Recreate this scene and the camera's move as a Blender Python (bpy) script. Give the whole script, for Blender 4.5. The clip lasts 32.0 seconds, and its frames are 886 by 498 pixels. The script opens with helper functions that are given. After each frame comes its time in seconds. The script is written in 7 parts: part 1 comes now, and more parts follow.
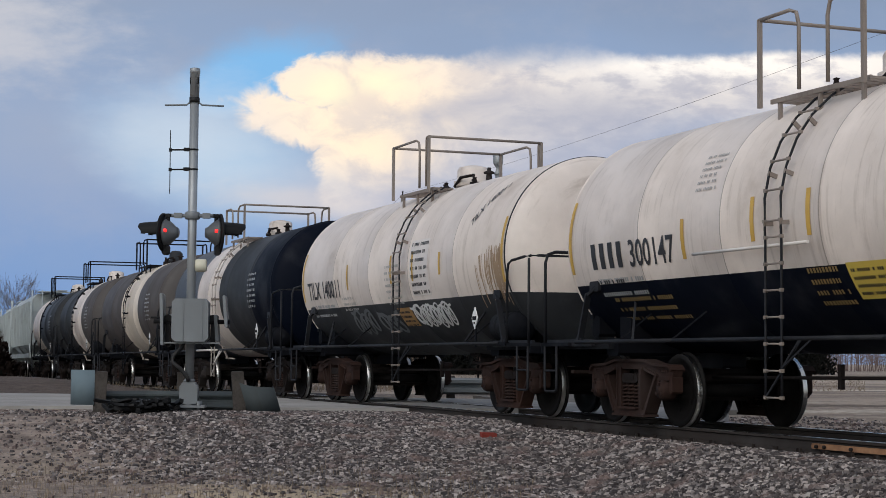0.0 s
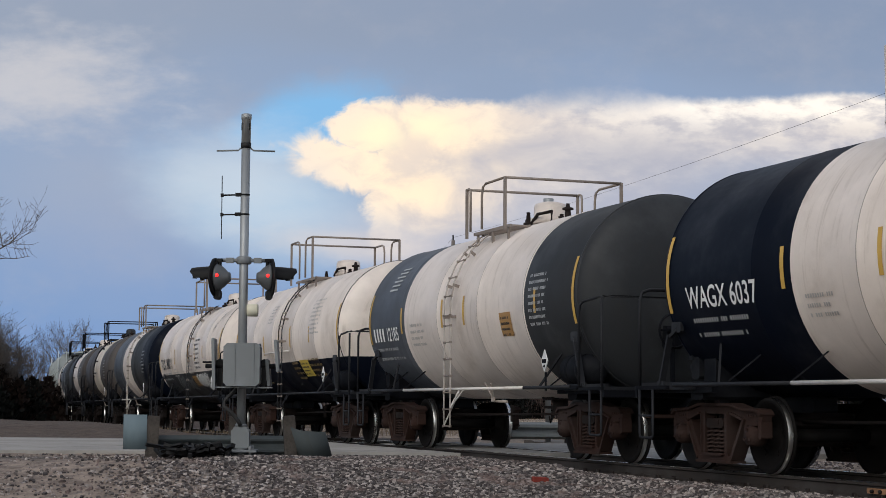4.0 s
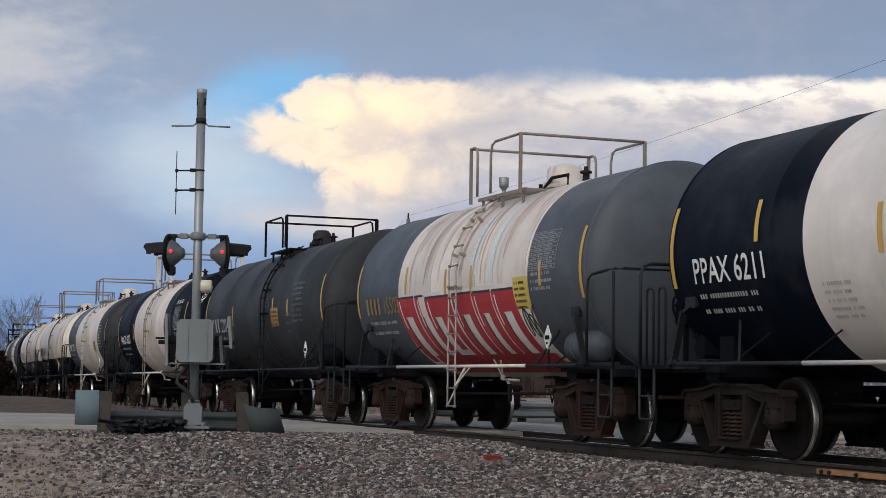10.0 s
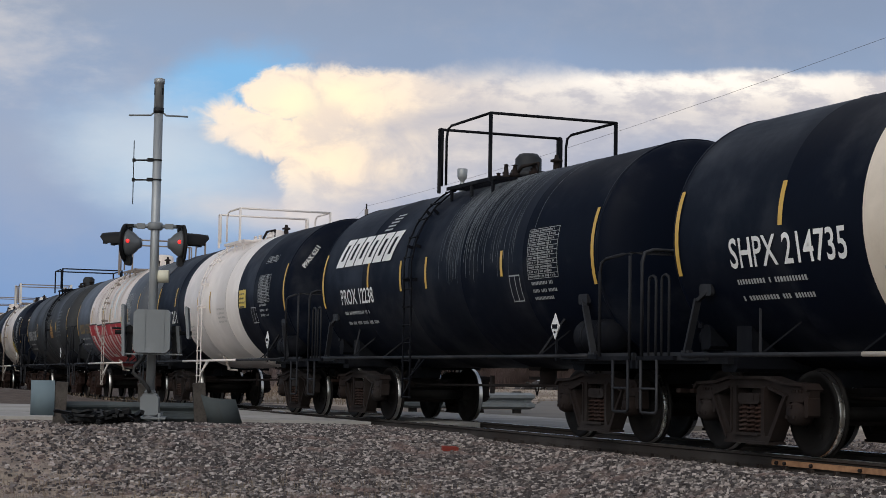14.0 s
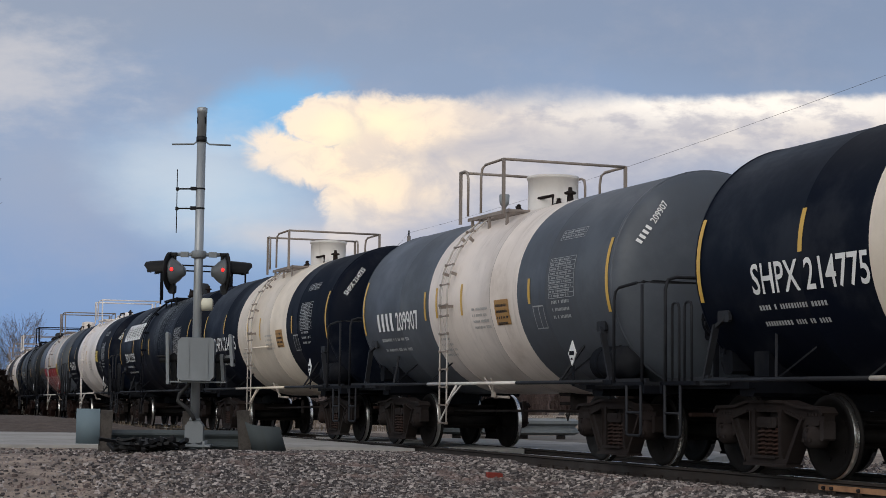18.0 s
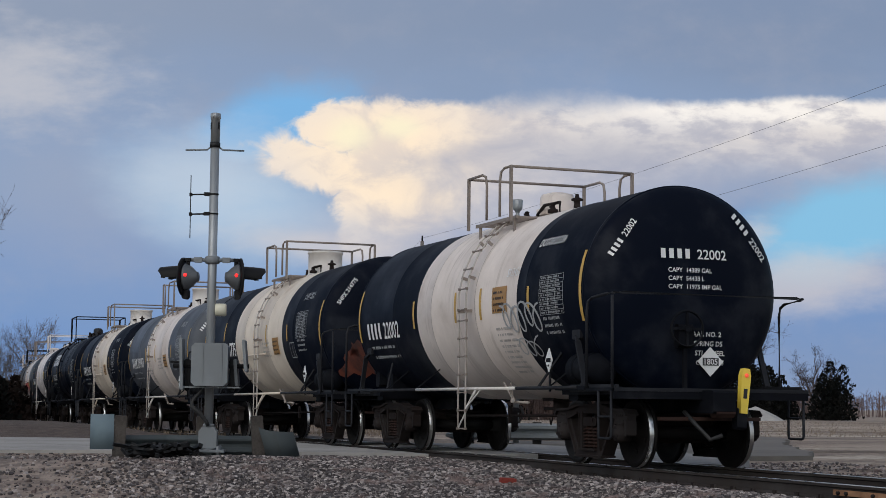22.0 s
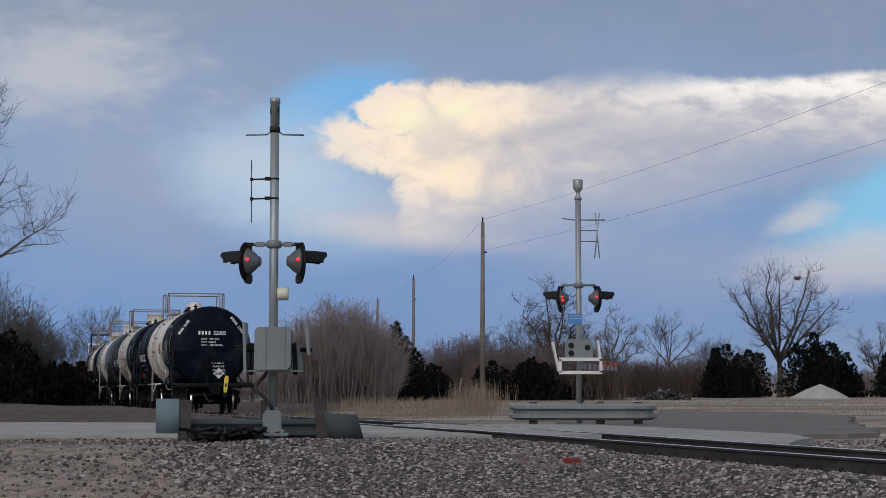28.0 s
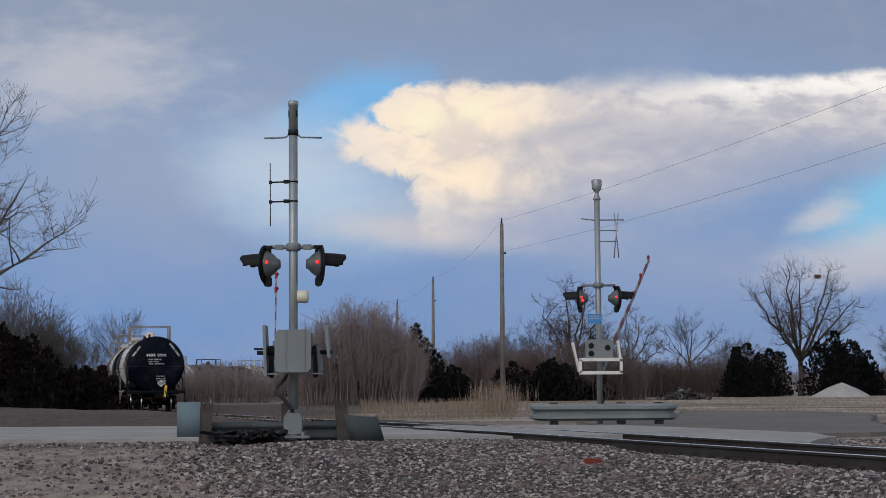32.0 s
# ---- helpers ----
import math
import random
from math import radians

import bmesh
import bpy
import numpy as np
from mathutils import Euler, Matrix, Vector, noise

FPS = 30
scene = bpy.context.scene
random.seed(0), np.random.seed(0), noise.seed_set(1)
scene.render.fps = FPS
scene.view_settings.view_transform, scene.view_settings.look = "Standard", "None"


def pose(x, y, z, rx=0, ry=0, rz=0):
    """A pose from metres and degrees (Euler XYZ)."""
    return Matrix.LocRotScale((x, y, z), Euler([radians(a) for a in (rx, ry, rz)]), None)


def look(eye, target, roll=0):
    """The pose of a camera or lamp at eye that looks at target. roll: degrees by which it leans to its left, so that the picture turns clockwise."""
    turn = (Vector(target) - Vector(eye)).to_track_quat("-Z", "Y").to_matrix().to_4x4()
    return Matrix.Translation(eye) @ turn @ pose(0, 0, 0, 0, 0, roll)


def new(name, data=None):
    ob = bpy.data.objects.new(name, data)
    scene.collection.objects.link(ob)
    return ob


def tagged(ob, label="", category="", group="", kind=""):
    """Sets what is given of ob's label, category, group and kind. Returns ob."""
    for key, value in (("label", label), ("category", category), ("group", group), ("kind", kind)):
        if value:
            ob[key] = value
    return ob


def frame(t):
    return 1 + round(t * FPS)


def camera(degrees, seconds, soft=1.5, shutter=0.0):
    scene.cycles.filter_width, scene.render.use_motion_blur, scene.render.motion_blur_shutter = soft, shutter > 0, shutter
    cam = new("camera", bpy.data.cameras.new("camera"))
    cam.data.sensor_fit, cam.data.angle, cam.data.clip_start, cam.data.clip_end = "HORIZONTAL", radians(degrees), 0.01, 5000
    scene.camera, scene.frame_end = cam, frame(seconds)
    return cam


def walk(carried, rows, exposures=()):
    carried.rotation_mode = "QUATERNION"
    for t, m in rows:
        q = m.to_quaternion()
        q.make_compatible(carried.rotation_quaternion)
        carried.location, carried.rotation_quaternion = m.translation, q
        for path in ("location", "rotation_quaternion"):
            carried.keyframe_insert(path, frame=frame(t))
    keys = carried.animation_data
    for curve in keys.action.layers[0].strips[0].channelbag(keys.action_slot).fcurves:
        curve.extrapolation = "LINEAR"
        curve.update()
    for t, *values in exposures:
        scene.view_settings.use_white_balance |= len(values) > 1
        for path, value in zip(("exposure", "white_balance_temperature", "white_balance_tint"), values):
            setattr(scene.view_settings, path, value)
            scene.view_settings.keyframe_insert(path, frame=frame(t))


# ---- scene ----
EYE = 0.853
cam = camera(29.28, 32.0, soft=0.8)
walk(cam, [
    (0.0, pose(0, 0, EYE, 93.763, -0.498, -2.765)),
    (0.5, pose(0, 0, EYE, 92.956, -0.351, 0.431)),
    (1.0, pose(0, 0, EYE, 93.014, -0.608, 0.420)),
    (1.5, pose(0, 0, EYE, 94.185, -0.425, 0.921)),
    (2.0, pose(0, 0, EYE, 95.705, -0.167, 0.323)),
    (2.5, pose(0, 0, EYE, 95.569, 0.202, -0.684)),
    (4.5, pose(0, 0, EYE, 95.215, -0.594, -1.171)),
    (5.0, pose(0, 0, EYE, 95.290, -0.342, -1.908)),
    (5.5, pose(0, 0, EYE, 95.531, -0.241, -2.493)),
    (6.0, pose(0, 0, EYE, 95.529, -0.189, -2.369)),
    (6.5, pose(0, 0, EYE, 95.511, -0.354, -2.513)),
    (7.0, pose(0, 0, EYE, 95.296, -0.759, -2.689)),
    (7.5, pose(0, 0, EYE, 95.044, -0.762, -2.988)),
    (8.0, pose(0, 0, EYE, 95.133, -0.938, -3.108)),
    (8.5, pose(0, 0, EYE, 94.914, -0.895, -2.733)),
    (9.0, pose(0, 0, EYE, 94.665, -0.924, -2.413)),
    (9.5, pose(0, 0, EYE, 94.582, -0.900, -2.441)),
    (10.0, pose(0, 0, EYE, 94.512, -0.864, -2.609)),
    (10.5, pose(0, 0, EYE, 94.553, -0.851, -2.873)),
    (11.0, pose(0, 0, EYE, 94.508, -0.954, -2.880)),
    (11.5, pose(0, 0, EYE, 94.571, -0.899, -2.877)),
    (12.0, pose(0, 0, EYE, 94.455, -1.130, -2.898)),
    (12.5, pose(0, 0, EYE, 94.330, -0.841, -3.061)),
    (13.0, pose(0, 0, EYE, 94.290, -0.775, -3.171)),
    (13.5, pose(0, 0, EYE, 94.180, -0.860, -3.439)),
    (14.0, pose(0, 0, EYE, 94.232, -0.976, -4.035)),
    (14.5, pose(0, 0, EYE, 94.275, -1.132, -4.127)),
    (16.5, pose(0, 0, EYE, 94.829, -0.888, -2.417)),
    (17.0, pose(0, 0, EYE, 94.939, -0.823, -2.453)),
    (17.5, pose(0, 0, EYE, 94.893, -0.748, -2.367)),
    (18.0, pose(0, 0, EYE, 95.095, -0.647, -2.567)),
    (18.5, pose(0, 0, EYE, 95.415, -0.681, -2.730)),
    (19.0, pose(0, 0, EYE, 95.555, -0.819, -2.728)),
    (19.5, pose(0, 0, EYE, 95.385, -0.822, -2.900)),
    (20.0, pose(0, 0, EYE, 95.204, -0.712, -2.938)),
    (20.5, pose(0, 0, EYE, 94.933, -0.570, -2.797)),
    (21.0, pose(0, 0, EYE, 94.882, -0.469, -2.566)),
    (21.5, pose(0, 0, EYE, 95.108, -0.459, -2.330)),
    (22.0, pose(0, 0, EYE, 95.266, -0.614, -2.111)),
    (22.5, pose(0, 0, EYE, 95.219, -0.435, -1.714)),
    (23.0, pose(0, 0, EYE, 94.921, -0.189, -1.381)),
    (23.5, pose(0, 0, EYE, 94.658, -0.021, -0.632)),
    (24.0, pose(0, 0, EYE, 94.515, 0.048, -0.216)),
    (24.5, pose(0, 0, EYE, 94.434, 0.208, -0.367)),
    (25.0, pose(0, 0, EYE, 94.554, 0.199, -0.313)),
    (25.5, pose(0, 0, EYE, 94.687, 0.157, -0.235)),
    (27.5, pose(0, 0, EYE, 94.468, 0.047, -0.067)),
    (28.0, pose(0, 0, EYE, 94.631, 0.000, 0.000)),
    (28.5, pose(0, 0, EYE, 94.754, 0.068, 0.054)),
    (29.0, pose(0, 0, EYE, 94.863, -0.021, 0.291)),
    (29.5, pose(0, 0, EYE, 94.815, 0.044, 0.335)),
    (30.0, pose(0, 0, EYE, 94.958, 0.125, 0.348)),
    (30.5, pose(0, 0, EYE, 94.700, 0.142, 0.652)),
    (31.0, pose(0, 0, EYE, 94.782, 0.278, 0.702)),
    (31.5, pose(0, 0, EYE, 94.688, 0.235, 0.753)),
    (32.0, pose(0, 0, EYE, 94.681, 0.448, 0.685)),
], exposures=[(0.0, 0.14, 6600, 10), (4.0, 0.14, 6800, 10), (14.0, 0.14, 6800, 10), (18.0, 0.11, 6750, 10), (21.0, 0.0, 6550, 10), (24.0, -0.04, 6450, 10), (32.0, -0.04, 6450, 10)])

# ---- light: overcast evening, bright cloud bank ahead ----
SUN_AZ, SUN_EL = radians(205), radians(34)
sun = new("sun", bpy.data.lights.new("sun", "SUN"))
sun.data.energy, sun.data.angle, sun.data.color = 1.1, radians(50), (1.0, 0.93, 0.86)
sun.matrix_world = look((math.sin(SUN_AZ) * 50, math.cos(SUN_AZ) * 50, math.tan(SUN_EL) * 50), (0, 0, 0))


class Nodes:
    """Short hand for node trees."""
    def __init__(self, tree):
        self.t = tree
        tree.nodes.clear()

    def add(self, kind, **sets):
        n = self.t.nodes.new(kind)
        for k, v in sets.items():
            if k == "op":
                n.operation = v
            elif k == "typ":
                n.type = v
        return n

    def put(self, sock, v):
        if v is None:
            return
        if isinstance(v, bpy.types.NodeSocket):
            self.t.links.new(v, sock)
        elif isinstance(v, (tuple, list)) and len(v) == 3 and sock.type == "RGBA":
            sock.default_value = (*v, 1)
        else:
            sock.default_value = v

    def math(self, op, a, b=0.0, c=None, clamp=False):
        n = self.add("ShaderNodeMath", op=op)
        n.use_clamp = clamp
        self.put(n.inputs[0], a), self.put(n.inputs[1], b)
        if c is not None:
            self.put(n.inputs[2], c)
        return n.outputs[0]

    def vec(self, x, y, z):
        n = self.add("ShaderNodeCombineXYZ")
        for s, v in zip(n.inputs, (x, y, z)):
            self.put(s, v)
        return n.outputs[0]

    def split(self, v):
        n = self.add("ShaderNodeSeparateXYZ")
        self.put(n.inputs[0], v)
        return n.outputs

    def noise(self, v, scale, detail=4.0, rough=0.55, distort=0.0):
        n = self.add("ShaderNodeTexNoise")
        self.put(n.inputs["Vector"], v)
        n.inputs["Scale"].default_value, n.inputs["Detail"].default_value = scale, detail
        n.inputs["Roughness"].default_value, n.inputs["Distortion"].default_value = rough, distort
        return n.outputs["Fac"]

    def ramp(self, f, a, b, lo=0.0, hi=1.0):
        n = self.add("ShaderNodeMapRange")
        n.interpolation_type = "SMOOTHSTEP"
        for s, v in zip(n.inputs, (f, a, b, lo, hi)):
            self.put(s, v)
        return n.outputs[0]

    def mix(self, f, a, b, blend="MIX"):
        n = self.add("ShaderNodeMix")
        n.data_type, n.blend_type = "RGBA", blend
        self.put(n.inputs[0], f), self.put(n.inputs[6], a), self.put(n.inputs[7], b)
        return n.outputs[2]

    def scale(self, v, x, y, z):
        n = self.add("ShaderNodeMapping")
        self.put(n.inputs[0], v)
        n.inputs["Scale"].default_value = (x, y, z)
        return n.outputs[0]


def make_world():
    w = bpy.data.worlds.new("evening_sky")
    scene.world = w
    w.use_nodes = True
    n = Nodes(w.node_tree)
    way = n.add("ShaderNodeTexCoord").outputs["Generated"]
    x, y, z = n.split(way)
    front = n.math("MAXIMUM", y, 0.05)
    u = n.math("DIVIDE", x, front)     # tangents right and up of straight ahead
    v = n.math("DIVIDE", z, front)
    uv = n.vec(u, v, 0.0)
    warp1 = n.noise(n.scale(uv, 1, 1.5, 1), 14, 8, 0.62)
    warp2 = n.noise(n.scale(uv, 1, 2.2, 1), 34, 7, 0.6)
    soft = n.noise(n.scale(uv, 1, 2.6, 1), 6, 4, 0.5)

    def blob(cu, cv, a, b, edge, amp, tilt=0.0, w=warp1):
        du, dv = n.math("SUBTRACT", u, cu), n.math("SUBTRACT", v, cv)
        dv = n.math("SUBTRACT", dv, n.math("MULTIPLY", du, tilt))
        r = n.math("SQRT", n.math("ADD", n.math("POWER", n.math("DIVIDE", du, a), 2.0), n.math("POWER", n.math("DIVIDE", dv, b), 2.0)))
        r = n.math("ADD", r, n.math("MULTIPLY", n.math("SUBTRACT", w, 0.5), amp))
        return n.ramp(r, 1.0 + edge, 1.0 - edge)

    sky = n.add("ShaderNodeTexSky")
    sky.sky_type, sky.sun_disc = "NISHITA", False
    sky.sun_elevation, sky.sun_rotation = SUN_EL, SUN_AZ
    clear = n.mix(1.0, sky.outputs[0], (0.062, 0.084, 0.096), "MULTIPLY")

    # grey cloud sheet: blue towards the horizon on the left, lilac grey above
    low = n.ramp(v, 0.0, 0.15)
    side = n.ramp(u, -0.28, 0.1)
    sheet = n.mix(n.math("ADD", low, n.math("MULTIPLY", n.math("SUBTRACT", soft, 0.5), 0.9), clamp=True), (0.165, 0.300, 0.585), (0.262, 0.362, 0.545))
    sheet = n.mix(n.math("MULTIPLY", side, n.ramp(v, 0.09, 0.0)), sheet, (0.225, 0.315, 0.50))
    top = n.ramp(n.math("ADD", v, n.math("MULTIPLY", n.math("SUBTRACT", soft, 0.5), 0.07)), 0.155, 0.235)
    sheet = n.mix(top, sheet, n.mix(n.ramp(u, -0.3, 0.25), (0.283, 0.345, 0.465), (0.225, 0.295, 0.435)))
    sheet = n.mix(n.math("MULTIPLY", n.ramp(warp1, 0.45, 0.75), 0.22), sheet, (0.42, 0.43, 0.50))
    lump = blob(-0.225, 0.190, 0.055, 0.024, 0.9, 2.2, 0.0, warp2)
    sheet = n.mix(n.math("MULTIPLY", lump, 0.75), sheet, (0.58, 0.58, 0.62))
    lump = blob(-0.17, 0.12, 0.07, 0.04, 0.9, 1.0)
    sheet = n.mix(n.math("MULTIPLY", lump, 0.35), sheet, (0.40, 0.42, 0.51))
    # clear gaps
    gap = n.math("MAXIMUM", blob(-0.066, 0.164, 0.048, 0.024, 0.45, 1.1, 0.25), blob(-0.088, 0.118, 0.058, 0.030, 0.75, 1.0, -0.2))
    colour = n.mix(n.math("MULTIPLY", gap, 0.9), sheet, n.mix(n.ramp(v, 0.165, 0.135), (0.20, 0.47, 0.80), (0.43, 0.58, 0.75)))
    gap = blob(0.275, 0.109, 0.062, 0.026, 0.5, 1.0, 0.25)
    colour = n.mix(n.math("MULTIPLY", gap, 0.9), colour, (0.25, 0.56, 0.80))
    # wisps under the bank
    wisp = n.math("MAXIMUM", blob(-0.03, 0.092, 0.05, 0.008, 0.9, 1.3, -0.1, warp2), blob(0.25, 0.075, 0.06, 0.016, 0.7, 1.2, 0.1, warp2))
    wisp = n.math("MAXIMUM", wisp, blob(0.215, 0.100, 0.016, 0.008, 0.8, 2.2, 0.3, warp2))
    colour = n.mix(n.math("MULTIPLY", wisp, 0.65), colour, (0.66, 0.62, 0.62))
    wisp = blob(0.14, 0.07, 0.07, 0.02, 0.9, 1.0)
    colour = n.mix(n.math("MULTIPLY", wisp, 0.28), colour, (0.41, 0.42, 0.51))
    wisp = n.math("MAXIMUM", blob(0.13, 0.118, 0.05, 0.016, 0.9, 1.8, 0.15, warp2), blob(0.02, 0.098, 0.07, 0.016, 0.9, 1.6, -0.05))
    colour = n.mix(n.math("MULTIPLY", wisp, 0.40), colour, (0.57, 0.53, 0.57))
    wisp = blob(-0.105, 0.135, 0.04, 0.026, 0.9, 1.6, 0.0, warp2)
    colour = n.mix(n.math("MULTIPLY", wisp, 0.45), colour, (0.60, 0.66, 0.74))
    # the sunlit bank: crisp crown, ragged left end, a foot that fades into lilac
    def line(slope, at):
        return n.math("ADD", n.math("MULTIPLY", u, slope), at)
    curl = n.math("MULTIPLY", n.math("SUBTRACT", warp1, 0.5), 0.034)
    curl2 = n.math("MULTIPLY", n.math("SUBTRACT", warp2, 0.5), 0.020)
    puff = n.noise(n.scale(uv, 1, 1.2, 1), 42, 9, 0.62, 0.4)
    fluff = n.noise(n.scale(uv, 1, 1.7, 1), 22, 8, 0.6, 0.6)
    lobes = n.math("MULTIPLY", n.math("SUBTRACT", puff, 0.5), 0.034)
    roof = n.math("SUBTRACT", n.math("ADD", line(0.022, 0.1818), n.math("ADD", n.math("MULTIPLY", curl, 0.5), n.math("MULTIPLY", lobes, n.ramp(u, 0.22, -0.02, 0.18, 0.55)))), v)
    foot = n.math("MAXIMUM", line(0.16, 0.1000), line(-0.72, 0.080))
    foot = n.math("ADD", n.math("SUBTRACT", v, foot), n.math("ADD", curl, curl2))
    side_in = n.math("ADD", line(1.0, 0.030), n.math("ADD", n.math("MULTIPLY", curl, 0.7), lobes))
    crown = n.math("MULTIPLY", n.ramp(u, 0.03, 0.10), n.ramp(u, 0.17, 0.11))
    crown = n.ramp(roof, n.math("ADD", -0.001, n.math("MULTIPLY", crown, -0.006)), n.math("ADD", 0.006, n.math("MULTIPLY", crown, 0.012)))
    bank = n.math("MULTIPLY", crown, n.math("MULTIPLY", n.ramp(foot, -0.022, 0.022), n.ramp(side_in, -0.002, 0.008)))
    bank = n.math("MAXIMUM", bank, blob(-0.029, 0.164, 0.022, 0.015, 0.16, 1.5, 0.1, puff))
    bank = n.math("MAXIMUM", bank, blob(-0.042, 0.141, 0.032, 0.015, 0.24, 1.6, -0.25, puff))
    warm = n.math("MAXIMUM", blob(0.0, 0.155, 0.05, 0.025, 0.9, 0.8), blob(0.0, 0.13, 0.045, 0.02, 0.9, 0.8, -0.3))
    glow = n.mix(n.math("MULTIPLY", warm, 0.9), n.mix(n.ramp(u, 0.02, 0.16), (0.85, 0.765, 0.69), (0.79, 0.74, 0.71)), (1.06, 0.865, 0.645))
    glow = n.mix(n.math("MULTIPLY", n.ramp(fluff, 0.56, 0.36), 0.50), glow, (0.63, 0.58, 0.585))
    glow = n.mix(n.math("MULTIPLY", n.ramp(puff, 0.48, 0.30), 0.35), glow, (0.58, 0.55, 0.575))
    core = n.math("MAXIMUM", blob(-0.02, 0.16, 0.011, 0.008, 0.9, 0.8, 0.0, warp2), blob(0.008, 0.165, 0.011, 0.006, 0.9, 0.8, 0.0, warp2))
    glow = n.mix(n.math("MULTIPLY", core, 0.9), glow, (1.0, 0.91, 0.66))
    rim = n.math("MULTIPLY", n.ramp(u, 0.07, 0.18), blob(0.2, 0.178, 0.13, 0.011, 0.8, 0.8, 0.04))
    glow = n.mix(n.math("MULTIPLY", rim, 0.85), glow, (1.03, 0.98, 0.92))
    shade = n.math("MULTIPLY", n.ramp(n.math("ADD", warp2, n.math("MULTIPLY", foot, -2.2)), 0.36, 0.58), n.ramp(u, 0.0, 0.12))
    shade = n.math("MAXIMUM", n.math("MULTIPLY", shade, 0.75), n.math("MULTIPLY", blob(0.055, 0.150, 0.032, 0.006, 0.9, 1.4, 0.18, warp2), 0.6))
    glow = n.mix(shade, glow, (0.47, 0.47, 0.54))
    shade = blob(0.12, 0.146, 0.08, 0.018, 0.9, 1.6, 0.1, fluff)
    glow = n.mix(n.math("MULTIPLY", shade, 0.72), glow, (0.42, 0.44, 0.53))
    shade = blob(0.17, 0.124, 0.11, 0.020, 0.9, 1.3, 0.2, fluff)
    glow = n.mix(n.math("MULTIPLY", shade, 0.85), glow, (0.37, 0.405, 0.525))
    colour = n.mix(bank, colour, glow)

    # all the rest of the sky: broken cloud with lit gaps, brighter behind and overhead
    fold = n.noise(n.scale(way, 1, 1, 2), 2.2, 6, 0.55)
    rest = n.mix(n.ramp(fold, 0.4, 0.62), clear, (0.72, 0.72, 0.74))
    rest = n.mix(1.0, rest, (1.0, 1.0, 1.0), "MULTIPLY")
    ahead = n.math("MULTIPLY", n.ramp(y, 0.55, 0.85), n.ramp(z, 0.5, 0.32))
    colour = n.mix(ahead, rest, colour)
    bg = n.add("ShaderNodeBackground")
    n.put(bg.inputs[0], colour)
    bg.inputs[1].default_value = 1.0
    n.t.links.new(bg.outputs[0], n.add("ShaderNodeOutputWorld").inputs[0])


make_world()

# ---- materials ----
def material(name, build):
    m = bpy.data.materials.new(name)
    m.use_nodes = True
    n = Nodes(m.node_tree)
    b = n.add("ShaderNodeBsdfPrincipled")
    n.t.links.new(b.outputs[0], n.add("ShaderNodeOutputMaterial").inputs[0])
    build(n, b)
    return m


def bump(n, b, height, strength, dist=0.02):
    k = n.add("ShaderNodeBump")
    n.put(k.inputs["Height"], height)
    k.inputs["Strength"].default_value, k.inputs["Distance"].default_value = strength, dist
    n.put(b.inputs["Normal"], k.outputs[0])


def paint(name, rgb, rough=0.45, dirt=0.35, soil=(0.10, 0.075, 0.055), streak=0.5, metal=0.0, gloss=0.5):
    """Painted steel with grime in patches and run-down streaks."""
    def build(n, b):
        p = n.add("ShaderNodeTexCoord").outputs["Object"]
        rnd = n.add("ShaderNodeObjectInfo").outputs["Random"]
        off = n.add("ShaderNodeVectorMath", op="ADD")
        n.put(off.inputs[0], p), n.put(off.inputs[1], n.vec(n.math("MULTIPLY", rnd, 37.0), rnd, rnd))
        p = off.outputs[0]
        run = n.noise(n.scale(p, 5.5, 0.35, 0.35), 1.6, 6, 0.65)
        patch = n.noise(p, 0.9, 6, 0.6)
        grain = n.noise(p, 38, 3, 0.6)
        f = n.math("MULTIPLY", n.ramp(run, 0.5, 0.72), streak)
        f = n.math("MAXIMUM", f, n.math("MULTIPLY", n.ramp(patch, 0.5, 0.78), 0.8))
        f = n.math("MULTIPLY", n.math("ADD", f, n.math("MULTIPLY", n.math("SUBTRACT", grain, 0.5), 0.25)), dirt, clamp=True)
        c = n.mix(f, rgb, soil)
        fade = tuple(min(1, 1.12 * k + 0.012) for k in rgb)
        c = n.mix(n.ramp(patch, 0.52, 0.32), c, fade)
        n.put(b.inputs["Base Color"], c)
        n.put(b.inputs["Roughness"], n.math("ADD", rough, n.math("MULTIPLY", n.math("SUBTRACT", patch, 0.5), 0.35)))
        b.inputs["Metallic"].default_value = metal
        b.inputs["Specular IOR Level"].default_value = gloss
        bump(n, b, n.math("ADD", n.math("MULTIPLY", n.noise(p, 3.0, 2), 0.8), n.math("MULTIPLY", grain, 0.1)), 0.12, 0.03)
    return material(name, build)


def rough_stuff(name, a, b2, scale, rough=0.9, height=0.5, dist=0.03, third=None):
    def build(n, b):
        p = n.add("ShaderNodeTexCoord").outputs["Object"]
        big, small = n.noise(p, scale * 0.12, 5, 0.6), n.noise(p, scale, 5, 0.65)
        c = n.mix(n.ramp(n.math("ADD", n.math("MULTIPLY", big, 0.6), n.math("MULTIPLY", small, 0.4)), 0.36, 0.64), a, b2)
        if third:
            c = n.mix(n.ramp(n.noise(p, scale * 0.4, 4), 0.6, 0.72), c, third)
        r = n.add("ShaderNodeNewGeometry").outputs["Random Per Island"]
        c = n.mix(n.math("MULTIPLY", r, 0.5), c, tuple(k * 0.5 for k in a))
        n.put(b.inputs["Base Color"], c)
        b.inputs["Roughness"].default_value = rough
        b.inputs["Specular IOR Level"].default_value = 0.15
        bump(n, b, small, height, dist)
    return material(name, build)


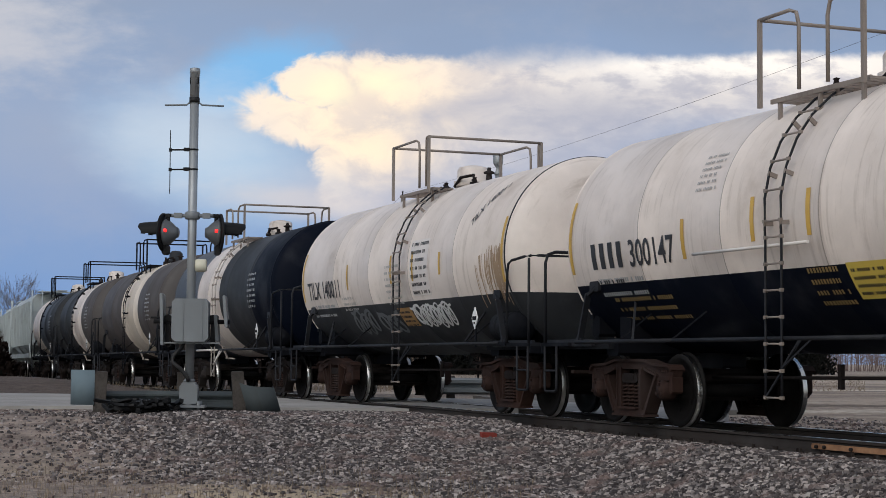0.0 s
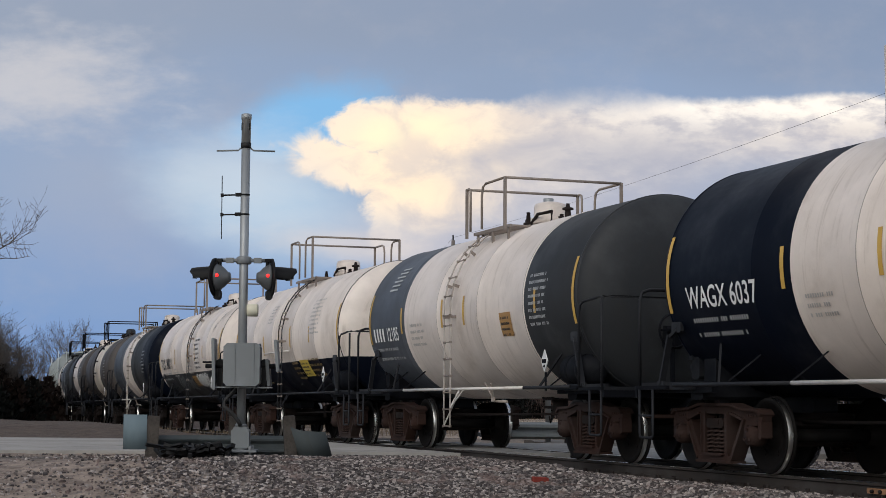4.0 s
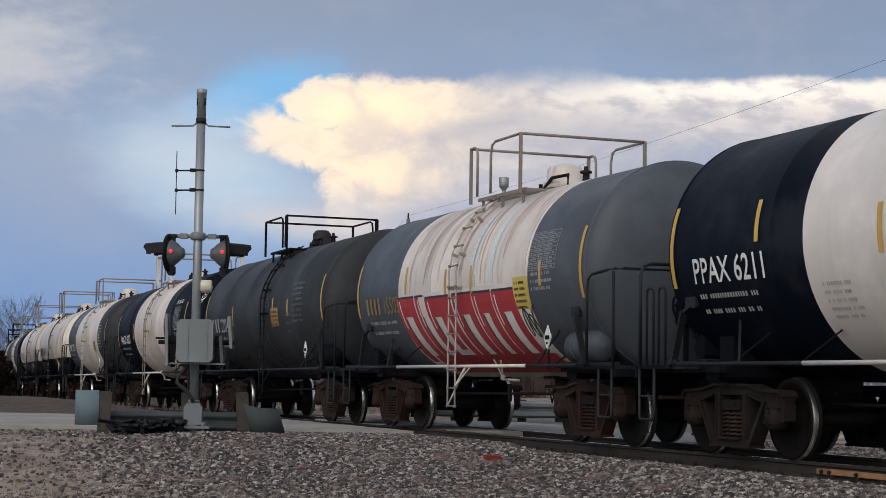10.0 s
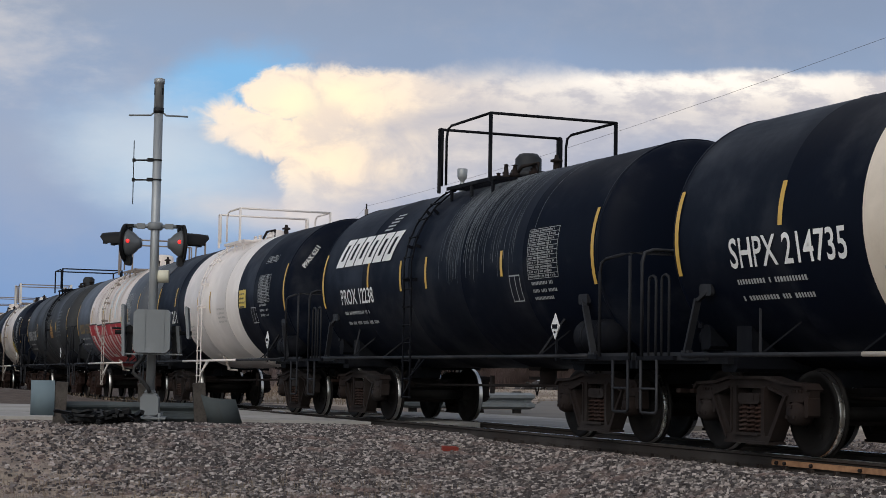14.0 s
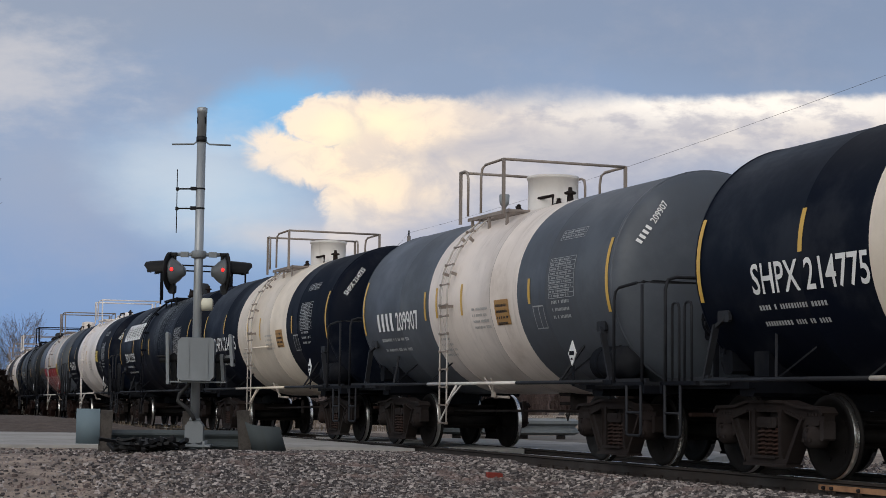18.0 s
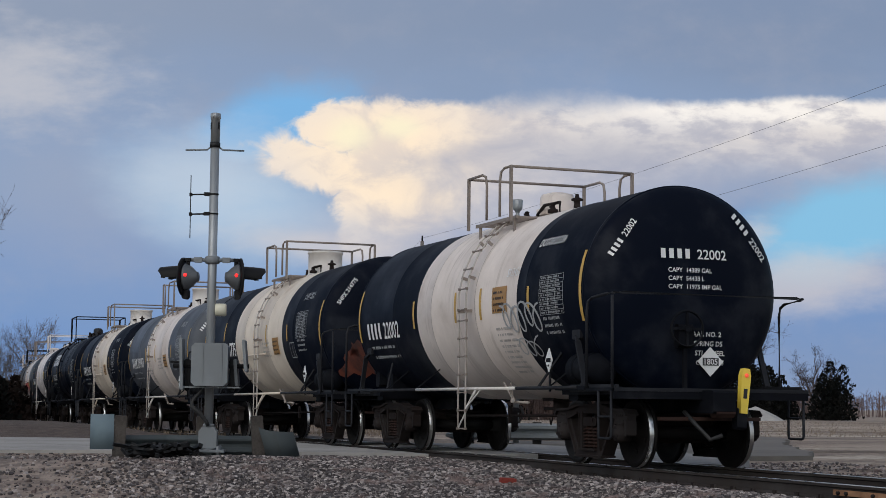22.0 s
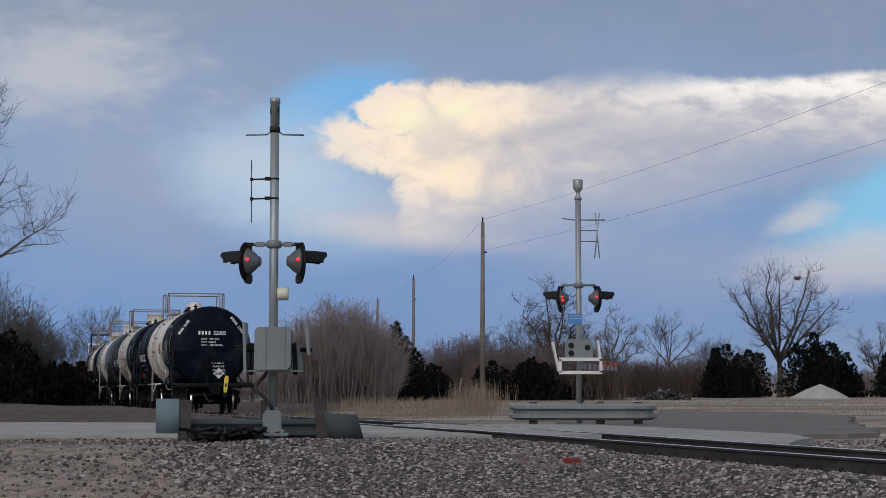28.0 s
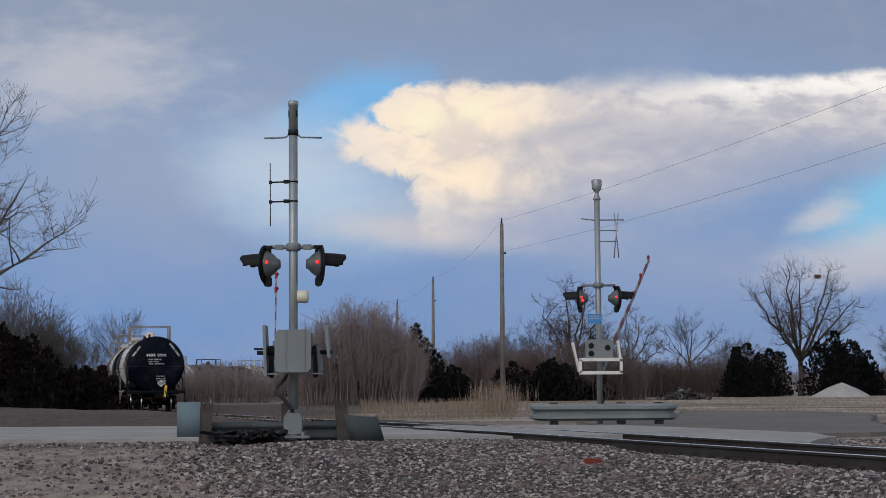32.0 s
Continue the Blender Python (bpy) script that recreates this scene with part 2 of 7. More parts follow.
def glow_mat(name, rgb, strength):
    def build(n, b):
        n.put(b.inputs["Base Color"], tuple(k * 0.6 for k in rgb))
        n.put(b.inputs["Emission Color"], rgb)
        b.inputs["Emission Strength"].default_value = strength
        b.inputs["Roughness"].default_value = 0.3
    return material(name, build)


WHITE = paint("white_tank_paint", (0.70, 0.615, 0.562), 0.42, 0.66, (0.31, 0.235, 0.185), 0.75)
CREAM = paint("cream_tank_paint", (0.67, 0.58, 0.485), 0.45, 0.6, (0.27, 0.19, 0.13))
LADW = paint("worn_white_ladder", (0.46, 0.42, 0.385), 0.55, 0.7, (0.16, 0.115, 0.09), 0.7)
BRIGHT = paint("fresh_white_paint", (0.71, 0.65, 0.62), 0.4, 0.25, (0.35, 0.32, 0.29))
BLACK = paint("black_tank_paint", (0.0024, 0.0045, 0.0112), 0.5, 0.3, (0.0045, 0.0058, 0.0105), 0.6, 0.0, 0.06)
CHAR = paint("charcoal_tank_paint", (0.022, 0.024, 0.028), 0.55, 0.4, (0.030, 0.026, 0.023), 0.7, 0.0, 0.25)
GREY = paint("slate_grey_tank_paint", (0.062, 0.071, 0.088), 0.5, 0.4, (0.055, 0.048, 0.044), 0.6, 0.0, 0.35)
BROWN = paint("sooty_brown_paint", (0.055, 0.046, 0.044), 0.6, 0.5, (0.09, 0.06, 0.045), 0.8)
HOPPER = paint("pale_green_grey_paint", (0.38, 0.42, 0.425), 0.5, 0.55, (0.16, 0.14, 0.12), 0.8)
FRAME = paint("black_frame_paint", (0.0042, 0.0050, 0.0080), 0.7, 0.5, (0.010, 0.009, 0.010), 0.5, 0.0, 0.1)
RAILWHITE = paint("white_rail_paint", (0.64, 0.60, 0.57), 0.5, 0.5, (0.2, 0.14, 0.1))
RUST = paint("rusty_cast_steel", (0.031, 0.018, 0.0155), 0.8, 0.8, (0.068, 0.033, 0.024), 0.5, 0.0, 0.12)
SOOT = paint("grimy_cast_steel", (0.019, 0.0145, 0.014), 0.85, 0.7, (0.038, 0.024, 0.020), 0.5, 0.0, 0.12)
WHEEL = paint("oily_wheel_steel", (0.0050, 0.0042, 0.0042), 0.7, 0.6, (0.011, 0.0075, 0.0068), 0.5, 0.0, 0.12)
# grimy white pipes; their backlit shade against the sky is mixed into this brown
WORNBACKLIT = paint("worn_backlit_pipe", (0.235, 0.195, 0.170), 0.55, 0.7, (0.11, 0.075, 0.055), 0.7)
SEAMDIRT = paint("grime_in_seam", (0.36, 0.315, 0.28), 0.6, 0.6, (0.2, 0.15, 0.12))
ENDGREY = paint("dark_grey_rail_paint", (0.014, 0.015, 0.019), 0.6, 0.5, (0.012, 0.010, 0.010), 0.5, 0.0, 0.2)
TREAD = paint("worn_bright_steel", (0.62, 0.61, 0.60), 0.28, 0.25, (0.2, 0.17, 0.14), 0.3, 1.0)
RAILSIDE = paint("rail_flank_steel", (0.034, 0.028, 0.026), 0.8, 0.7, (0.040, 0.028, 0.021), 0.5, 0.0, 0.2)
GALV = paint("galvanised_steel", (0.30, 0.315, 0.33), 0.45, 0.35, (0.17, 0.17, 0.17), 0.4, 0.45)
LAMPGREY = paint("dark_grey_lamp_paint", (0.085, 0.092, 0.10), 0.45, 0.3, (0.05, 0.05, 0.05))
GALVDARK = paint("weathered_galvanised", (0.056, 0.066, 0.070), 0.75, 0.5, (0.045, 0.043, 0.040), 0.5, 0.0, 0.2)
CASEGREY = paint("grey_case_paint", (0.165, 0.178, 0.19), 0.5, 0.3, (0.12, 0.115, 0.11))
DARKBLK = paint("matt_black_paint", (0.005, 0.005, 0.006), 0.6, 0.3, (0.014, 0.014, 0.014), 0.5, 0.0, 0.25)
YELLOW = paint("yellow_reflective", (0.56, 0.34, 0.06), 0.45, 0.6, (0.24, 0.16, 0.07))
YSIGN = paint("yellow_sign", (0.62, 0.45, 0.08), 0.45, 0.25, (0.3, 0.2, 0.05))
OCHRE = paint("ochre_sign", (0.36, 0.19, 0.055), 0.5, 0.4, (0.2, 0.11, 0.05))
INKW = paint("white_lettering", (0.72, 0.72, 0.72), 0.5, 0.2, (0.3, 0.3, 0.3))
INKP = paint("stencil_white", (0.32, 0.33, 0.34), 0.5, 0.3, (0.2, 0.2, 0.2))
SPILL = paint("dried_spill", (0.10, 0.11, 0.12), 0.5, 0.5, (0.03, 0.03, 0.035))
INKG = paint("faded_lettering", (0.36, 0.37, 0.38), 0.5, 0.3, (0.15, 0.15, 0.15))
INKB = paint("black_lettering", (0.02, 0.02, 0.024), 0.5, 0.2, (0.06, 0.06, 0.06))
INKY = paint("ochre_lettering", (0.24, 0.16, 0.06), 0.5, 0.3, (0.15, 0.1, 0.06))
INKT = paint("grey_fine_print", (0.40, 0.38, 0.365), 0.5, 0.2, (0.2, 0.2, 0.2))
REDG = paint("red_spray_paint", (0.42, 0.025, 0.035), 0.45, 0.25, (0.12, 0.02, 0.02))
SPRAY = paint("orange_red_spray", (0.12, 0.026, 0.013), 0.6, 1.0, (0.008, 0.008, 0.009), 0.9)
REDLENS = glow_mat("lit_red_lens", (1.0, 0.03, 0.03), 1.2)
REDDIM = paint("dark_red_lens", (0.16, 0.008, 0.010), 0.25, 0.1)
REDTAPE = paint("red_tape", (0.36, 0.03, 0.03), 0.4, 0.3)
ARMGREY = paint("dirty_white_tape", (0.26, 0.24, 0.235), 0.5, 0.5, (0.12, 0.10, 0.09))
ARMRED = paint("faded_red_tape", (0.16, 0.022, 0.022), 0.5, 0.5, (0.08, 0.03, 0.03))
WIREGREY = paint("weathered_wire", (0.10, 0.105, 0.12), 0.6, 0.2)
EOTLENS = glow_mat("red_marker_lens", (1.0, 0.12, 0.06), 0.6)
BLUESIGN = paint("blue_sign", (0.045, 0.20, 0.48), 0.4, 0.2, (0.1, 0.15, 0.2))
PLASTIC = paint("off_white_plastic", (0.62, 0.59, 0.47), 0.45, 0.2, (0.4, 0.35, 0.25))
POSTWOOD = rough_stuff("grey_post_wood", (0.105, 0.092, 0.083), (0.050, 0.043, 0.040), 26)
POLEWOOD = rough_stuff("utility_pole_wood", (0.26, 0.235, 0.22), (0.15, 0.132, 0.122), 14)
TIE = rough_stuff("creosoted_tie_wood", (0.055, 0.045, 0.038), (0.10, 0.082, 0.068), 18)
PLANK = rough_stuff("fresh_orange_rust", (0.46, 0.25, 0.14), (0.20, 0.105, 0.065), 9)
BRICKRED = rough_stuff("red_brick_clay", (0.28, 0.045, 0.035), (0.2, 0.05, 0.04), 22)
def stone_mat(name, dark, light, tint):
    def build(n, b):
        p = n.add("ShaderNodeTexCoord").outputs["Object"]
        r = n.add("ShaderNodeNewGeometry").outputs["Random Per Island"]
        c = n.mix(n.math("POWER", r, 2.6), dark, light)
        c = n.mix(n.ramp(n.noise(p, 2.0, 3), 0.5, 0.7), c, n.mix(r, tuple(k * 0.6 for k in tint), tint))
        c = n.mix(n.math("MULTIPLY", n.noise(p, 60, 3), 0.5), c, tuple(k * 0.4 for k in dark))
        n.put(b.inputs["Base Color"], c)
        b.inputs["Roughness"].default_value = 0.9
        bump(n, b, n.noise(p, 55, 3), 0.5, 0.006)
    return material(name, build)


STONE = stone_mat("ballast_stone", (0.046, 0.038, 0.040), (0.62, 0.545, 0.515), (0.27, 0.195, 0.18))
CONCRETE = rough_stuff("worn_concrete", (0.42, 0.40, 0.38), (0.29, 0.275, 0.26), 5, 0.85, 0.25, 0.01, (0.19, 0.175, 0.16))
ASPHALT = rough_stuff("grey_asphalt", (0.16, 0.145, 0.132), (0.22, 0.20, 0.18), 2.2, 0.9, 0.3, 0.01, (0.26, 0.205, 0.16))
GRAVEL = rough_stuff("pale_gravel", (0.48, 0.46, 0.43), (0.36, 0.345, 0.33), 4, 0.95, 0.5, 0.03)
BARK = rough_stuff("grey_bark", (0.115, 0.092, 0.082), (0.062, 0.05, 0.047), 4)
TWIG = rough_stuff("brown_twigs", (0.21, 0.150, 0.138), (0.125, 0.090, 0.084), 1.5)
SAPLING = rough_stuff("grey_brown_saplings", (0.37, 0.295, 0.28), (0.24, 0.19, 0.185), 1.5)
PALEWOOD = rough_stuff("pale_bare_wood", (0.19, 0.165, 0.15), (0.105, 0.09, 0.084), 2)
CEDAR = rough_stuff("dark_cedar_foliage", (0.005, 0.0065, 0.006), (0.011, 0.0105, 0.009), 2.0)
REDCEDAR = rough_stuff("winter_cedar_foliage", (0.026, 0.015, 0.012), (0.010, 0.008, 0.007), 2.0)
REED = rough_stuff("dry_reeds", (0.31, 0.235, 0.18), (0.19, 0.14, 0.11), 2.0)
STRAW = rough_stuff("dry_grass", (0.29, 0.225, 0.165), (0.16, 0.122, 0.092), 3.0)
JUNK = rough_stuff("scrap_heap", (0.10, 0.09, 0.09), (0.03, 0.028, 0.028), 2.0)
RUBBER = paint("black_rubber", (0.014, 0.014, 0.015), 0.7, 0.3)


def ground_material():
    def build(n, b):
        p = n.add("ShaderNodeTexCoord").outputs["Object"]
        x, y, z = n.split(p)
        n1, n2 = n.noise(p, 0.35, 6, 0.6), n.noise(p, 3.0, 6, 0.7)
        fine, grit = n.noise(p, 16, 5, 0.7), n.noise(p, 45, 3, 0.7)
        far = n.noise(n.scale(p, 0.05, 0.16, 1), 1.0, 6, 0.6)
        grass = n.mix(n.ramp(n.math("ADD", n.math("MULTIPLY", far, 0.7), n.math("MULTIPLY", n2, 0.3)), 0.4, 0.62), (0.37, 0.295, 0.235), (0.165, 0.125, 0.10))
        grass = n.mix(n.ramp(n.noise(n.scale(p, 0.03, 0.22, 1), 1.0, 5), 0.55, 0.66), grass, (0.52, 0.45, 0.37))
        grass = n.mix(n.ramp(n.noise(n.scale(p, 0.05, 0.35, 1), 1.0, 6, 0.65), 0.52, 0.62), grass, (0.11, 0.080, 0.062))
        dirt = n.mix(n.ramp(n2, 0.35, 0.65), (0.15, 0.115, 0.098), (0.34, 0.27, 0.225))
        # near-black end: shade in the gaps between stones is put into the colour
        shaded_stone = n.mix(n.ramp(grit, 0.35, 0.65), (0.014, 0.011, 0.011), (0.095, 0.076, 0.069))
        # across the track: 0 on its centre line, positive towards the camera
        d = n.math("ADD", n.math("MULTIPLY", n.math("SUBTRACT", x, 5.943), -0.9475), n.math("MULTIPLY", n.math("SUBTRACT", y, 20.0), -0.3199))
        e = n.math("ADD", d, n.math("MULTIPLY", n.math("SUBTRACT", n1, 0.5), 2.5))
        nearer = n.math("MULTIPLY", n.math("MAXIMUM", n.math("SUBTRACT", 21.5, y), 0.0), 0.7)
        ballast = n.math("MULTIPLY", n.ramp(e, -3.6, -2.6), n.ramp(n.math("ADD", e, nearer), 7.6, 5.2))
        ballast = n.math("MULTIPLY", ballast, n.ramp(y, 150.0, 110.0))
        near = n.math("MULTIPLY", n.ramp(n.math("ADD", y, n.math("MULTIPLY", n1, 2.0)), 30.0, 28.6), n.ramp(e, 3.0, 5.0))
        tuft = n.ramp(n.math("ADD", n.math("MULTIPLY", n1, 0.5), n.math("MULTIPLY", fine, 0.5)), 0.47, 0.56)
        edge = n.mix(n.math("MULTIPLY", tuft, n.ramp(y, 24.0, 19.0)), dirt, (0.46, 0.365, 0.255))
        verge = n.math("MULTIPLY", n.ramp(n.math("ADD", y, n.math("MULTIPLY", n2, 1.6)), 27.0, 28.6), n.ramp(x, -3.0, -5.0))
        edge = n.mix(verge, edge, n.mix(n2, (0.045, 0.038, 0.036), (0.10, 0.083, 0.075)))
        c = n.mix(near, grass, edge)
        c = n.mix(ballast, c, shaded_stone)
        # bare earth on the bank beside the line past the road
        bank = n.math("MULTIPLY", n.ramp(y, 41.0, 43.0), n.math("MULTIPLY", n.ramp(y, 130.0, 100.0), n.ramp(n.math("ADD", x, n.math("MULTIPLY", n1, 2.0)), -2.5, -4.0)))
        c = n.mix(bank, c, n.mix(n.ramp(n2, 0.35, 0.7), (0.060, 0.042, 0.035), (0.11, 0.080, 0.065)))
        n.put(b.inputs["Base Color"], c)
        b.inputs["Roughness"].default_value = 0.95
        bump(n, b, n.math("ADD", fine, n.math("MULTIPLY", grit, 0.5)), 0.7, 0.04)
    return material("ground_cover", build)


GROUND = ground_material()

# ---- mesh building ----
class MB:
    """Collects faces for one mesh."""
    def __init__(self):
        self.v, self.f, self.m, self.s = [], [], [], []

    def face(self, idx, mat=0, smooth=False):
        self.f.append(idx), self.m.append(mat), self.s.append(smooth)

    def box(self, c, size, mat=0, rot=None, bevel=0.0):
        o = len(self.v)
        hx, hy, hz = (k / 2 for k in size)
        if bevel:
            q = min(bevel, hx * 0.9, hz * 0.9)
            ring = [(-hx + q, -hz), (hx - q, -hz), (hx, -hz + q), (hx, hz - q), (hx - q, hz), (-hx + q, hz), (-hx, hz - q), (-hx, -hz + q)]
            pts = [Vector((a, y, b)) for y in (-hy, hy) for a, b in ring]
            faces = [tuple(range(8)), tuple(range(15, 7, -1))] + [(i, i + 8, (i + 1) % 8 + 8, (i + 1) % 8) for i in range(8)]
        else:
            pts = [Vector((x, y, z)) for x in (-hx, hx) for y in (-hy, hy) for z in (-hz, hz)]
            faces = [(0, 1, 3, 2), (4, 6, 7, 5), (0, 4, 5, 1), (2, 3, 7, 6), (0, 2, 6, 4), (1, 5, 7, 3)]
        for p in pts:
            self.v.append(tuple(Vector(c) + (rot @ p if rot else p)))
        for f in faces:
            self.face(tuple(o + i for i in f), mat)
        return self

    def bar(self, a, b, w, h, mat=0):
        """A square bar from a to b."""
        a, b = Vector(a), Vector(b)
        d = b - a
        return self.box((a + b) / 2, (w, h, d.length), mat, d.to_track_quat("Z", "Y").to_matrix())

    def ring(self, c, ax, r, n):
        ax = Vector(ax).normalized()
        q = ax.to_track_quat("Z", "Y")
        o = len(self.v)
        for i in range(n):
            t = 2 * math.pi * i / n
            self.v.append(tuple(Vector(c) + q @ Vector((math.cos(t) * r, math.sin(t) * r, 0))))
        return o

    def pipe(self, pts, r, n=8, mat=0, caps=True):
        pts = [Vector(p) for p in pts]
        os_ = []
        for i, p in enumerate(pts):
            d = (pts[min(i + 1, len(pts) - 1)] - pts[max(i - 1, 0)])
            rr = r[i] if isinstance(r, (list, tuple)) else r
            os_.append(self.ring(p, d, rr, n))
        for a, b in zip(os_, os_[1:]):
            # best match of the seams
            va = Vector(self.v[a])
            k = min(range(n), key=lambda j: (Vector(self.v[b + j]) - va).length_squared)
            for i in range(n):
                self.face((a + i, a + (i + 1) % n, b + (i + 1 + k) % n, b + (i + k) % n), mat, True)
        if caps:
            self.face(tuple(os_[0] + i for i in reversed(range(n))), mat)
            self.face(tuple(os_[-1] + i for i in range(n)), mat)
        return self

    def lathe(self, prof, axis="z", n=24, mat=0, at=(0, 0, 0), smooth=True):
        """prof: (radius, height) or (radius, height, mat) along the axis."""
        o = len(self.v)
        for k in prof:
            for i in range(n):
                t = 2 * math.pi * i / n
                a, b = k[0] * math.cos(t), k[0] * math.sin(t)
                p = {"z": (a, b, k[1]), "x": (k[1], a, b), "y": (b, k[1], a)}[axis]
                self.v.append((p[0] + at[0], p[1] + at[1], p[2] + at[2]))
        for j in range(len(prof) - 1):
            mm = prof[j][2] if len(prof[j]) > 2 else mat
            for i in range(n):
                self.face((o + j * n + i, o + j * n + (i + 1) % n, o + (j + 1) * n + (i + 1) % n, o + (j + 1) * n + i), mm, smooth)
        if prof[0][:2] == prof[-1][:2]:
            return self
        if prof[0][0] > 1e-4:
            self.face(tuple(o + i for i in reversed(range(n))), prof[0][2] if len(prof[0]) > 2 else mat)
        if prof[-1][0] > 1e-4:
            e = o + (len(prof) - 1) * n
            self.face(tuple(e + i for i in range(n)), prof[-1][2] if len(prof[-1]) > 2 else mat)
        return self

    def plate(self, outline, y0, y1, mat=0):
        """An outline in x, z extruded along y."""
        o, n = len(self.v), len(outline)
        for y in (y0, y1):
            for x, z in outline:
                self.v.append((x, y, z))
        self.face(tuple(o + i for i in range(n)), mat)
        self.face(tuple(o + n + i for i in reversed(range(n))), mat)
        for i in range(n):
            self.face((o + i, o + n + i, o + n + (i + 1) % n, o + (i + 1) % n), mat)
        return self

    def mesh(self, name, mats, fix=True):
        me = bpy.data.meshes.new(name)
        me.from_pydata(self.v, [], self.f)
        for m in (mats if isinstance(mats, (list, tuple)) else [mats]):
            me.materials.append(m)
        me.polygons.foreach_set("material_index", self.m)
        me.polygons.foreach_set("use_smooth", self.s)
        if fix and len(self.f) < 4000:
            bm = bmesh.new()
            bm.from_mesh(me)
            bmesh.ops.recalc_face_normals(bm, faces=bm.faces)
            bm.to_mesh(me)
            bm.free()
        me.update()
        return me


def part(name, mb, mat, parent, label="", m=None):
    """One mesh object under a thing or a part; mb may be a ready mesh."""
    me = mb if isinstance(mb, bpy.types.Mesh) else mb.mesh(name, mat)
    ob = new(name, me)
    ob.parent = parent
    if m is not None:
        ob.matrix_basis = m
    if label:
        tagged(ob, label)
    return ob


def thing(name, label, category, at=(0, 0, 0), rz=0.0, group="", kind=""):
    e = new(name)
    e.empty_display_size = 0.2
    e.matrix_basis = pose(*at, 0, 0, rz)
    return tagged(e, label, category, group, kind)


CACHE = {}


def cached(key, make):
    if key not in CACHE:
        CACHE[key] = make()
    return CACHE[key]


# ---- the line: straight past the crossing, then bending right ----
def bend(s):
    if s < 6:
        return 0.0
    if s < 26:
        return 0.0008 * (s - 6) / 20
    if s < 116:
        return 0.0008 + 0.0003 * min(1, (s - 26) / 10)
    if s < 128:
        return 0.0011 + (1 / 140 - 0.0011) * (s - 116) / 12
    return 1 / 140 if s < 190 else 0.0


def lay_line():
    out, x, y, h, ds = [], 5.9434, 20.0, -0.3256, 0.25
    for i in range(-880, 0):
        out.append((i * ds, x + math.sin(h) * i * ds, y + math.cos(h) * i * ds, h))
    for i in range(1680):
        out.append((i * ds, x, y, h))
        h += bend(i * ds) * ds
        x += math.sin(h) * ds
        y += math.cos(h) * ds
    return np.array(out)


LINE = lay_line()


def on_line(s, left=0.0):
    """Place and heading at s metres along the line, left metres to its left."""
    x, y, h = (float(np.interp(s, LINE[:, 0], LINE[:, k])) for k in (1, 2, 3))
    return x - left * math.cos(h), y + left * math.sin(h), h


def grade(s):
    """Height of the rail: the line falls away past the crossing."""
    return -0.0048 * min(max(0.0, s - 14), 110)


def across(x, y):
    """Metres from the straight part of the centre line, positive on the camera's side."""
    return -(x - 5.9434) * 0.9475 - (y - 20.0) * 0.3199


def smooth(a, b, t):
    t = np.clip((t - a) / (b - a), 0, 1)
    return t * t * (3 - 2 * t)


def lie(x, y):
    """Height of the ground."""
    x, y = np.asarray(x, float), np.asarray(y, float)
    d = across(x, y)
    base = -0.68 + 0.62 * smooth(20.0, 26.3, y + 0.12 * x)
    base = base + 0.10 * np.exp(-((x + 2.4) ** 2 / 5.0 + (y - 25.8) ** 2 / 2.5))
    bed = -0.19 - np.maximum(0, np.abs(d) - 1.75) * 0.33
    near = np.maximum(base, np.where(d > 0, bed, -9))
    right = np.where(d < 0, np.maximum(bed, -0.14 - 0.1 * smooth(30, 26, y)), near)
    z = np.where(np.abs(d) < 1.75, -0.19, right)
    far = smooth(55, 75, y)
    z = z * (1 - far) + far * np.where(np.abs(d) < 6, -0.62, -0.12)
    z = np.where((y > 42) & (d > 2), z + 0.28 * smooth(43, 47, y) * smooth(120, 70, y) * smooth(2.0, 4.5, d), z)
    return z


# ---- ground ----
def make_ground():
    def steps(fine0, fine1, step, reach0, reach1):
        a = list(np.arange(fine0, fine1, step))
        k = step
        lo, hi = fine0, fine1
        left, right = [], [fine1]
        while lo > reach0:
            k *= 1.22
            lo -= k
            left.append(max(lo, reach0))
        k = step
        while hi < reach1:
            k *= 1.22
            hi += k
            right.append(min(hi, reach1))
        return np.array(left[::-1] + a + right)
    xs, ys = steps(-13, 13, 0.16, -2400, 2400), steps(13, 46, 0.16, -1500, 4200)
    gx, gy = np.meshgrid(xs, ys)
    gz = lie(gx, gy)
    rng = np.random.default_rng(3)
    near = np.exp(-np.maximum(0, np.hypot(gx, gy - 25) - 20) / 15)
    gz = gz + (rng.random(gz.shape) - 0.5) * 0.03 * near
    nx, ny = len(xs), len(ys)
    v = np.stack([gx, gy, gz], -1).reshape(-1, 3)
    i = (np.arange(ny - 1)[:, None] * nx + np.arange(nx - 1)).ravel()
    f = np.stack([i, i + 1, i + nx + 1, i + nx], -1)
    me = bpy.data.meshes.new("ground")
    me.from_pydata(v.tolist(), [], f.tolist())
    me.polygons.foreach_set("use_smooth", [True] * len(f))
    me.materials.append(GROUND)
    tagged(new("ground", me), "dry winter ground with dirt, gravel and dead grass", "ground", kind="structure")


make_ground()


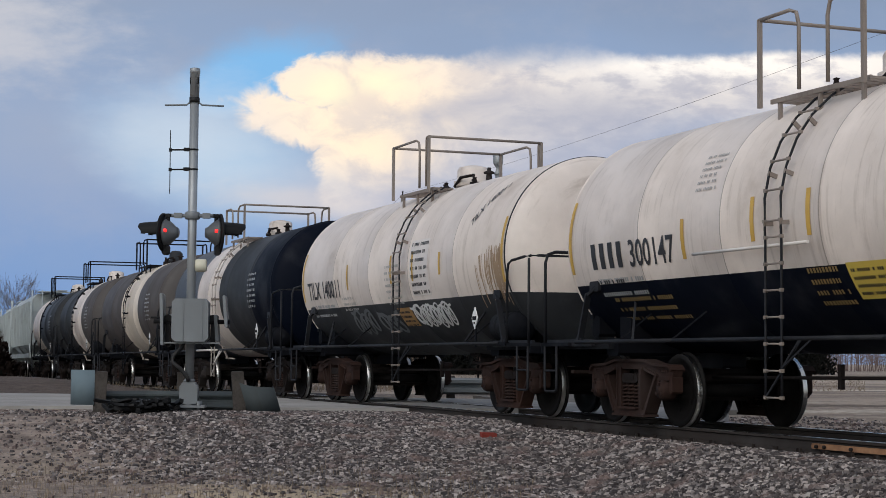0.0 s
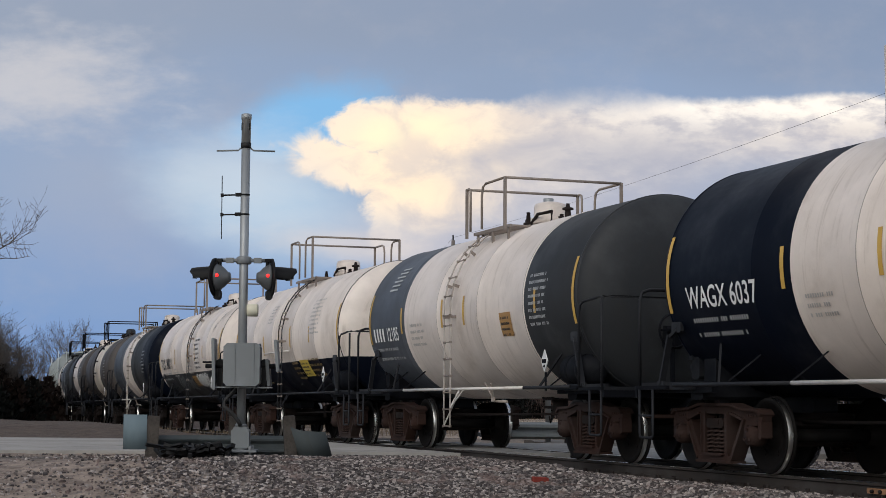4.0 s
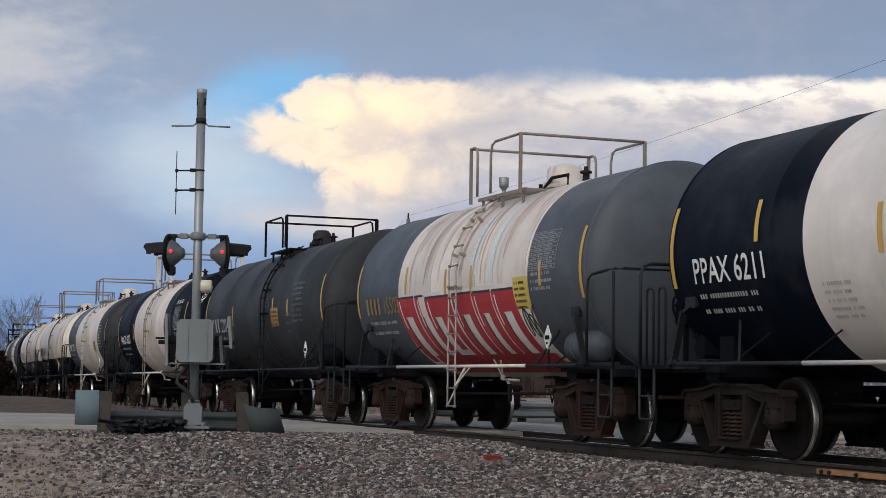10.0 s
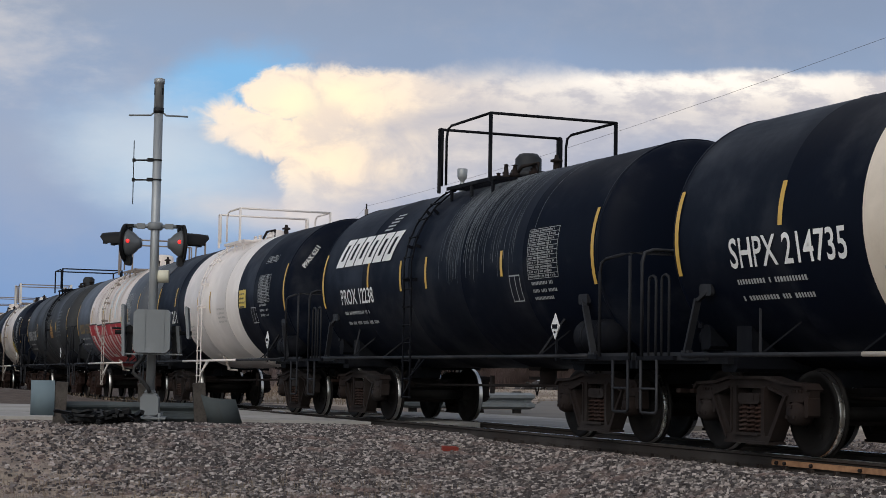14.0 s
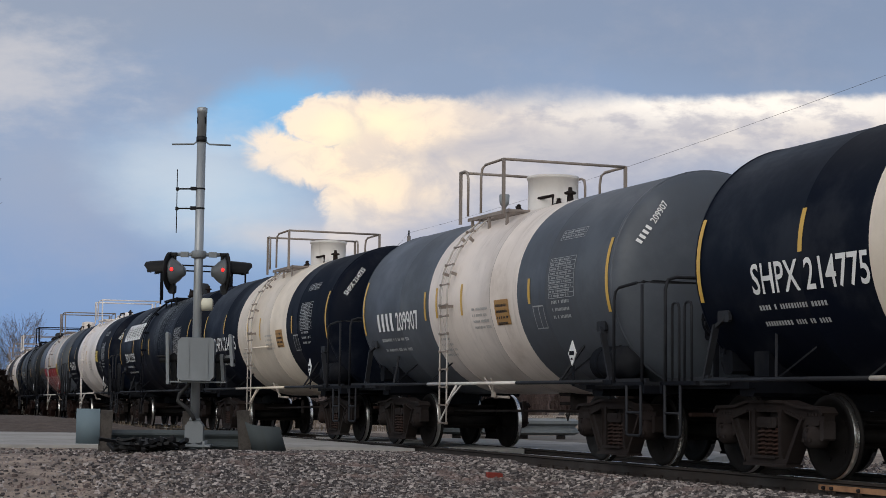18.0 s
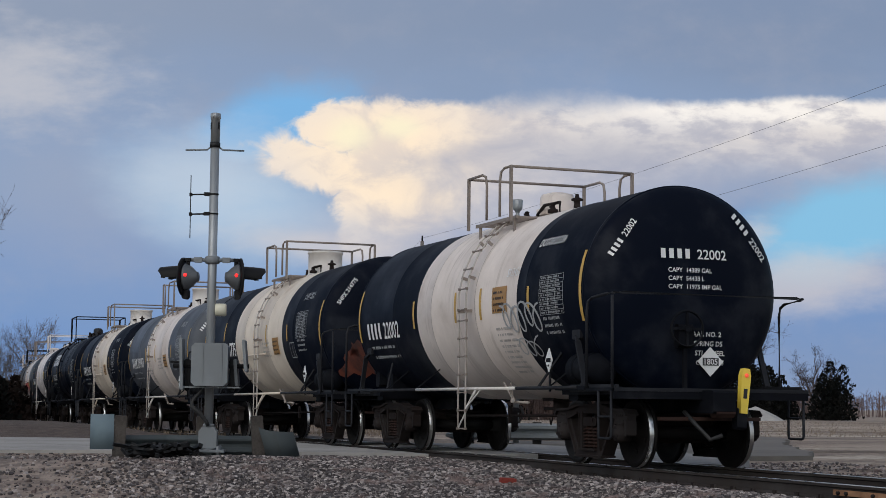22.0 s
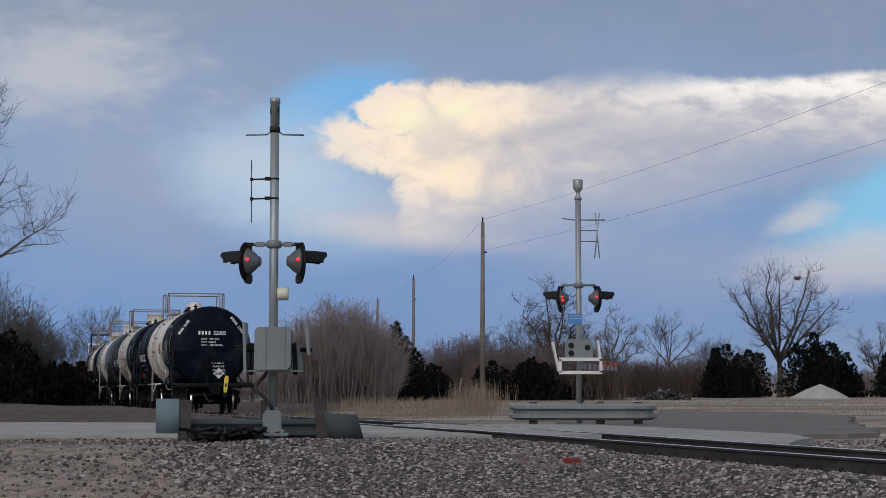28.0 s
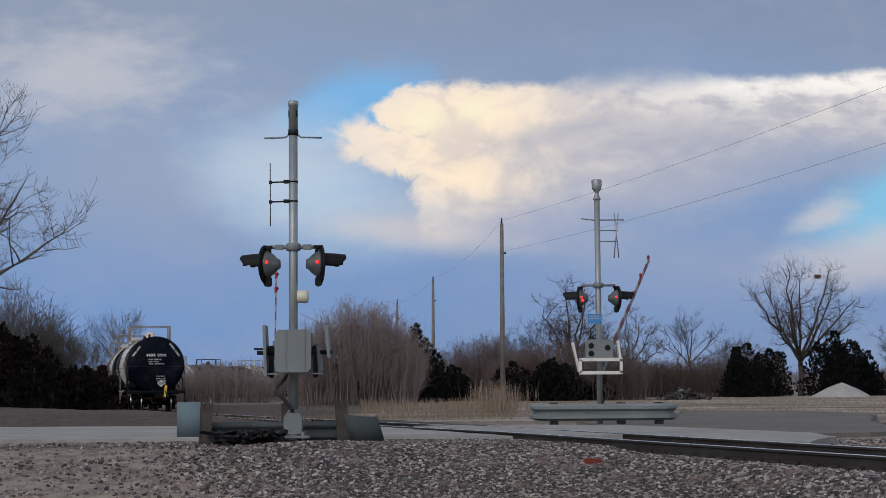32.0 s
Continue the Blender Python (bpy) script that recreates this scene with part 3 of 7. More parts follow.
def slab(name, outline, z, thick, mat, label, category, jag=0.12, seed=1):
    """A paved patch with a ragged edge, laid on the ground."""
    rng = random.Random(seed)
    pts = []
    for (x0, y0), (x1, y1) in zip(outline, outline[1:] + outline[:1]):
        n = max(1, int(math.hypot(x1 - x0, y1 - y0) / 0.5))
        for k in range(n):
            t = k / n
            pts.append((x0 + (x1 - x0) * t + rng.uniform(-jag, jag), y0 + (y1 - y0) * t + rng.uniform(-jag, jag)))
    mb = MB()
    n = len(pts)
    mb.v = [(x, y, z) for x, y in pts] + [(x, y, z - thick) for x, y in pts]
    mb.face(tuple(range(n)))
    for i in range(n):
        mb.face((i, i + n, (i + 1) % n + n, (i + 1) % n))
    ob = new(name, mb.mesh(name, mat))
    return tagged(ob, label, category, kind="structure")


def make_roads():
    def off(s, left):
        x, y, _ = on_line(s, left)
        return x, y
    # the road up to the line on the camera's side, and on from the far rail
    slab("road", [(-60, 28.2), (-9, 29.6), (-2.5, 30.6), off(11.2, 1.62), off(20.6, 1.62), (-8, 40.6), (-60, 40.2)], 0.0, 0.35, CONCRETE, "pale worn concrete road at the crossing", "road", 0.06, 2)
    slab("crossing_apron", [off(6.8, -1.1), off(20.4, -1.1), (3.5, 39.2), (6.4, 31.6), (6.3, 29.0), (5.3, 26.4)], -0.02, 0.3, CONCRETE, "pale concrete apron beside the far rail", "road", 0.05, 4)
    slab("asphalt_lot", [(3.2, 39.4), (6.2, 31.4), (8.5, 33.0), (9.5, 38), (10.5, 44), (12.5, 52), (12, 60), (8, 62), (6.5, 52), (5, 44.5), (3.0, 44)], -0.045, 0.25, ASPHALT, "cracked grey asphalt road and lot", "road", 0.12, 5)
    # panels between the rails
    for k in range(6):
        mb = MB()
        for s0 in (11.4 + k * 1.5,):
            a, b, c, d = off(s0, 0.62), off(s0 + 1.47, 0.62), off(s0 + 1.47, -0.62), off(s0, -0.62)
            mb.v = [(*p, -0.01) for p in (a, b, c, d)] + [(*p, -0.3) for p in (a, b, c, d)]
            for f in ((0, 1, 2, 3), (0, 4, 5, 1), (1, 5, 6, 2), (2, 6, 7, 3), (3, 7, 4, 0)):
                mb.face(f)
        tagged(new("crossing_panel", mb.mesh("crossing_panel", CONCRETE)), "precast concrete panel between the rails", "road panel", "crossing panels", "structure")


make_roads()


def make_rails():
    prof = [(-0.068, -0.18), (0.068, -0.18), (0.068, -0.168), (0.012, -0.15), (0.010, -0.05), (0.036, -0.036), (0.036, -0.006), (0.028, 0.0), (-0.028, 0.0), (-0.036, -0.006), (-0.036, -0.036), (-0.010, -0.05), (-0.012, -0.15), (-0.068, -0.168)]
    for left, label in ((0.753, "worn steel rail beside the gravel shoulder"), (-0.753, "worn steel rail beside the concrete apron")):
        mb = MB()
        ss = [-60, -40, -20] + [k * 2.0 for k in range(-9, 30)] + [60 + k * 5.0 for k in range(50)]
        n = len(prof)
        for s in ss:
            for a, z in prof:
                x, y, _ = on_line(s, left + a)
                mb.v.append((x, y, z + grade(s)))
        for j in range(len(ss) - 1):
            for i in range(n):
                k = (i + 1) % n
                mb.face((j * n + i, j * n + k, (j + 1) * n + k, (j + 1) * n + i), 1 if i in (6, 7, 8) else 0)
        tagged(new("rail", mb.mesh("rail", [RAILSIDE, TREAD])), label, "rail", "rails of the line", "structure")
    # spikes and plates along the near rail
    mb = MB()
    for k in range(-30, 22):
        s = k * 0.5
        for left in (0.66, 0.86):
            x, y, h = on_line(s, left)
            mb.box((x, y, -0.155), (0.05, 0.04, 0.05))
    tagged(new("spikes", mb.mesh("spikes", SOOT)), "rusty spikes holding the rail to the ties", "spikes", kind="stuff")


make_rails()

# ---- crossing signals ----
def arc(c, r, a0, a1, n, plane="xz"):
    out = []
    for i in range(n + 1):
        t = radians(a0 + (a1 - a0) * i / n)
        a, b = r * math.cos(t), r * math.sin(t)
        out.append((c[0] + a, c[1], c[2] + b) if plane == "xz" else ((c[0] + a, c[1] + b, c[2]) if plane == "xy" else (c[0], c[1] + a, c[2] + b)))
    return out


def lamp_meshes():
    def disc():
        return MB().lathe([(0.0, 0.0), (0.28, 0.0), (0.305, 0.012), (0.305, 0.03), (0.28, 0.04), (0.0, 0.04)], "x", 32).box((-0.02, 0, -0.27), (0.10, 0.12, 0.16), bevel=0.03).mesh("background", DARKBLK)

    def house():
        return MB().lathe([(0.20, 0.0), (0.215, -0.02), (0.20, -0.05), (0.15, -0.12), (0.09, -0.18), (0.075, -0.215), (0.0, -0.22)], "x", 28).mesh("housing", LAMPGREY)

    def visor():
        mb = MB()
        n, k = 14, 6
        for j in range(k + 1):
            x = 0.04 + 0.36 * j / k
            droop = 0.02 * (j / k) ** 2
            for i in range(n + 1):
                t = radians(-8 + 196 * i / n)
                if j == k:
                    x2 = x - 0.22 * max(0.0, 0.5 - math.sin(t))
                else:
                    x2 = x
                mb.v.append((x2, 0.165 * math.cos(t), 0.165 * math.sin(t) + 0.012 - droop))
        for j in range(k):
            for i in range(n):
                a = j * (n + 1) + i
                mb.face((a, a + 1, a + n + 2, a + n + 1), 0, True)
        o = len(mb.v)
        mb.v += [(x, y * 0.97, z * 0.97) for x, y, z in mb.v]
        for f in list(mb.f):
            mb.face(tuple(i + o for i in reversed(f)), 0, True)
        return mb.mesh("visor", DARKBLK, fix=False)

    def lens():
        return MB().lathe([(0.155, 0.042), (0.13, 0.065), (0.07, 0.08), (0.0, 0.085)], "x", 24).mesh("lens", REDDIM)

    def peep():
        return MB().lathe([(0.030, 0.0), (0.030, 0.012), (0.018, 0.02), (0.0, 0.022)], "y", 12).mesh("indicator_light", REDLENS)
    return [cached(k, f) for k, f in (("disc", disc), ("house", house), ("visor", visor), ("lens", lens), ("peep", peep))]


def add_lamp(mast, x, y, z, faces, peep_y, turn=0.0):
    """A flashing lamp; faces +1 right or -1 left."""
    disc, house, visor, lens, peep = lamp_meshes()
    m = pose(x, y, z, 0, 0, (0 if faces > 0 else 180) + turn)
    body = part("lamp_housing", house, None, mast, "grey lamp housing", m)
    part("background_disc", disc, None, body, "black round background disc")
    part("visor", visor, None, body, "black lamp visor")
    part("lens", lens, None, body, "dark red lens")
    sgn = -1 if faces > 0 else 1
    part("indicator_light", peep, None, body, "small lit red side light", pose(-0.07, 0.185 * sgn * peep_y, 0.02, 0, 0, 0 if sgn * peep_y > 0 else 180))
    part("hanger", MB().pipe([(-0.05, 0, 0.16), (-0.05, 0, 0.27)], 0.03).box((-0.05, 0, 0.27), (0.09, 0.09, 0.05)), DARKBLK, body)


def finial(mast, z, r, slots=True):
    mb = MB().lathe([(r + 0.004, z), (r + 0.004, z + 0.42), (r + 0.012, z + 0.425), (r + 0.012, z + 0.50), (r - 0.01, z + 0.51), (0, z + 0.51)], "z", 18)
    ob = part("antenna_sleeve", mb, GALV, mast, "grey cylindrical aerial sleeve")
    if slots:
        for a in (-150, -40, 80):
            t = radians(a)
            mb = MB().box((math.cos(t) * (r + 0.004), math.sin(t) * (r + 0.004), z + 0.30), (0.012, 0.022, 0.11), rot=Matrix.Rotation(t, 3, "Z"))
            part("sleeve_slot", mb, DARKBLK, ob)
    return ob


def near_signal():
    base_z = 0.06
    x, y = -2.66, 26.6
    t = thing("crossing_signal", "grey crossing signal mast with two black-hooded lamps on a gravel mound", "railway signal", (x, y, base_z), 0.0)
    r = 0.07
    part("mast", MB().pipe([(0, 0, 0.36), (0, 0, 4.84)], r, 20), GALV, t, "tall galvanised pipe mast")
    finial(t, 4.84, r)
    mb = MB().lathe([(0.20, 0.0), (0.20, 0.05), (0.15, 0.09), (0.0, 0.09)], "z", 4)
    for a in range(4):
        q = radians(45 + 90 * a)
        mb.pipe([(0.23 * math.cos(q), 0.23 * math.sin(q), -0.02), (0.23 * math.cos(q), 0.23 * math.sin(q), 0.13)], 0.025)
    mb.box((0, 0, 0.05), (0.52, 0.42, 0.035))
    part("base_plate", mb, CASEGREY, t)
    mb = MB().box((0, 0, 0.24), (0.28, 0.26, 0.30), bevel=0.03)
    mb.box((0, 0, 0.40), (0.22, 0.22, 0.05), bevel=0.02).lathe([(0.09, 0.42), (0.09, 0.46), (0.07, 0.47), (0.0, 0.47)], "z", 16)
    part("junction_base", mb, CASEGREY, t, "square grey junction box at the foot")
    mb = MB().pipe([(-0.42, 0, 3.02), (0.42, 0, 3.02)], 0.03).lathe([(0.10, 2.96), (0.12, 2.98), (0.12, 3.06), (0.10, 3.08)], "z", 8)
    mb.box((-0.22, 0, 3.02), (0.12, 0.09, 0.08)).box((0.22, 0, 3.02), (0.12, 0.09, 0.08))
    part("cross_arm", mb, CASEGREY, t, "dark grey lamp cross arm")
    add_lamp(t, -0.42, 0, 2.75, -1, 1, -14)
    add_lamp(t, 0.42, 0, 2.75, 1, 1, 14)
    part("gear_bracket", MB().lathe([(r + 0.012, 4.80), (r + 0.012, 4.88)], "z", 16), DARKBLK, t)
    for sg in (-1, 1):
        part("top_arm", MB().pipe([(0.08 * sg, 0, 4.80), (0.12 * sg, 0, 4.765), (0.46 * sg, 0, 4.755)], 0.014), CASEGREY, t)
    ant = part("whip_antenna", MB().pipe([(-0.36, 0, 3.36), (-0.365, 0, 4.36)], [0.007, 0.007]), DARKBLK, t, "thin whip aerial on two arms")
    for z in (3.74, 4.05):
        part("antenna_arm", MB().pipe([(-0.37, 0, z), (0.0, 0, z + 0.01)], 0.013).box((-0.10, 0, z + 0.01), (0.10, 0.09, 0.05)).lathe([(0.076, z - 0.005), (0.076, z + 0.02)], "z", 14).box((-0.36, 0, z), (0.045, 0.045, 0.05)), DARKBLK, ant)
    part("round_sensor", MB().lathe([(0.0, 0.06), (0.09, 0.065), (0.10, 0.08), (0.10, 0.22), (0.085, 0.235), (0.0, 0.235)], "x", 20, at=(0, 0, 2.24)), PLASTIC, t, "off-white round plastic housing")
    # gate machine in front of the mast
    box = part("gate_machine", MB().box((0.03, -0.22, 1.38), (0.56, 0.36, 0.66), bevel=0.055), CASEGREY, t, "grey steel gate machine case")
    for xx in (-0.07, 0.22):
        part("case_rib", MB().box((xx, -0.405, 1.39), (0.012, 0.012, 0.62)), CASEGREY, box)
    part("case_foot", MB().box((0.03, -0.2, 1.03), (0.92, 0.22, 0.022)), CASEGREY, t)
    for xx, zz in ((-0.41, 1.39), (0.56, 1.52)):
        part("weight_plate", MB().box((xx, -0.15, zz), (0.045, 0.40, 0.80 if xx < 0 else 0.5), bevel=0.015, rot=Matrix.Rotation(radians(-2 if xx < 0 else -5), 3, "Y")), CASEGREY, t, "grey counterweight plate")
    part("weight_plate", MB().box((0.42, -0.05, 1.26), (0.05, 0.34, 0.42), bevel=0.015, rot=Matrix.Rotation(radians(-5), 3, "Y")), LAMPGREY, t)
    part("crank_shaft", MB().pipe([(-0.55, -0.15, 1.36), (0.62, -0.15, 1.36)], 0.035).pipe([(-0.6, -0.12, 1.42), (-0.34, -0.12, 1.42)], 0.016), DARKBLK, t)
    for xx in (-0.33, 0.36):
        part("side_arm", MB().box((xx, -0.1, 1.22), (0.07, 0.12, 0.5), bevel=0.02).box((xx, -0.1, 1.40), (0.11, 0.16, 0.12), bevel=0.02), DARKBLK, t)
    part("conduit", MB().pipe([(-0.06, -0.22, 1.06), (-0.10, -0.24, 0.96), (-0.22, -0.24, 0.84), (-0.25, -0.22, 0.74), (-0.12, -0.18, 0.63), (-0.02, -0.14, 0.5), (0.0, -0.12, 0.44)], 0.032), RUBBER, t, "black bent cable conduit")
    # gate arm, hinged at the machine
    arm = part("gate_arm", gate_arm_mesh(4.6), None, t, "red and white striped gate arm", pose(-0.3, 0.12, 1.4, 0, 0, 0))
    gate_lights(arm, 4.6)
    return t, arm


def gate_arm_mesh(length):
    return MB().box((0, length / 2, 0), (0.018, length, 0.09)).box((0, 0.0, 0), (0.08, 0.5, 0.14)).mesh("gate_arm", CASEGREY)


def gate_lights(arm, length):
    n = int(length / 0.4)
    for k in range(n):
        part("stripe", MB().box((0, length * (k + 0.5) / n, 0), (0.025, length / n - 0.004, 0.17 - 0.06 * k / n)), ARMRED if k % 2 else ARMGREY, arm)
    for k in (0.62, 0.8, 0.985):
        part("arm_light", MB().box((0.0, length * k, 0.10), (0.05, 0.07, 0.12), bevel=0.015), REDTAPE, arm)
        part("arm_lens", MB().lathe([(0.035, 0.02), (0.035, 0.035), (0.0, 0.05)], "x", 12, at=(0.0, length * k, 0.12)), REDDIM, arm)


def far_signal():
    x, y = 3.33, 41.6
    t = thing("crossing_signal", "grey crossing signal mast with a blue sign and white gate frame", "railway signal", (x, y, -0.05), 0.0)
    r = 0.07
    part("mast", MB().pipe([(0, 0, 0.0), (0, 0, 5.50)], r, 18), GALV, t, "tall galvanised pipe mast")
    part("aerial_base", MB().lathe([(0.075, 5.48), (0.10, 5.51), (0.06, 5.59), (0.045, 5.65), (0.06, 5.69), (0.11, 5.75), (0.12, 5.79), (0.13, 5.97), (0.115, 5.99), (0, 5.99)], "z", 18), GALV, t, "waisted grey aerial head")
    mb = MB().pipe([(-0.42, 0, 3.38), (0.42, 0, 3.38)], 0.03).lathe([(0.12, 3.32), (0.12, 3.44)], "z", 10)
    part("cross_arm", mb, CASEGREY, t)
    add_lamp(t, -0.46, 0, 3.06, -1, 1, -10)
    add_lamp(t, 0.46, 0, 3.06, 1, 1, 10)
    for lens in (-0.40,):
        part("lens_glow", MB().lathe([(0.0, -0.02), (0.035, -0.015), (0.035, 0.0), (0.0, 0.02)], "y", 14, at=(lens, -0.2, 3.0)), REDLENS, t, "lit red lamp")
    part("top_arm", MB().pipe([(-0.40, 0, 5.03), (-0.1, 0, 4.99), (0.66, 0, 4.99)], 0.016), CASEGREY, t)
    for z in (4.73, 4.46):
        part("aerial_arm", MB().pipe([(0, 0, z), (0.50, 0, z)], 0.014), CASEGREY, t)
    part("crossed_aerial", MB().pipe([(0.40, 0, 4.05), (0.52, 0, 5.16)], 0.014).pipe([(0.52, 0, 4.05), (0.42, 0, 5.16)], 0.014), GALV, t)
    part("sign_plate", MB().box((-0.10, -0.09, 2.56), (0.34, 0.01, 0.24)).box((-0.10, -0.097, 2.56), (0.30, 0.004, 0.02), 1).box((-0.10, -0.097, 2.62), (0.26, 0.004, 0.02), 1), [BLUESIGN, INKG], t, "blue notice plate with unreadable lines")
    frame = part("gate_frame", MB().box((0.02, -0.25, 1.56), (1.05, 0.07, 0.08)).box((0.02, -0.25, 1.24), (1.05, 0.07, 0.08)).box((-0.48, -0.25, 1.40), (0.07, 0.07, 0.34)).box((0.51, -0.25, 1.40), (0.07, 0.07, 0.34)), RAILWHITE, t, "white rectangular counterweight frame")
    part("weight_plate", MB().box((-0.58, -0.1, 1.62), (0.05, 0.34, 0.75), bevel=0.02, rot=Matrix.Rotation(radians(-12), 3, "Y")), RAILWHITE, frame)
    part("weight_plate", MB().box((0.47, -0.1, 1.80), (0.05, 0.3, 0.45), bevel=0.02, rot=Matrix.Rotation(radians(-6), 3, "Y")), RAILWHITE, frame)
    case = part("gate_machine", MB().box((0.0, 0.05, 1.80), (0.66, 0.3, 0.5), bevel=0.05), CASEGREY, t)
    for xx, zz in ((-0.2, 1.90), (-0.2, 1.71), (0.2, 1.85)):
        part("round_cap", MB().lathe([(0.07, -0.02), (0.07, 0.0)], "y", 16, at=(xx, -0.11, zz)), DARKBLK, case)
    part("conduit", MB().pipe([(0.1, -0.1, 0.9), (0.16, -0.1, 0.7), (0.06, -0.08, 0.5), (0.04, -0.06, 0.2)], 0.03), RUBBER, t)
    arm = part("gate_arm", gate_arm_mesh(6.2), None, t, "red and white striped gate arm", pose(0.12, 0.2, 1.2, 0, 0, 0))
    gate_lights(arm, 6.2)
    return t, arm


NEAR_SIGNAL, NEAR_ARM = near_signal()
FAR_SIGNAL, FAR_ARM = far_signal()


def w_beam(mb, pts, z, half=0.155, mat=0, depth=0.08, thick=0.012):
    """A corrugated guardrail beam along pts (x, y), facing the normal side."""
    prof = [(0.0, -half), (0.03, -half + 0.02), (depth, -half + 0.055), (depth, -0.075), (0.02, -0.02), (0.02, 0.02), (depth, 0.075), (depth, half - 0.055), (0.03, half - 0.02), (0.0, half)]
    full = prof + [(a - thick, b) for a, b in reversed(prof)]
    n, o = len(full), len(mb.v)
    for i, (x, y) in enumerate(pts):
        a, b = pts[max(i - 1, 0)], pts[min(i + 1, len(pts) - 1)]
        dx, dy = b[0] - a[0], b[1] - a[1]
        k = math.hypot(dx, dy)
        nx, ny = dy / k, -dx / k
        for p, q in full:
            mb.v.append((x + nx * p, y + ny * p, z + q))
    for i in range(len(pts) - 1):
        for j in range(n):
            k = (j + 1) % n
            mb.face((o + i * n + j, o + (i + 1) * n + j, o + (i + 1) * n + k, o + i * n + k), mat)
    for i in (0, len(pts) - 1):
        mb.face(tuple(o + i * n + j for j in range(n)), mat)
    return mb


def near_guardrail():
    t = thing("guardrail", "short damaged guardrail with grey timber posts round the signal", "guardrail", (0, 0, 0))
    part("beam", w_beam(MB(), [(-4.05, 26.9), (-3.4, 27.25), (-2.6, 27.35), (-1.95, 27.2), (-1.72, 26.95)], 0.18), GALVDARK, t, "dull corrugated steel beam")
    for x, y, tilt in ((-4.07, 26.75, 3), (-1.90, 26.95, -4), (-2.85, 27.5, 0)):
        z = float(lie(x, y))
        part("post", MB().box((0, 0, 0.24), (0.19, 0.15, 0.84), bevel=0.012), POSTWOOD, t, "split grey timber post", pose(x, y, z, 2, tilt, 8))
    # flared ends
    mb = MB()
    for name, cx, cy, r0, a0, a1, z0, z1 in (("end_wing", -4.26, 26.62, 0.27, 200, 300, 0.12, 0.66),):
        for i in range(9):
            q = radians(a0 + (a1 - a0) * i / 8)
            for rr, z in ((r0, z0), (r0, z1), (r0 - 0.012, z1), (r0 - 0.012, z0)):
                mb.v.append((cx + rr * math.cos(q), cy + 0.25 + rr * math.sin(q), z))
        for i in range(8):
            for j in range(4):
                k = (j + 1) % 4
                mb.face((i * 4 + j, i * 4 + k, i * 4 + 4 + k, i * 4 + 4 + j), 0, True)
    part("end_wing", mb, paint("blue_grey_steel", (0.115, 0.155, 0.18), 0.9, 0.4, (0.12, 0.12, 0.12), 0.5, 0.0, 0.15), t, "blue-grey curved end piece")
    mb = MB()
    for i in range(9):
        q = radians(210 + 120 * i / 8)
        lean = 0.22 * i / 8
        for rr, z in ((0.29, -0.08), (0.29, 0.52 - lean), (0.278, 0.52 - lean), (0.278, -0.08)):
            mb.v.append((rr * math.cos(q), rr * math.sin(q), z))
    for i in range(8):
        for j in range(4):
            k = (j + 1) % 4
            mb.face((i * 4 + j, i * 4 + k, i * 4 + 4 + k, i * 4 + 4 + j), 0, True)
    part("bent_end", mb, GALVDARK, t, "crumpled grey end piece leaning on the post", pose(-1.52, 26.95, 0.08, 10, -16, 0))


def far_guardrail():
    t = thing("guardrail", "short grey guardrail with curved ends in front of the far signal", "guardrail", (0, 0, 0))
    part("beam", w_beam(MB(), [(1.72, 41.3), (1.80, 40.75), (2.1, 40.45), (2.8, 40.4), (3.5, 40.4), (4.3, 40.4), (4.8, 40.5), (5.0, 40.75)], 0.25, 0.20, 0, 0.13), paint("dull_galvanised", (0.17, 0.185, 0.19), 0.5, 0.5, (0.09, 0.085, 0.08)), t, "corrugated galvanised beam")
    for x in (2.15, 3.75, 4.65):
        part("post", MB().box((x, 40.62, 0.17), (0.2, 0.2, 0.62), bevel=0.01), POSTWOOD, t)


near_guardrail()
far_guardrail()


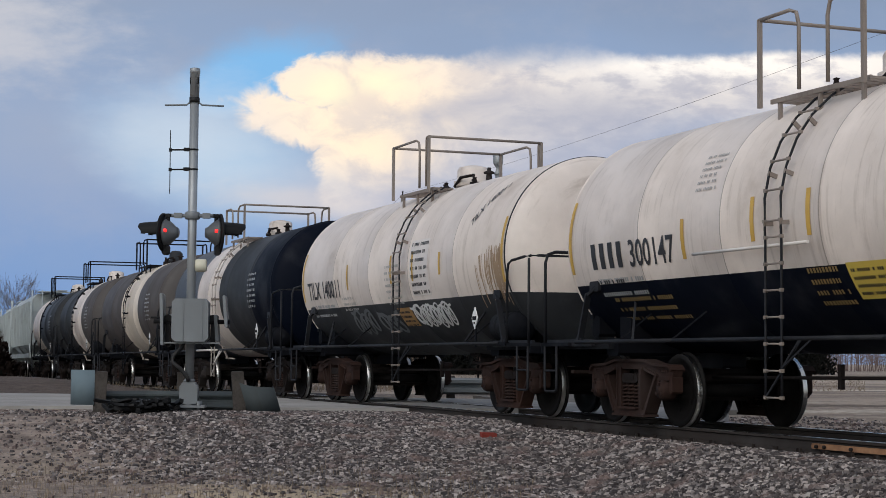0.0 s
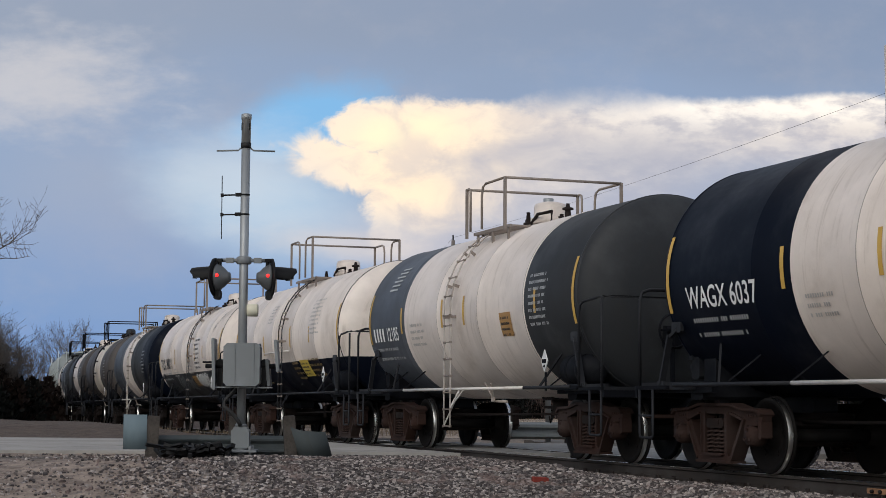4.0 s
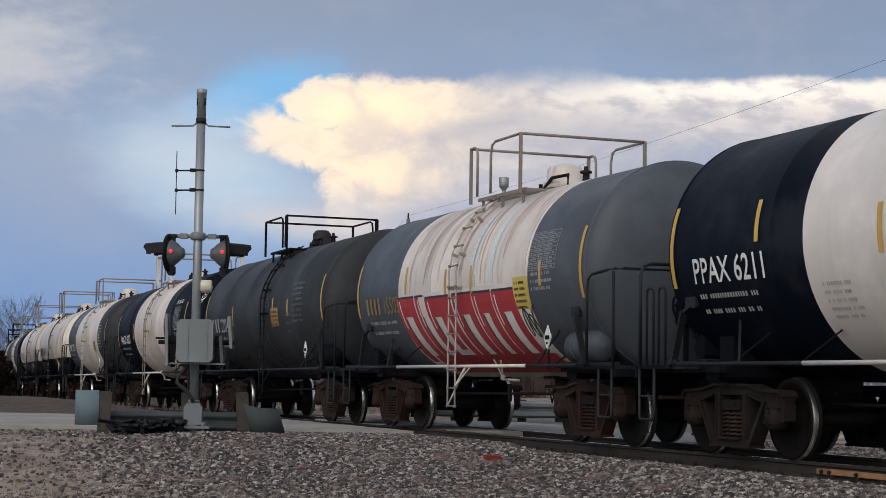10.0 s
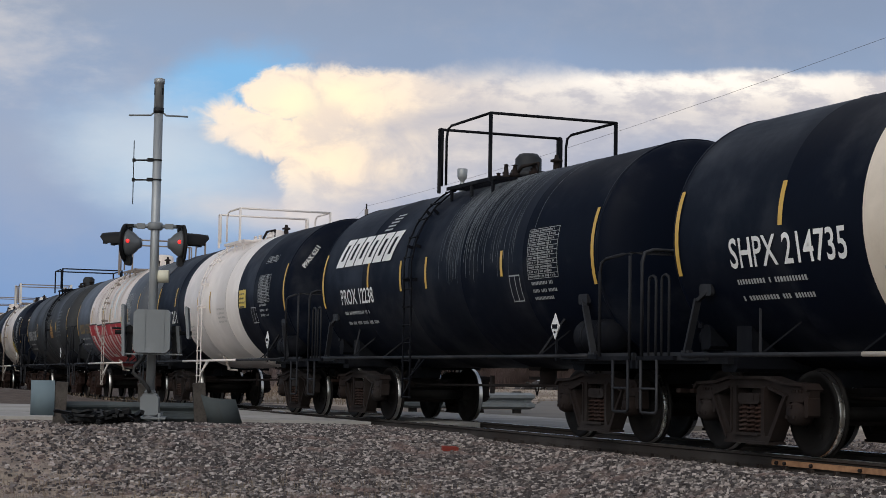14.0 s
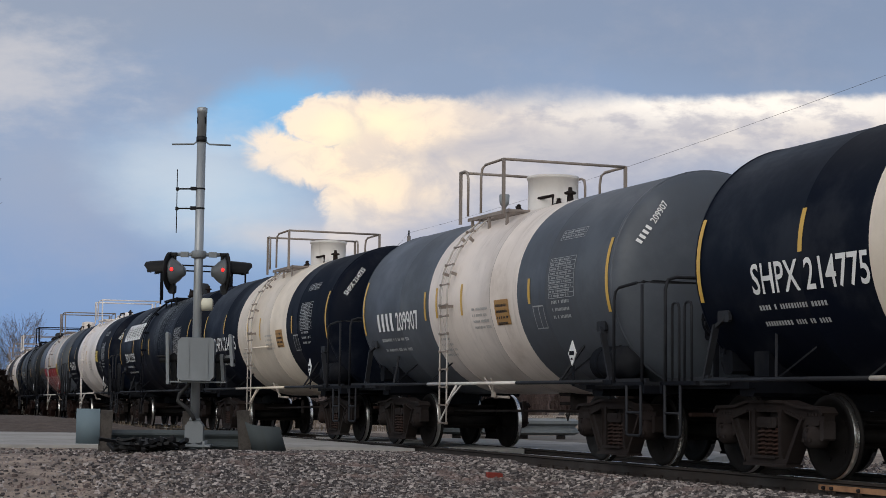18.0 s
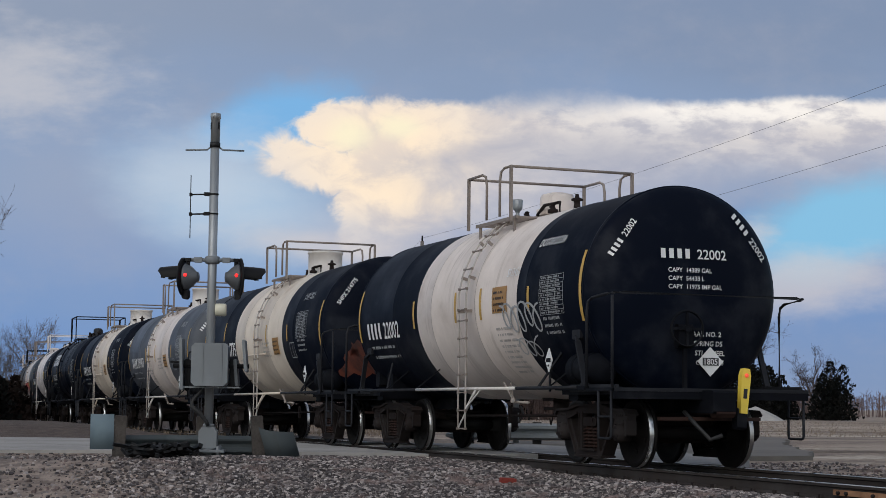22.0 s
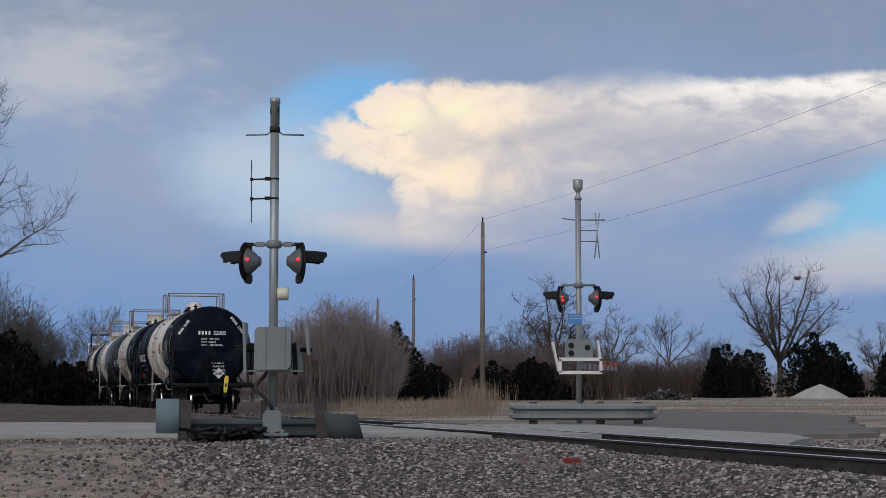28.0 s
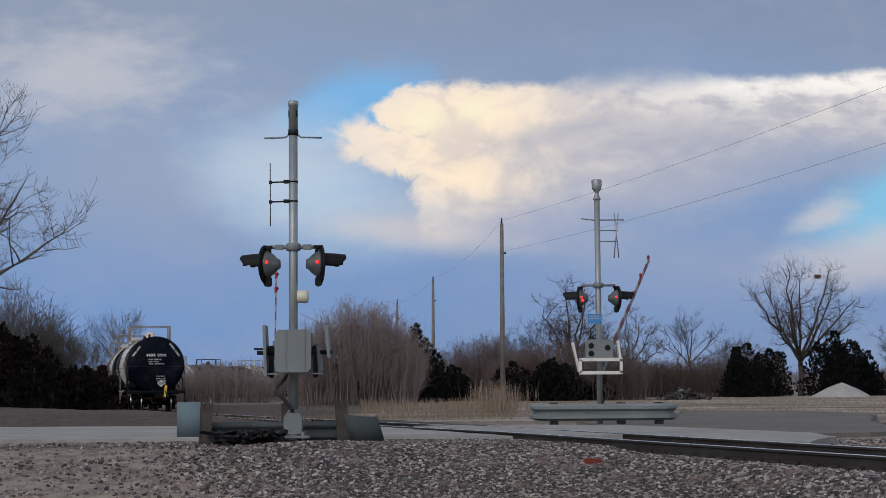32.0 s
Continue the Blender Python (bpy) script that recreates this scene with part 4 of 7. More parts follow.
def oddments():
    rng = random.Random(8)
    mb = MB()
    for k in range(70):
        a = rng.uniform(0, 6.28)
        x, y = rng.gauss(0, 0.26), rng.gauss(0, 0.13)
        z = 0.03 + rng.random() * 0.16
        l = rng.uniform(0.12, 0.45)
        mb.box((x, y, z), (l, rng.uniform(0.03, 0.12), rng.uniform(0.02, 0.07)), rot=Euler((rng.uniform(-.5, .5), rng.uniform(-.5, .5), a)).to_matrix())
    ob = new("debris_heap", mb.mesh("debris_heap", DARKBLK))
    ob.matrix_basis = pose(-3.35, 26.1, float(lie(-3.35, 26.1)))
    tagged(ob, "heap of burnt black debris at the foot of the guardrail", "debris", kind="stuff")
    ob = new("red_brick", MB().box((0, 0, 0.035), (0.22, 0.10, 0.07), bevel=0.008).mesh("red_brick", BRICKRED))
    ob.matrix_basis = pose(1.80, 23.9, float(lie(1.80, 23.9)) + 0.01, 4, 3, 12)
    tagged(ob, "loose red brick lying on the ballast", "brick")
    x, y, h = on_line(-1.7, 0.807)
    bar = thing("joint_bar", "fresh orange-rusted bar bolted to the rail's flank", "joint bar", (x, y, -0.10), 90 - math.degrees(h))
    part("bar", MB().box((0, 0, 0), (3.0, 0.03, 0.055), bevel=0.012).box((0, -0.004, 0.025), (3.0, 0.03, 0.02), bevel=0.006), PLANK, bar)
    for k in (1.38, 1.22, 0.7, -0.2):
        part("bolt", MB().lathe([(0.022, 0.0), (0.022, 0.03), (0.012, 0.04), (0.0, 0.04)], "y", 8, at=(k, 0.012, 0.0)), SOOT, bar)
    z = float(lie(-2.02, 28.2))
    ob = new("bucket", MB().lathe([(0.0, 0.0), (0.10, 0.0), (0.125, 0.26), (0.135, 0.265), (0.135, 0.28), (0.0, 0.28)], "z", 18).mesh("bucket", PLASTIC))
    ob.matrix_basis = pose(-2.18, 28.4, z - 0.01)
    tagged(ob, "off-white plastic bucket behind the signal foot", "bucket")
    mb = MB()
    n, rings = 40, 10
    for j in range(rings + 1):
        q = j / rings
        for i in range(n):
            t = 2 * math.pi * i / n
            r = 2.5 * (1 - q) ** 0.85 * (1 + 0.12 * noise.noise((math.cos(t) * 2, math.sin(t) * 2, q)))
            mb.v.append((r * math.cos(t), r * math.sin(t), 1.18 * q * (1 + 0.05 * noise.noise((t, q * 4, 3)))))
    for j in range(rings):
        for i in range(n):
            k = (i + 1) % n
            mb.face((j * n + i, j * n + k, (j + 1) * n + k, (j + 1) * n + i), 0, True)
    ob = new("gravel_pile", mb.mesh("gravel_pile", GRAVEL))
    ob.matrix_basis = pose(30.8, 139, -0.15)
    tagged(ob, "pale conical heap of gravel on the far lot", "gravel pile", kind="stuff")
    mb = MB()
    for k in range(70):
        x, y = rng.gauss(0, 0.9), rng.gauss(0, 0.5)
        z = max(0.05, 0.8 - abs(x) * 0.45) * rng.random()
        mb.box((x, y, z), (rng.uniform(.1, .8), rng.uniform(.06, .4), rng.uniform(.03, .2)), rng.choice((0, 0, 0, 0, 1)), Euler((rng.uniform(-1, 1), rng.uniform(-1, 1), rng.uniform(0, 6))).to_matrix())
    ob = new("junk_heap", mb.mesh("junk_heap", [JUNK, GALV]))
    ob.matrix_basis = pose(15.8, 121, -0.1)
    tagged(ob, "heap of scrap and rubble on the far lot", "junk heap", kind="stuff")


oddments()


# ---- pole line and wires ----
def utility_poles():
    spots = ((2.50, 108, 11.45, 0.15), (-2.75, 156, 10.9, 0.15), (-7.6, 196, 10.9, 0.15))
    tops = []
    for x, y, h, r in spots:
        t = thing("utility_pole", "weathered wooden utility pole", "utility pole", (x, y, -0.15), 0, "pole line")
        part("shaft", MB().pipe([(0, 0, 0), (0.04, 0, h)], [r * 1.25, r * 0.8], 10), POLEWOOD, t)
        part("pin", MB().pipe([(0.04, 0, h), (0.04, 0, h + 0.35)], 0.05), DARKBLK, t)
        part("insulator", MB().box((0.16, 0, h - 1.9), (0.3, 0.1, 0.1), bevel=0.03), DARKBLK, t)
        tops.append((x, y, h))

    def wire(name, a, b, sag, r, label):
        a, b = Vector(a), Vector(b)
        pts = [a.lerp(b, i / 24) - Vector((0, 0, sag * 4 * (i / 24) * (1 - i / 24))) for i in range(25)]
        tagged(new(name, MB().pipe(pts, r, 5).mesh(name, WIREGREY)), label, "wire", "overhead wires")
    wire("overhead_wire", (2.55, 108, 11.5), (19.3, 43, 11.75), 0.42, 0.0065, "thin overhead wire from the pole line")
    wire("overhead_wire", (2.75, 108, 9.55), (19.3, 43, 9.75), 0.42, 0.0065, "thin overhead wire from the pole line")
    for (x0, y0, h0), (x1, y1, h1) in zip(tops, tops[1:]):
        wire("overhead_wire", (x0, y0, h0), (x1, y1, h1), 0.6, 0.006, "thin overhead wire between poles")
    t = thing("guy_stake", "pale leaning marker stake in the reeds", "stake", (0.8, 95, -0.2))
    part("stake", MB().pipe([(0, 0, 0), (0.25, 0, 1.5)], 0.06, 8), PALEWOOD, t)


utility_poles()

# ---- the train ----
# A car stands along x, its front towards +x, the camera's side is +y, z = 0 on the rail.
RAD, MIDZ, HEAD = 1.565, 2.54, 0.42


def skin(x, phi, lift=0.0, rad=RAD):
    return x, (rad + lift) * math.cos(phi), MIDZ + (rad + lift) * math.sin(phi)


def patch(mb, x0, x1, p0, p1, lift=0.006, mat=0, rad=RAD, slant=0.0):
    """A thin patch bent to the shell: x from x0 to x1, metres p0 to p1 up the curve from mid height."""
    n = max(1, int(abs(p1 - p0) / 0.12))
    o = len(mb.v)
    for i in range(n + 1):
        p = (p0 + (p1 - p0) * i / n)
        for x in (x0 + slant * i / n, x1 + slant * i / n):
            mb.v.append(skin(x, p / rad, lift, rad))
    for i in range(n):
        a = o + 2 * i
        mb.face((a, a + 1, a + 3, a + 2), mat)
    return mb


def text_shape(body, size, bold=True):
    """Outline triangles of a word as (verts, faces), starting at x = 0."""
    cu = bpy.data.curves.new("word", "FONT")
    cu.body, cu.size, cu.resolution_u, cu.offset = body, size, 3, 0.012 * size if bold else 0.0
    ob = new("word", cu)
    me = bpy.data.meshes.new_from_object(ob)
    v = [tuple(p.co) for p in me.vertices]
    f = [tuple(p.vertices) for p in me.polygons]
    bpy.data.objects.remove(ob)
    bpy.data.curves.remove(cu)
    bpy.data.meshes.remove(me)
    return v, f


def word_on_shell(mb, body, x, p, size, squeeze=0.8, lift=0.012, mat=0, slope=0.0):
    v, f = cached(("word", body, size), lambda: text_shape(body, size))
    o = len(mb.v)
    for a, b, _ in v:
        mb.v.append(skin(x - (a - b * slope) * squeeze, (p + b + a * slope) / RAD, lift))
    for k in f:
        mb.face(tuple(i + o for i in k), mat)
    return max(a for a, _, _ in v) * squeeze


def owner_bars(mb, count, x, p, size, lift=0.010, mat=0):
    """Owner's letters as plain bars."""
    w = 0.26 * size
    for k in range(count):
        x0 = x - k * (w + 0.24 * size)
        patch(mb, x0 - w, x0, p, p + 0.70 * size, lift, mat)
    return count * (w + 0.24 * size) + 0.16 * size


def fine_print(mb, x, p, width, rows, gap, seed, lift=0.009, mat=0, high=0.45):
    """Unreadable small lettering as bars, running rearwards from x and down from p."""
    rng = random.Random(seed)
    for r in range(rows):
        a, end = 0.0, width * rng.uniform(0.8, 1.0)
        while a < end:
            h = min(gap * high, 0.060)
            w = h * rng.uniform(0.5, 0.75)
            patch(mb, x - a - w, x - a, p - r * gap - h, p - r * gap, lift, mat)
            a += w + h * (0.35 if rng.random() < 0.8 else 1.4)
    return mb


def wheel_mesh():
    mb = MB()
    for sg in (-1, 1):
        prof = [(0.09, 0.62), (0.11, 0.62), (0.13, 0.735, ), (0.36, 0.765), (0.40, 0.722, 0), (0.478, 0.722, 0), (0.484, 0.735, 0), (0.478, 0.748, 0), (0.462, 0.756, 0), (0.4605, 0.772, 1), (0.4565, 0.838, 0), (0.445, 0.852, 0), (0.395, 0.848, 0), (0.36, 0.80, 0), (0.15, 0.775, 0), (0.12, 0.86, 0), (0.075, 0.87, 0), (0.075, 1.02, 0), (0.0, 1.02, 0)]
        prof = [(k[0], k[1] * sg) + ((k[2],) if len(k) > 2 else (0,)) for k in prof]
        mb.lathe(prof, "y", 36)
        for a in range(5):
            t = a * 2 * math.pi / 5
            mb.box((0.25 * math.cos(t), 0.792 * sg, 0.25 * math.sin(t)), (0.05, 0.012, 0.05))
    mb.lathe([(0.085, -0.66), (0.08, 0.66)], "y", 12)
    return mb.mesh("wheelset", [WHEEL, TREAD])


def side_frame_mesh(mat):
    """A cast side frame: arched top chord, sloping tension members, open windows and bearing pedestals."""
    mb = MB()

    def limb(a, b, w, y0, y1):
        """A bar of the casting between two points in x, z."""
        d = Vector((b[0] - a[0], b[1] - a[1])).normalized()
        q = Vector((-d.y, d.x)) * (w / 2)
        mb.plate([(a[0] - q.x, a[1] - q.y), (b[0] - q.x, b[1] - q.y), (b[0] + q.x, b[1] + q.y), (a[0] + q.x, a[1] + q.y)], y0, y1)
    top = [(-1.10, 0.60), (-1.13, 0.70), (-1.06, 0.76), (-0.66, 0.775), (-0.38, 0.83), (0.38, 0.83), (0.66, 0.775), (1.06, 0.76), (1.13, 0.70), (1.10, 0.60), (0.70, 0.635), (0.40, 0.715), (-0.40, 0.715), (-0.70, 0.635)]
    mb.plate(top, -0.07, 0.07)
    for a, b in zip(top[1:8], top[2:9]):
        limb(a, b, 0.035, -0.10, 0.115)
    limb((-0.70, 0.645), (-0.40, 0.722), 0.03, -0.09, 0.105)
    limb((0.40, 0.722), (0.70, 0.645), 0.03, -0.09, 0.105)
    for sg in (-1, 1):
        limb((sg * 0.70, 0.66), (sg * 0.38, 0.17), 0.085, -0.07, 0.075)
        limb((sg * 0.735, 0.65), (sg * 0.43, 0.165), 0.03, -0.09, 0.11)
        limb((sg * 0.285, 0.20), (sg * 0.285, 0.74), 0.085, -0.08, 0.09)
        limb((sg * 0.325, 0.24), (sg * 0.325, 0.72), 0.02, -0.09, 0.11)
        mb.box((sg * 1.075, 0, 0.53), (0.075, 0.16, 0.22), bevel=0.02).box((sg * 0.735, 0, 0.53), (0.06, 0.15, 0.20), bevel=0.02)
        mb.box((sg * 0.90, 0.0, 0.605), (0.27, 0.17, 0.055), bevel=0.015)
        mb.lathe([(0.118, -0.08), (0.128, -0.05), (0.128, 0.09), (0.112, 0.11), (0.108, 0.135), (0.05, 0.145), (0.045, 0.155), (0.0, 0.155)], "y", 20, at=(sg * 0.89, 0, 0.457))
        for k in range(3):
            q = radians(90 + 120 * k)
            mb.box((sg * 0.89 + 0.075 * math.cos(q), 0.145, 0.457 + 0.075 * math.sin(q)), (0.036, 0.03, 0.036))
        for k in range(4):
            mb.box((sg * (0.80 + 0.06 * k), 0.075, 0.695), (0.028, 0.02, 0.028))
    limb((-0.42, 0.165), (0.42, 0.165), 0.07, -0.10, 0.10)
    limb((-0.44, 0.125), (0.44, 0.125), 0.03, -0.11, 0.125)
    mb.box((0, 0.03, 0.215), (0.50, 0.22, 0.03), bevel=0.008)
    return mb.mesh("side_frame", mat)


def spring_mesh():
    mb = MB()
    turns, r, n = 6, 0.066, 60
    pts = [(r * math.cos(2 * math.pi * turns * i / n), r * math.sin(2 * math.pi * turns * i / n), 0.245 + 0.285 * i / n) for i in range(n + 1)]
    mb.pipe(pts, 0.0145, 5)
    mb.lathe([(0.04, 0.23), (0.04, 0.54)], "z", 8)
    return mb.mesh("coil_spring", RUST)


TRUCK_AXLES = ([], [])
TRUCK = 1.06     # 97 cm wheels


def add_truck(car, x, mat):
    t = part("truck", cached(("bolster", mat.name), lambda: MB().box((0, 0, 0.62), (0.34, 1.86, 0.22), bevel=0.05).box((0, 0, 0.60), (0.42, 2.18, 0.12), bevel=0.03).box((0, 1.09, 0.61), (0.22, 0.02, 0.05)).box((0, -1.09, 0.61), (0.22, 0.02, 0.05)).lathe([(0.2, 0.77), (0.2, 0.9)], "z", 16).box((0.0, 0, 0.36), (0.3, 1.5, 0.1)).mesh("bolster", SOOT)), None, car, "cast steel truck with two wheelsets", pose(x, 0, 0) @ Matrix.Diagonal((TRUCK, 1, TRUCK, 1)))
    for sg in (-1, 1):
        part("side_frame", cached(("sframe", mat.name), lambda: side_frame_mesh(mat)), None, t, "", pose(0, sg * 1.0, 0, 0, 0, 0 if sg > 0 else 180))
        for x in (-0.155, 0.0, 0.155):
            part("coil_spring", cached("spring", spring_mesh), None, t, "", pose(x, sg * 1.02, 0))
    for k, ax in enumerate((0.89, -0.89)):
        w = part("wheelset", cached("wheel", wheel_mesh), None, t, "dark steel wheelset with bright treads", pose(ax, 0, 0.457))
        TRUCK_AXLES[k].append(w)
    part("brake_beam", cached("brake", lambda: MB().box((0.42, 0, 0.4), (0.08, 1.5, 0.1)).box((-0.42, 0, 0.4), (0.08, 1.5, 0.1)).mesh("brake_beam", SOOT)), None, t)
    return t


def shell_part(car, name, x0, x1, mats, front=False, rear=False, n=72, split=None, label="", welds=()):
    """A length of tank; split: height below which the second material goes."""
    prof = []
    m = 8
    if split is not None:
        m = 24
    if rear:
        for i in range(m + 1):
            q = math.pi / 2 * i / m
            prof.append((max(1e-5, RAD * math.sin(q)), x0 - HEAD * math.cos(q)))
    else:
        prof.append((RAD, x0))
    ks = sorted(w for w in welds if x0 < w < x1)
    for w in ks:
        prof += [(RAD, w - 0.03), (RAD + 0.006, w - 0.010), (RAD + 0.006, w + 0.010), (RAD, w + 0.03)]
    if front:
        for i in range(m + 1):
            q = math.pi / 2 * i / m
            prof.append((max(1e-5, RAD * math.cos(q)), x1 + HEAD * math.sin(q)))
    else:
        prof.append((RAD, x1))
    mb = MB()
    if split is None:
        turns = [[2 * math.pi * (i + 0.5) / n for i in range(n)]] * len(prof)
        top = n
    else:
        # the rings turn so that one row of edges lies on the paint line
        top, under = 100, 68
        n, turns = top + under, []
        for r, _ in prof:
            a = math.asin(max(-1.0, min(1.0, (split - MIDZ) / r)))
            turns.append([a + (math.pi - 2 * a) * i / top for i in range(top)] + [math.pi - a + (math.pi + 2 * a) * i / under for i in range(under)])
    for (r, x), ring in zip(prof, turns):
        for t in ring:
            mb.v.append((x, r * math.cos(t), MIDZ + r * math.sin(t)))
    for j in range(len(prof) - 1):
        weld = abs(prof[j][0] - RAD - 0.006) < 1e-6 and abs(prof[j + 1][0] - RAD - 0.006) < 1e-6
        for i in range(n):
            k = (i + 1) % n
            mb.face((j * n + i, (j + 1) * n + i, (j + 1) * n + k, j * n + k), 1 if i >= top else (2 if weld else 0), True)
    ms = list(mats) if isinstance(mats, (list, tuple)) else [mats, mats]
    pale = ms[0] in (WHITE, CREAM, BRIGHT)
    return part(name, mb.mesh(name, ms + [SEAMDIRT if pale else ms[0]], fix=True), None, car, label)


def rail_loop(mb, pts, r, bendr=0.16):
    """A pipe with rounded corners."""
    pts = [Vector(p) for p in pts]
    out = [pts[0]]
    for a, b, c in zip(pts, pts[1:], pts[2:]):
        u, v = (a - b).normalized(), (c - b).normalized()
        k = min(bendr, (a - b).length * 0.45, (c - b).length * 0.45)
        p, q = b + u * k, b + v * k
        out += [p, (p + q) / 4 + b / 2, q]
    out.append(pts[-1])
    return mb.pipe(out, r, 8)


def tank_car(name_label, uc, length, spacing, bands, mats, rail, number="", ink=None, owner=4, truck=RUST, num_x=None, bonnet=0, extras=None, split=None, lad_mat=None, stripes=True, lad=0.0, cage=0.0, seed=0, heavy=False, ctop=4.82, size=0.44, code="", front_strip=None, tail_band=None, posts=False):
    """bands: x of the paint changes, front first; mats: paint of front, middle, rear."""
    rng = random.Random(seed)
    car = thing("tank_car", name_label, "tank car", (0, 0, 0), 0, "tank cars of the train")
    hl = length / 2
    welds = [-hl + length * k / 5 for k in range(1, 5)]
    if split is not None:
        shell_part(car, "tank_shell", -hl, hl, mats, True, True, split=split, label="white upper and black lower tank shell", welds=welds)
    elif bands:
        shell_part(car, "front_shell", bands[0], hl, mats[0], True, False, welds=welds)
        shell_part(car, "middle_shell", bands[1], bands[0], mats[1], welds=welds)
        shell_part(car, "rear_shell", -hl if tail_band is None else tail_band, bands[1], mats[2], False, tail_band is None, welds=welds)
        if tail_band is not None:
            shell_part(car, "tail_shell", -hl, tail_band, mats[3], False, True, welds=welds)
    else:
        shell_part(car, "tank_shell", -hl, hl, mats[0], True, True, welds=welds)
    for x in (-hl, hl):
        part("head_seam", MB().lathe([(RAD - 0.01, x - 0.03), (RAD + 0.008, x - 0.015), (RAD + 0.008, x + 0.015), (RAD - 0.01, x + 0.03)], "x", 72, at=(0, 0, MIDZ)), mats[0] if x > 0 else mats[-1], car)
    for sg in (-1, 1):
        tx = sg * spacing / 2
        add_truck(car, tx, truck)
        part("stub_sill", cached("sill", lambda: MB().box((0.55, 0, 0.94), (3.0, 0.36, 0.32), bevel=0.03).mesh("stub_sill", FRAME)), None, car, "", pose(tx, 0, 0, 0, 0, 0 if sg > 0 else 180))
        part("body_bolster", cached("bbol", lambda: MB().box((0, 0, 1.06), (0.34, 2.7, 0.24), bevel=0.04).plate([(-0.16, 1.1), (0.16, 1.1), (0.16, 1.5), (-0.16, 1.5)], -1.15, 1.15).mesh("body_bolster", FRAME)), None, car, "", pose(tx, 0, 0))
        for yy in (-1, 1):
            def strut():
                mb = MB().bar((0.72 * sg, 1.50 * yy, 1.14), (0.46 * sg, 1.50 * yy, 1.80), 0.085, 0.04).bar((0.46 * sg, 1.50 * yy, 1.78), (0.24 * sg, 1.42 * yy, 1.94), 0.06, 0.04)
                mb.box((0.34 * sg, 1.45 * yy, 1.90), (0.26, 0.05, 0.14), bevel=0.02).box((0.70 * sg, 1.50 * yy, 1.16), (0.18, 0.06, 0.06))
                return mb.mesh("saddle_strut", ENDGREY)
            part("saddle_strut", cached(("strut", sg, yy), strut), None, car, "", pose(tx, 0, 0))
            part("belly_brace", cached(("brace", sg, yy), lambda: MB().bar((-0.9 * sg, 1.52 * yy, 1.14), (-0.55 * sg, 1.29 * yy, 1.66), 0.03, 0.03).mesh("belly_brace", ENDGREY)), None, car, "", pose(tx, 0, 0))
        ex = sg * (hl + 0.30)
        def endset():
            mb = MB().box((0.2, 0, 1.10), (0.9, 3.1, 0.05)).box((0.64, 0, 1.04), (0.05, 3.1, 0.14)).box((-0.5, 1.38, 1.08), (1.6, 0.10, 0.10)).box((-0.5, -1.38, 1.08), (1.6, 0.10, 0.10))
            mb.box((-0.15, 1.47, 1.12), (1.5, 0.05, 0.10), 1).box((-0.15, -1.47, 1.12), (1.5, 0.05, 0.10), 1).box((0.668, 0, 1.10), (0.012, 3.1, 0.05), 1)
            return mb.mesh("end_platform", [FRAME, ENDGREY])
        flip = pose(ex, 0, 0, 0, 0, 0 if sg > 0 else 180)
        plat = part("end_platform", cached("endset", endset), None, car, "black end platform", flip)
        def rear_rail():
            mb = rail_loop(MB(), [(-0.15, 1.58, 1.12), (-0.15, 1.58, 2.38), (0.62, 1.56, 2.44), (0.62, -1.56, 2.44), (-0.15, -1.58, 2.38), (-0.15, -1.58, 1.12)], 0.022, 0.16)
            return mb.pipe([(0.62, -1.56, 1.12), (0.62, -1.56, 2.40)], 0.022).mesh("end_handrail", ENDGREY)

        def front_rail():
            return rail_loop(MB(), [(0.50, 1.56, 1.12), (0.50, 1.56, 2.46), (0.50, -1.56, 2.46), (0.50, -1.56, 1.12)], 0.024, 0.16).mesh("end_handrail", ENDGREY)
        part("end_handrail", cached("frontrail", front_rail) if sg > 0 else cached("rearrail", rear_rail), None, plat)
        if posts:
            for a in (0.02, 0.34):
                part("grab_hoop", cached("hoop", lambda: rail_loop(MB(), [(-0.09, 1.50, 1.12), (-0.09, 1.50, 2.12), (0.09, 1.50, 2.12), (0.09, 1.50, 1.12)], 0.018, 0.07).mesh("grab_hoop", ENDGREY)), None, plat, "", pose(a, 0, 0))
        for yy in (-1, 1):
            part("sill_step", cached("step", lambda: rail_loop(MB(), [(-0.2, 0, 1.08), (-0.2, 0, 0.42), (0.2, 0, 0.42), (0.2, 0, 1.08)], 0.02, 0.05).pipe([(-0.2, 0, 0.72), (0.2, 0, 0.72)], 0.016).mesh("sill_step", ENDGREY)), None, plat, "", pose(0.35, 1.54 * yy, 0))
        part("coupler", cached("coupler", lambda: MB().box((0.45, 0, 0.86), (0.7, 0.16, 0.2), bevel=0.04).box((0.86, 0.03, 0.86), (0.22, 0.3, 0.28), bevel=0.06).box((0.55, 0, 0.70), (0.1, 1.6, 0.05)).mesh("coupler", RUST)), None, car, "rusty knuckle coupler", flip)
        part("air_hose", cached("hose", lambda: MB().pipe([(0.45, -0.35, 0.8), (0.75, -0.33, 0.62), (0.92, -0.2, 0.42), (1.0, -0.05, 0.48)], 0.03).mesh("air_hose", RUBBER)), None, car, "", flip)
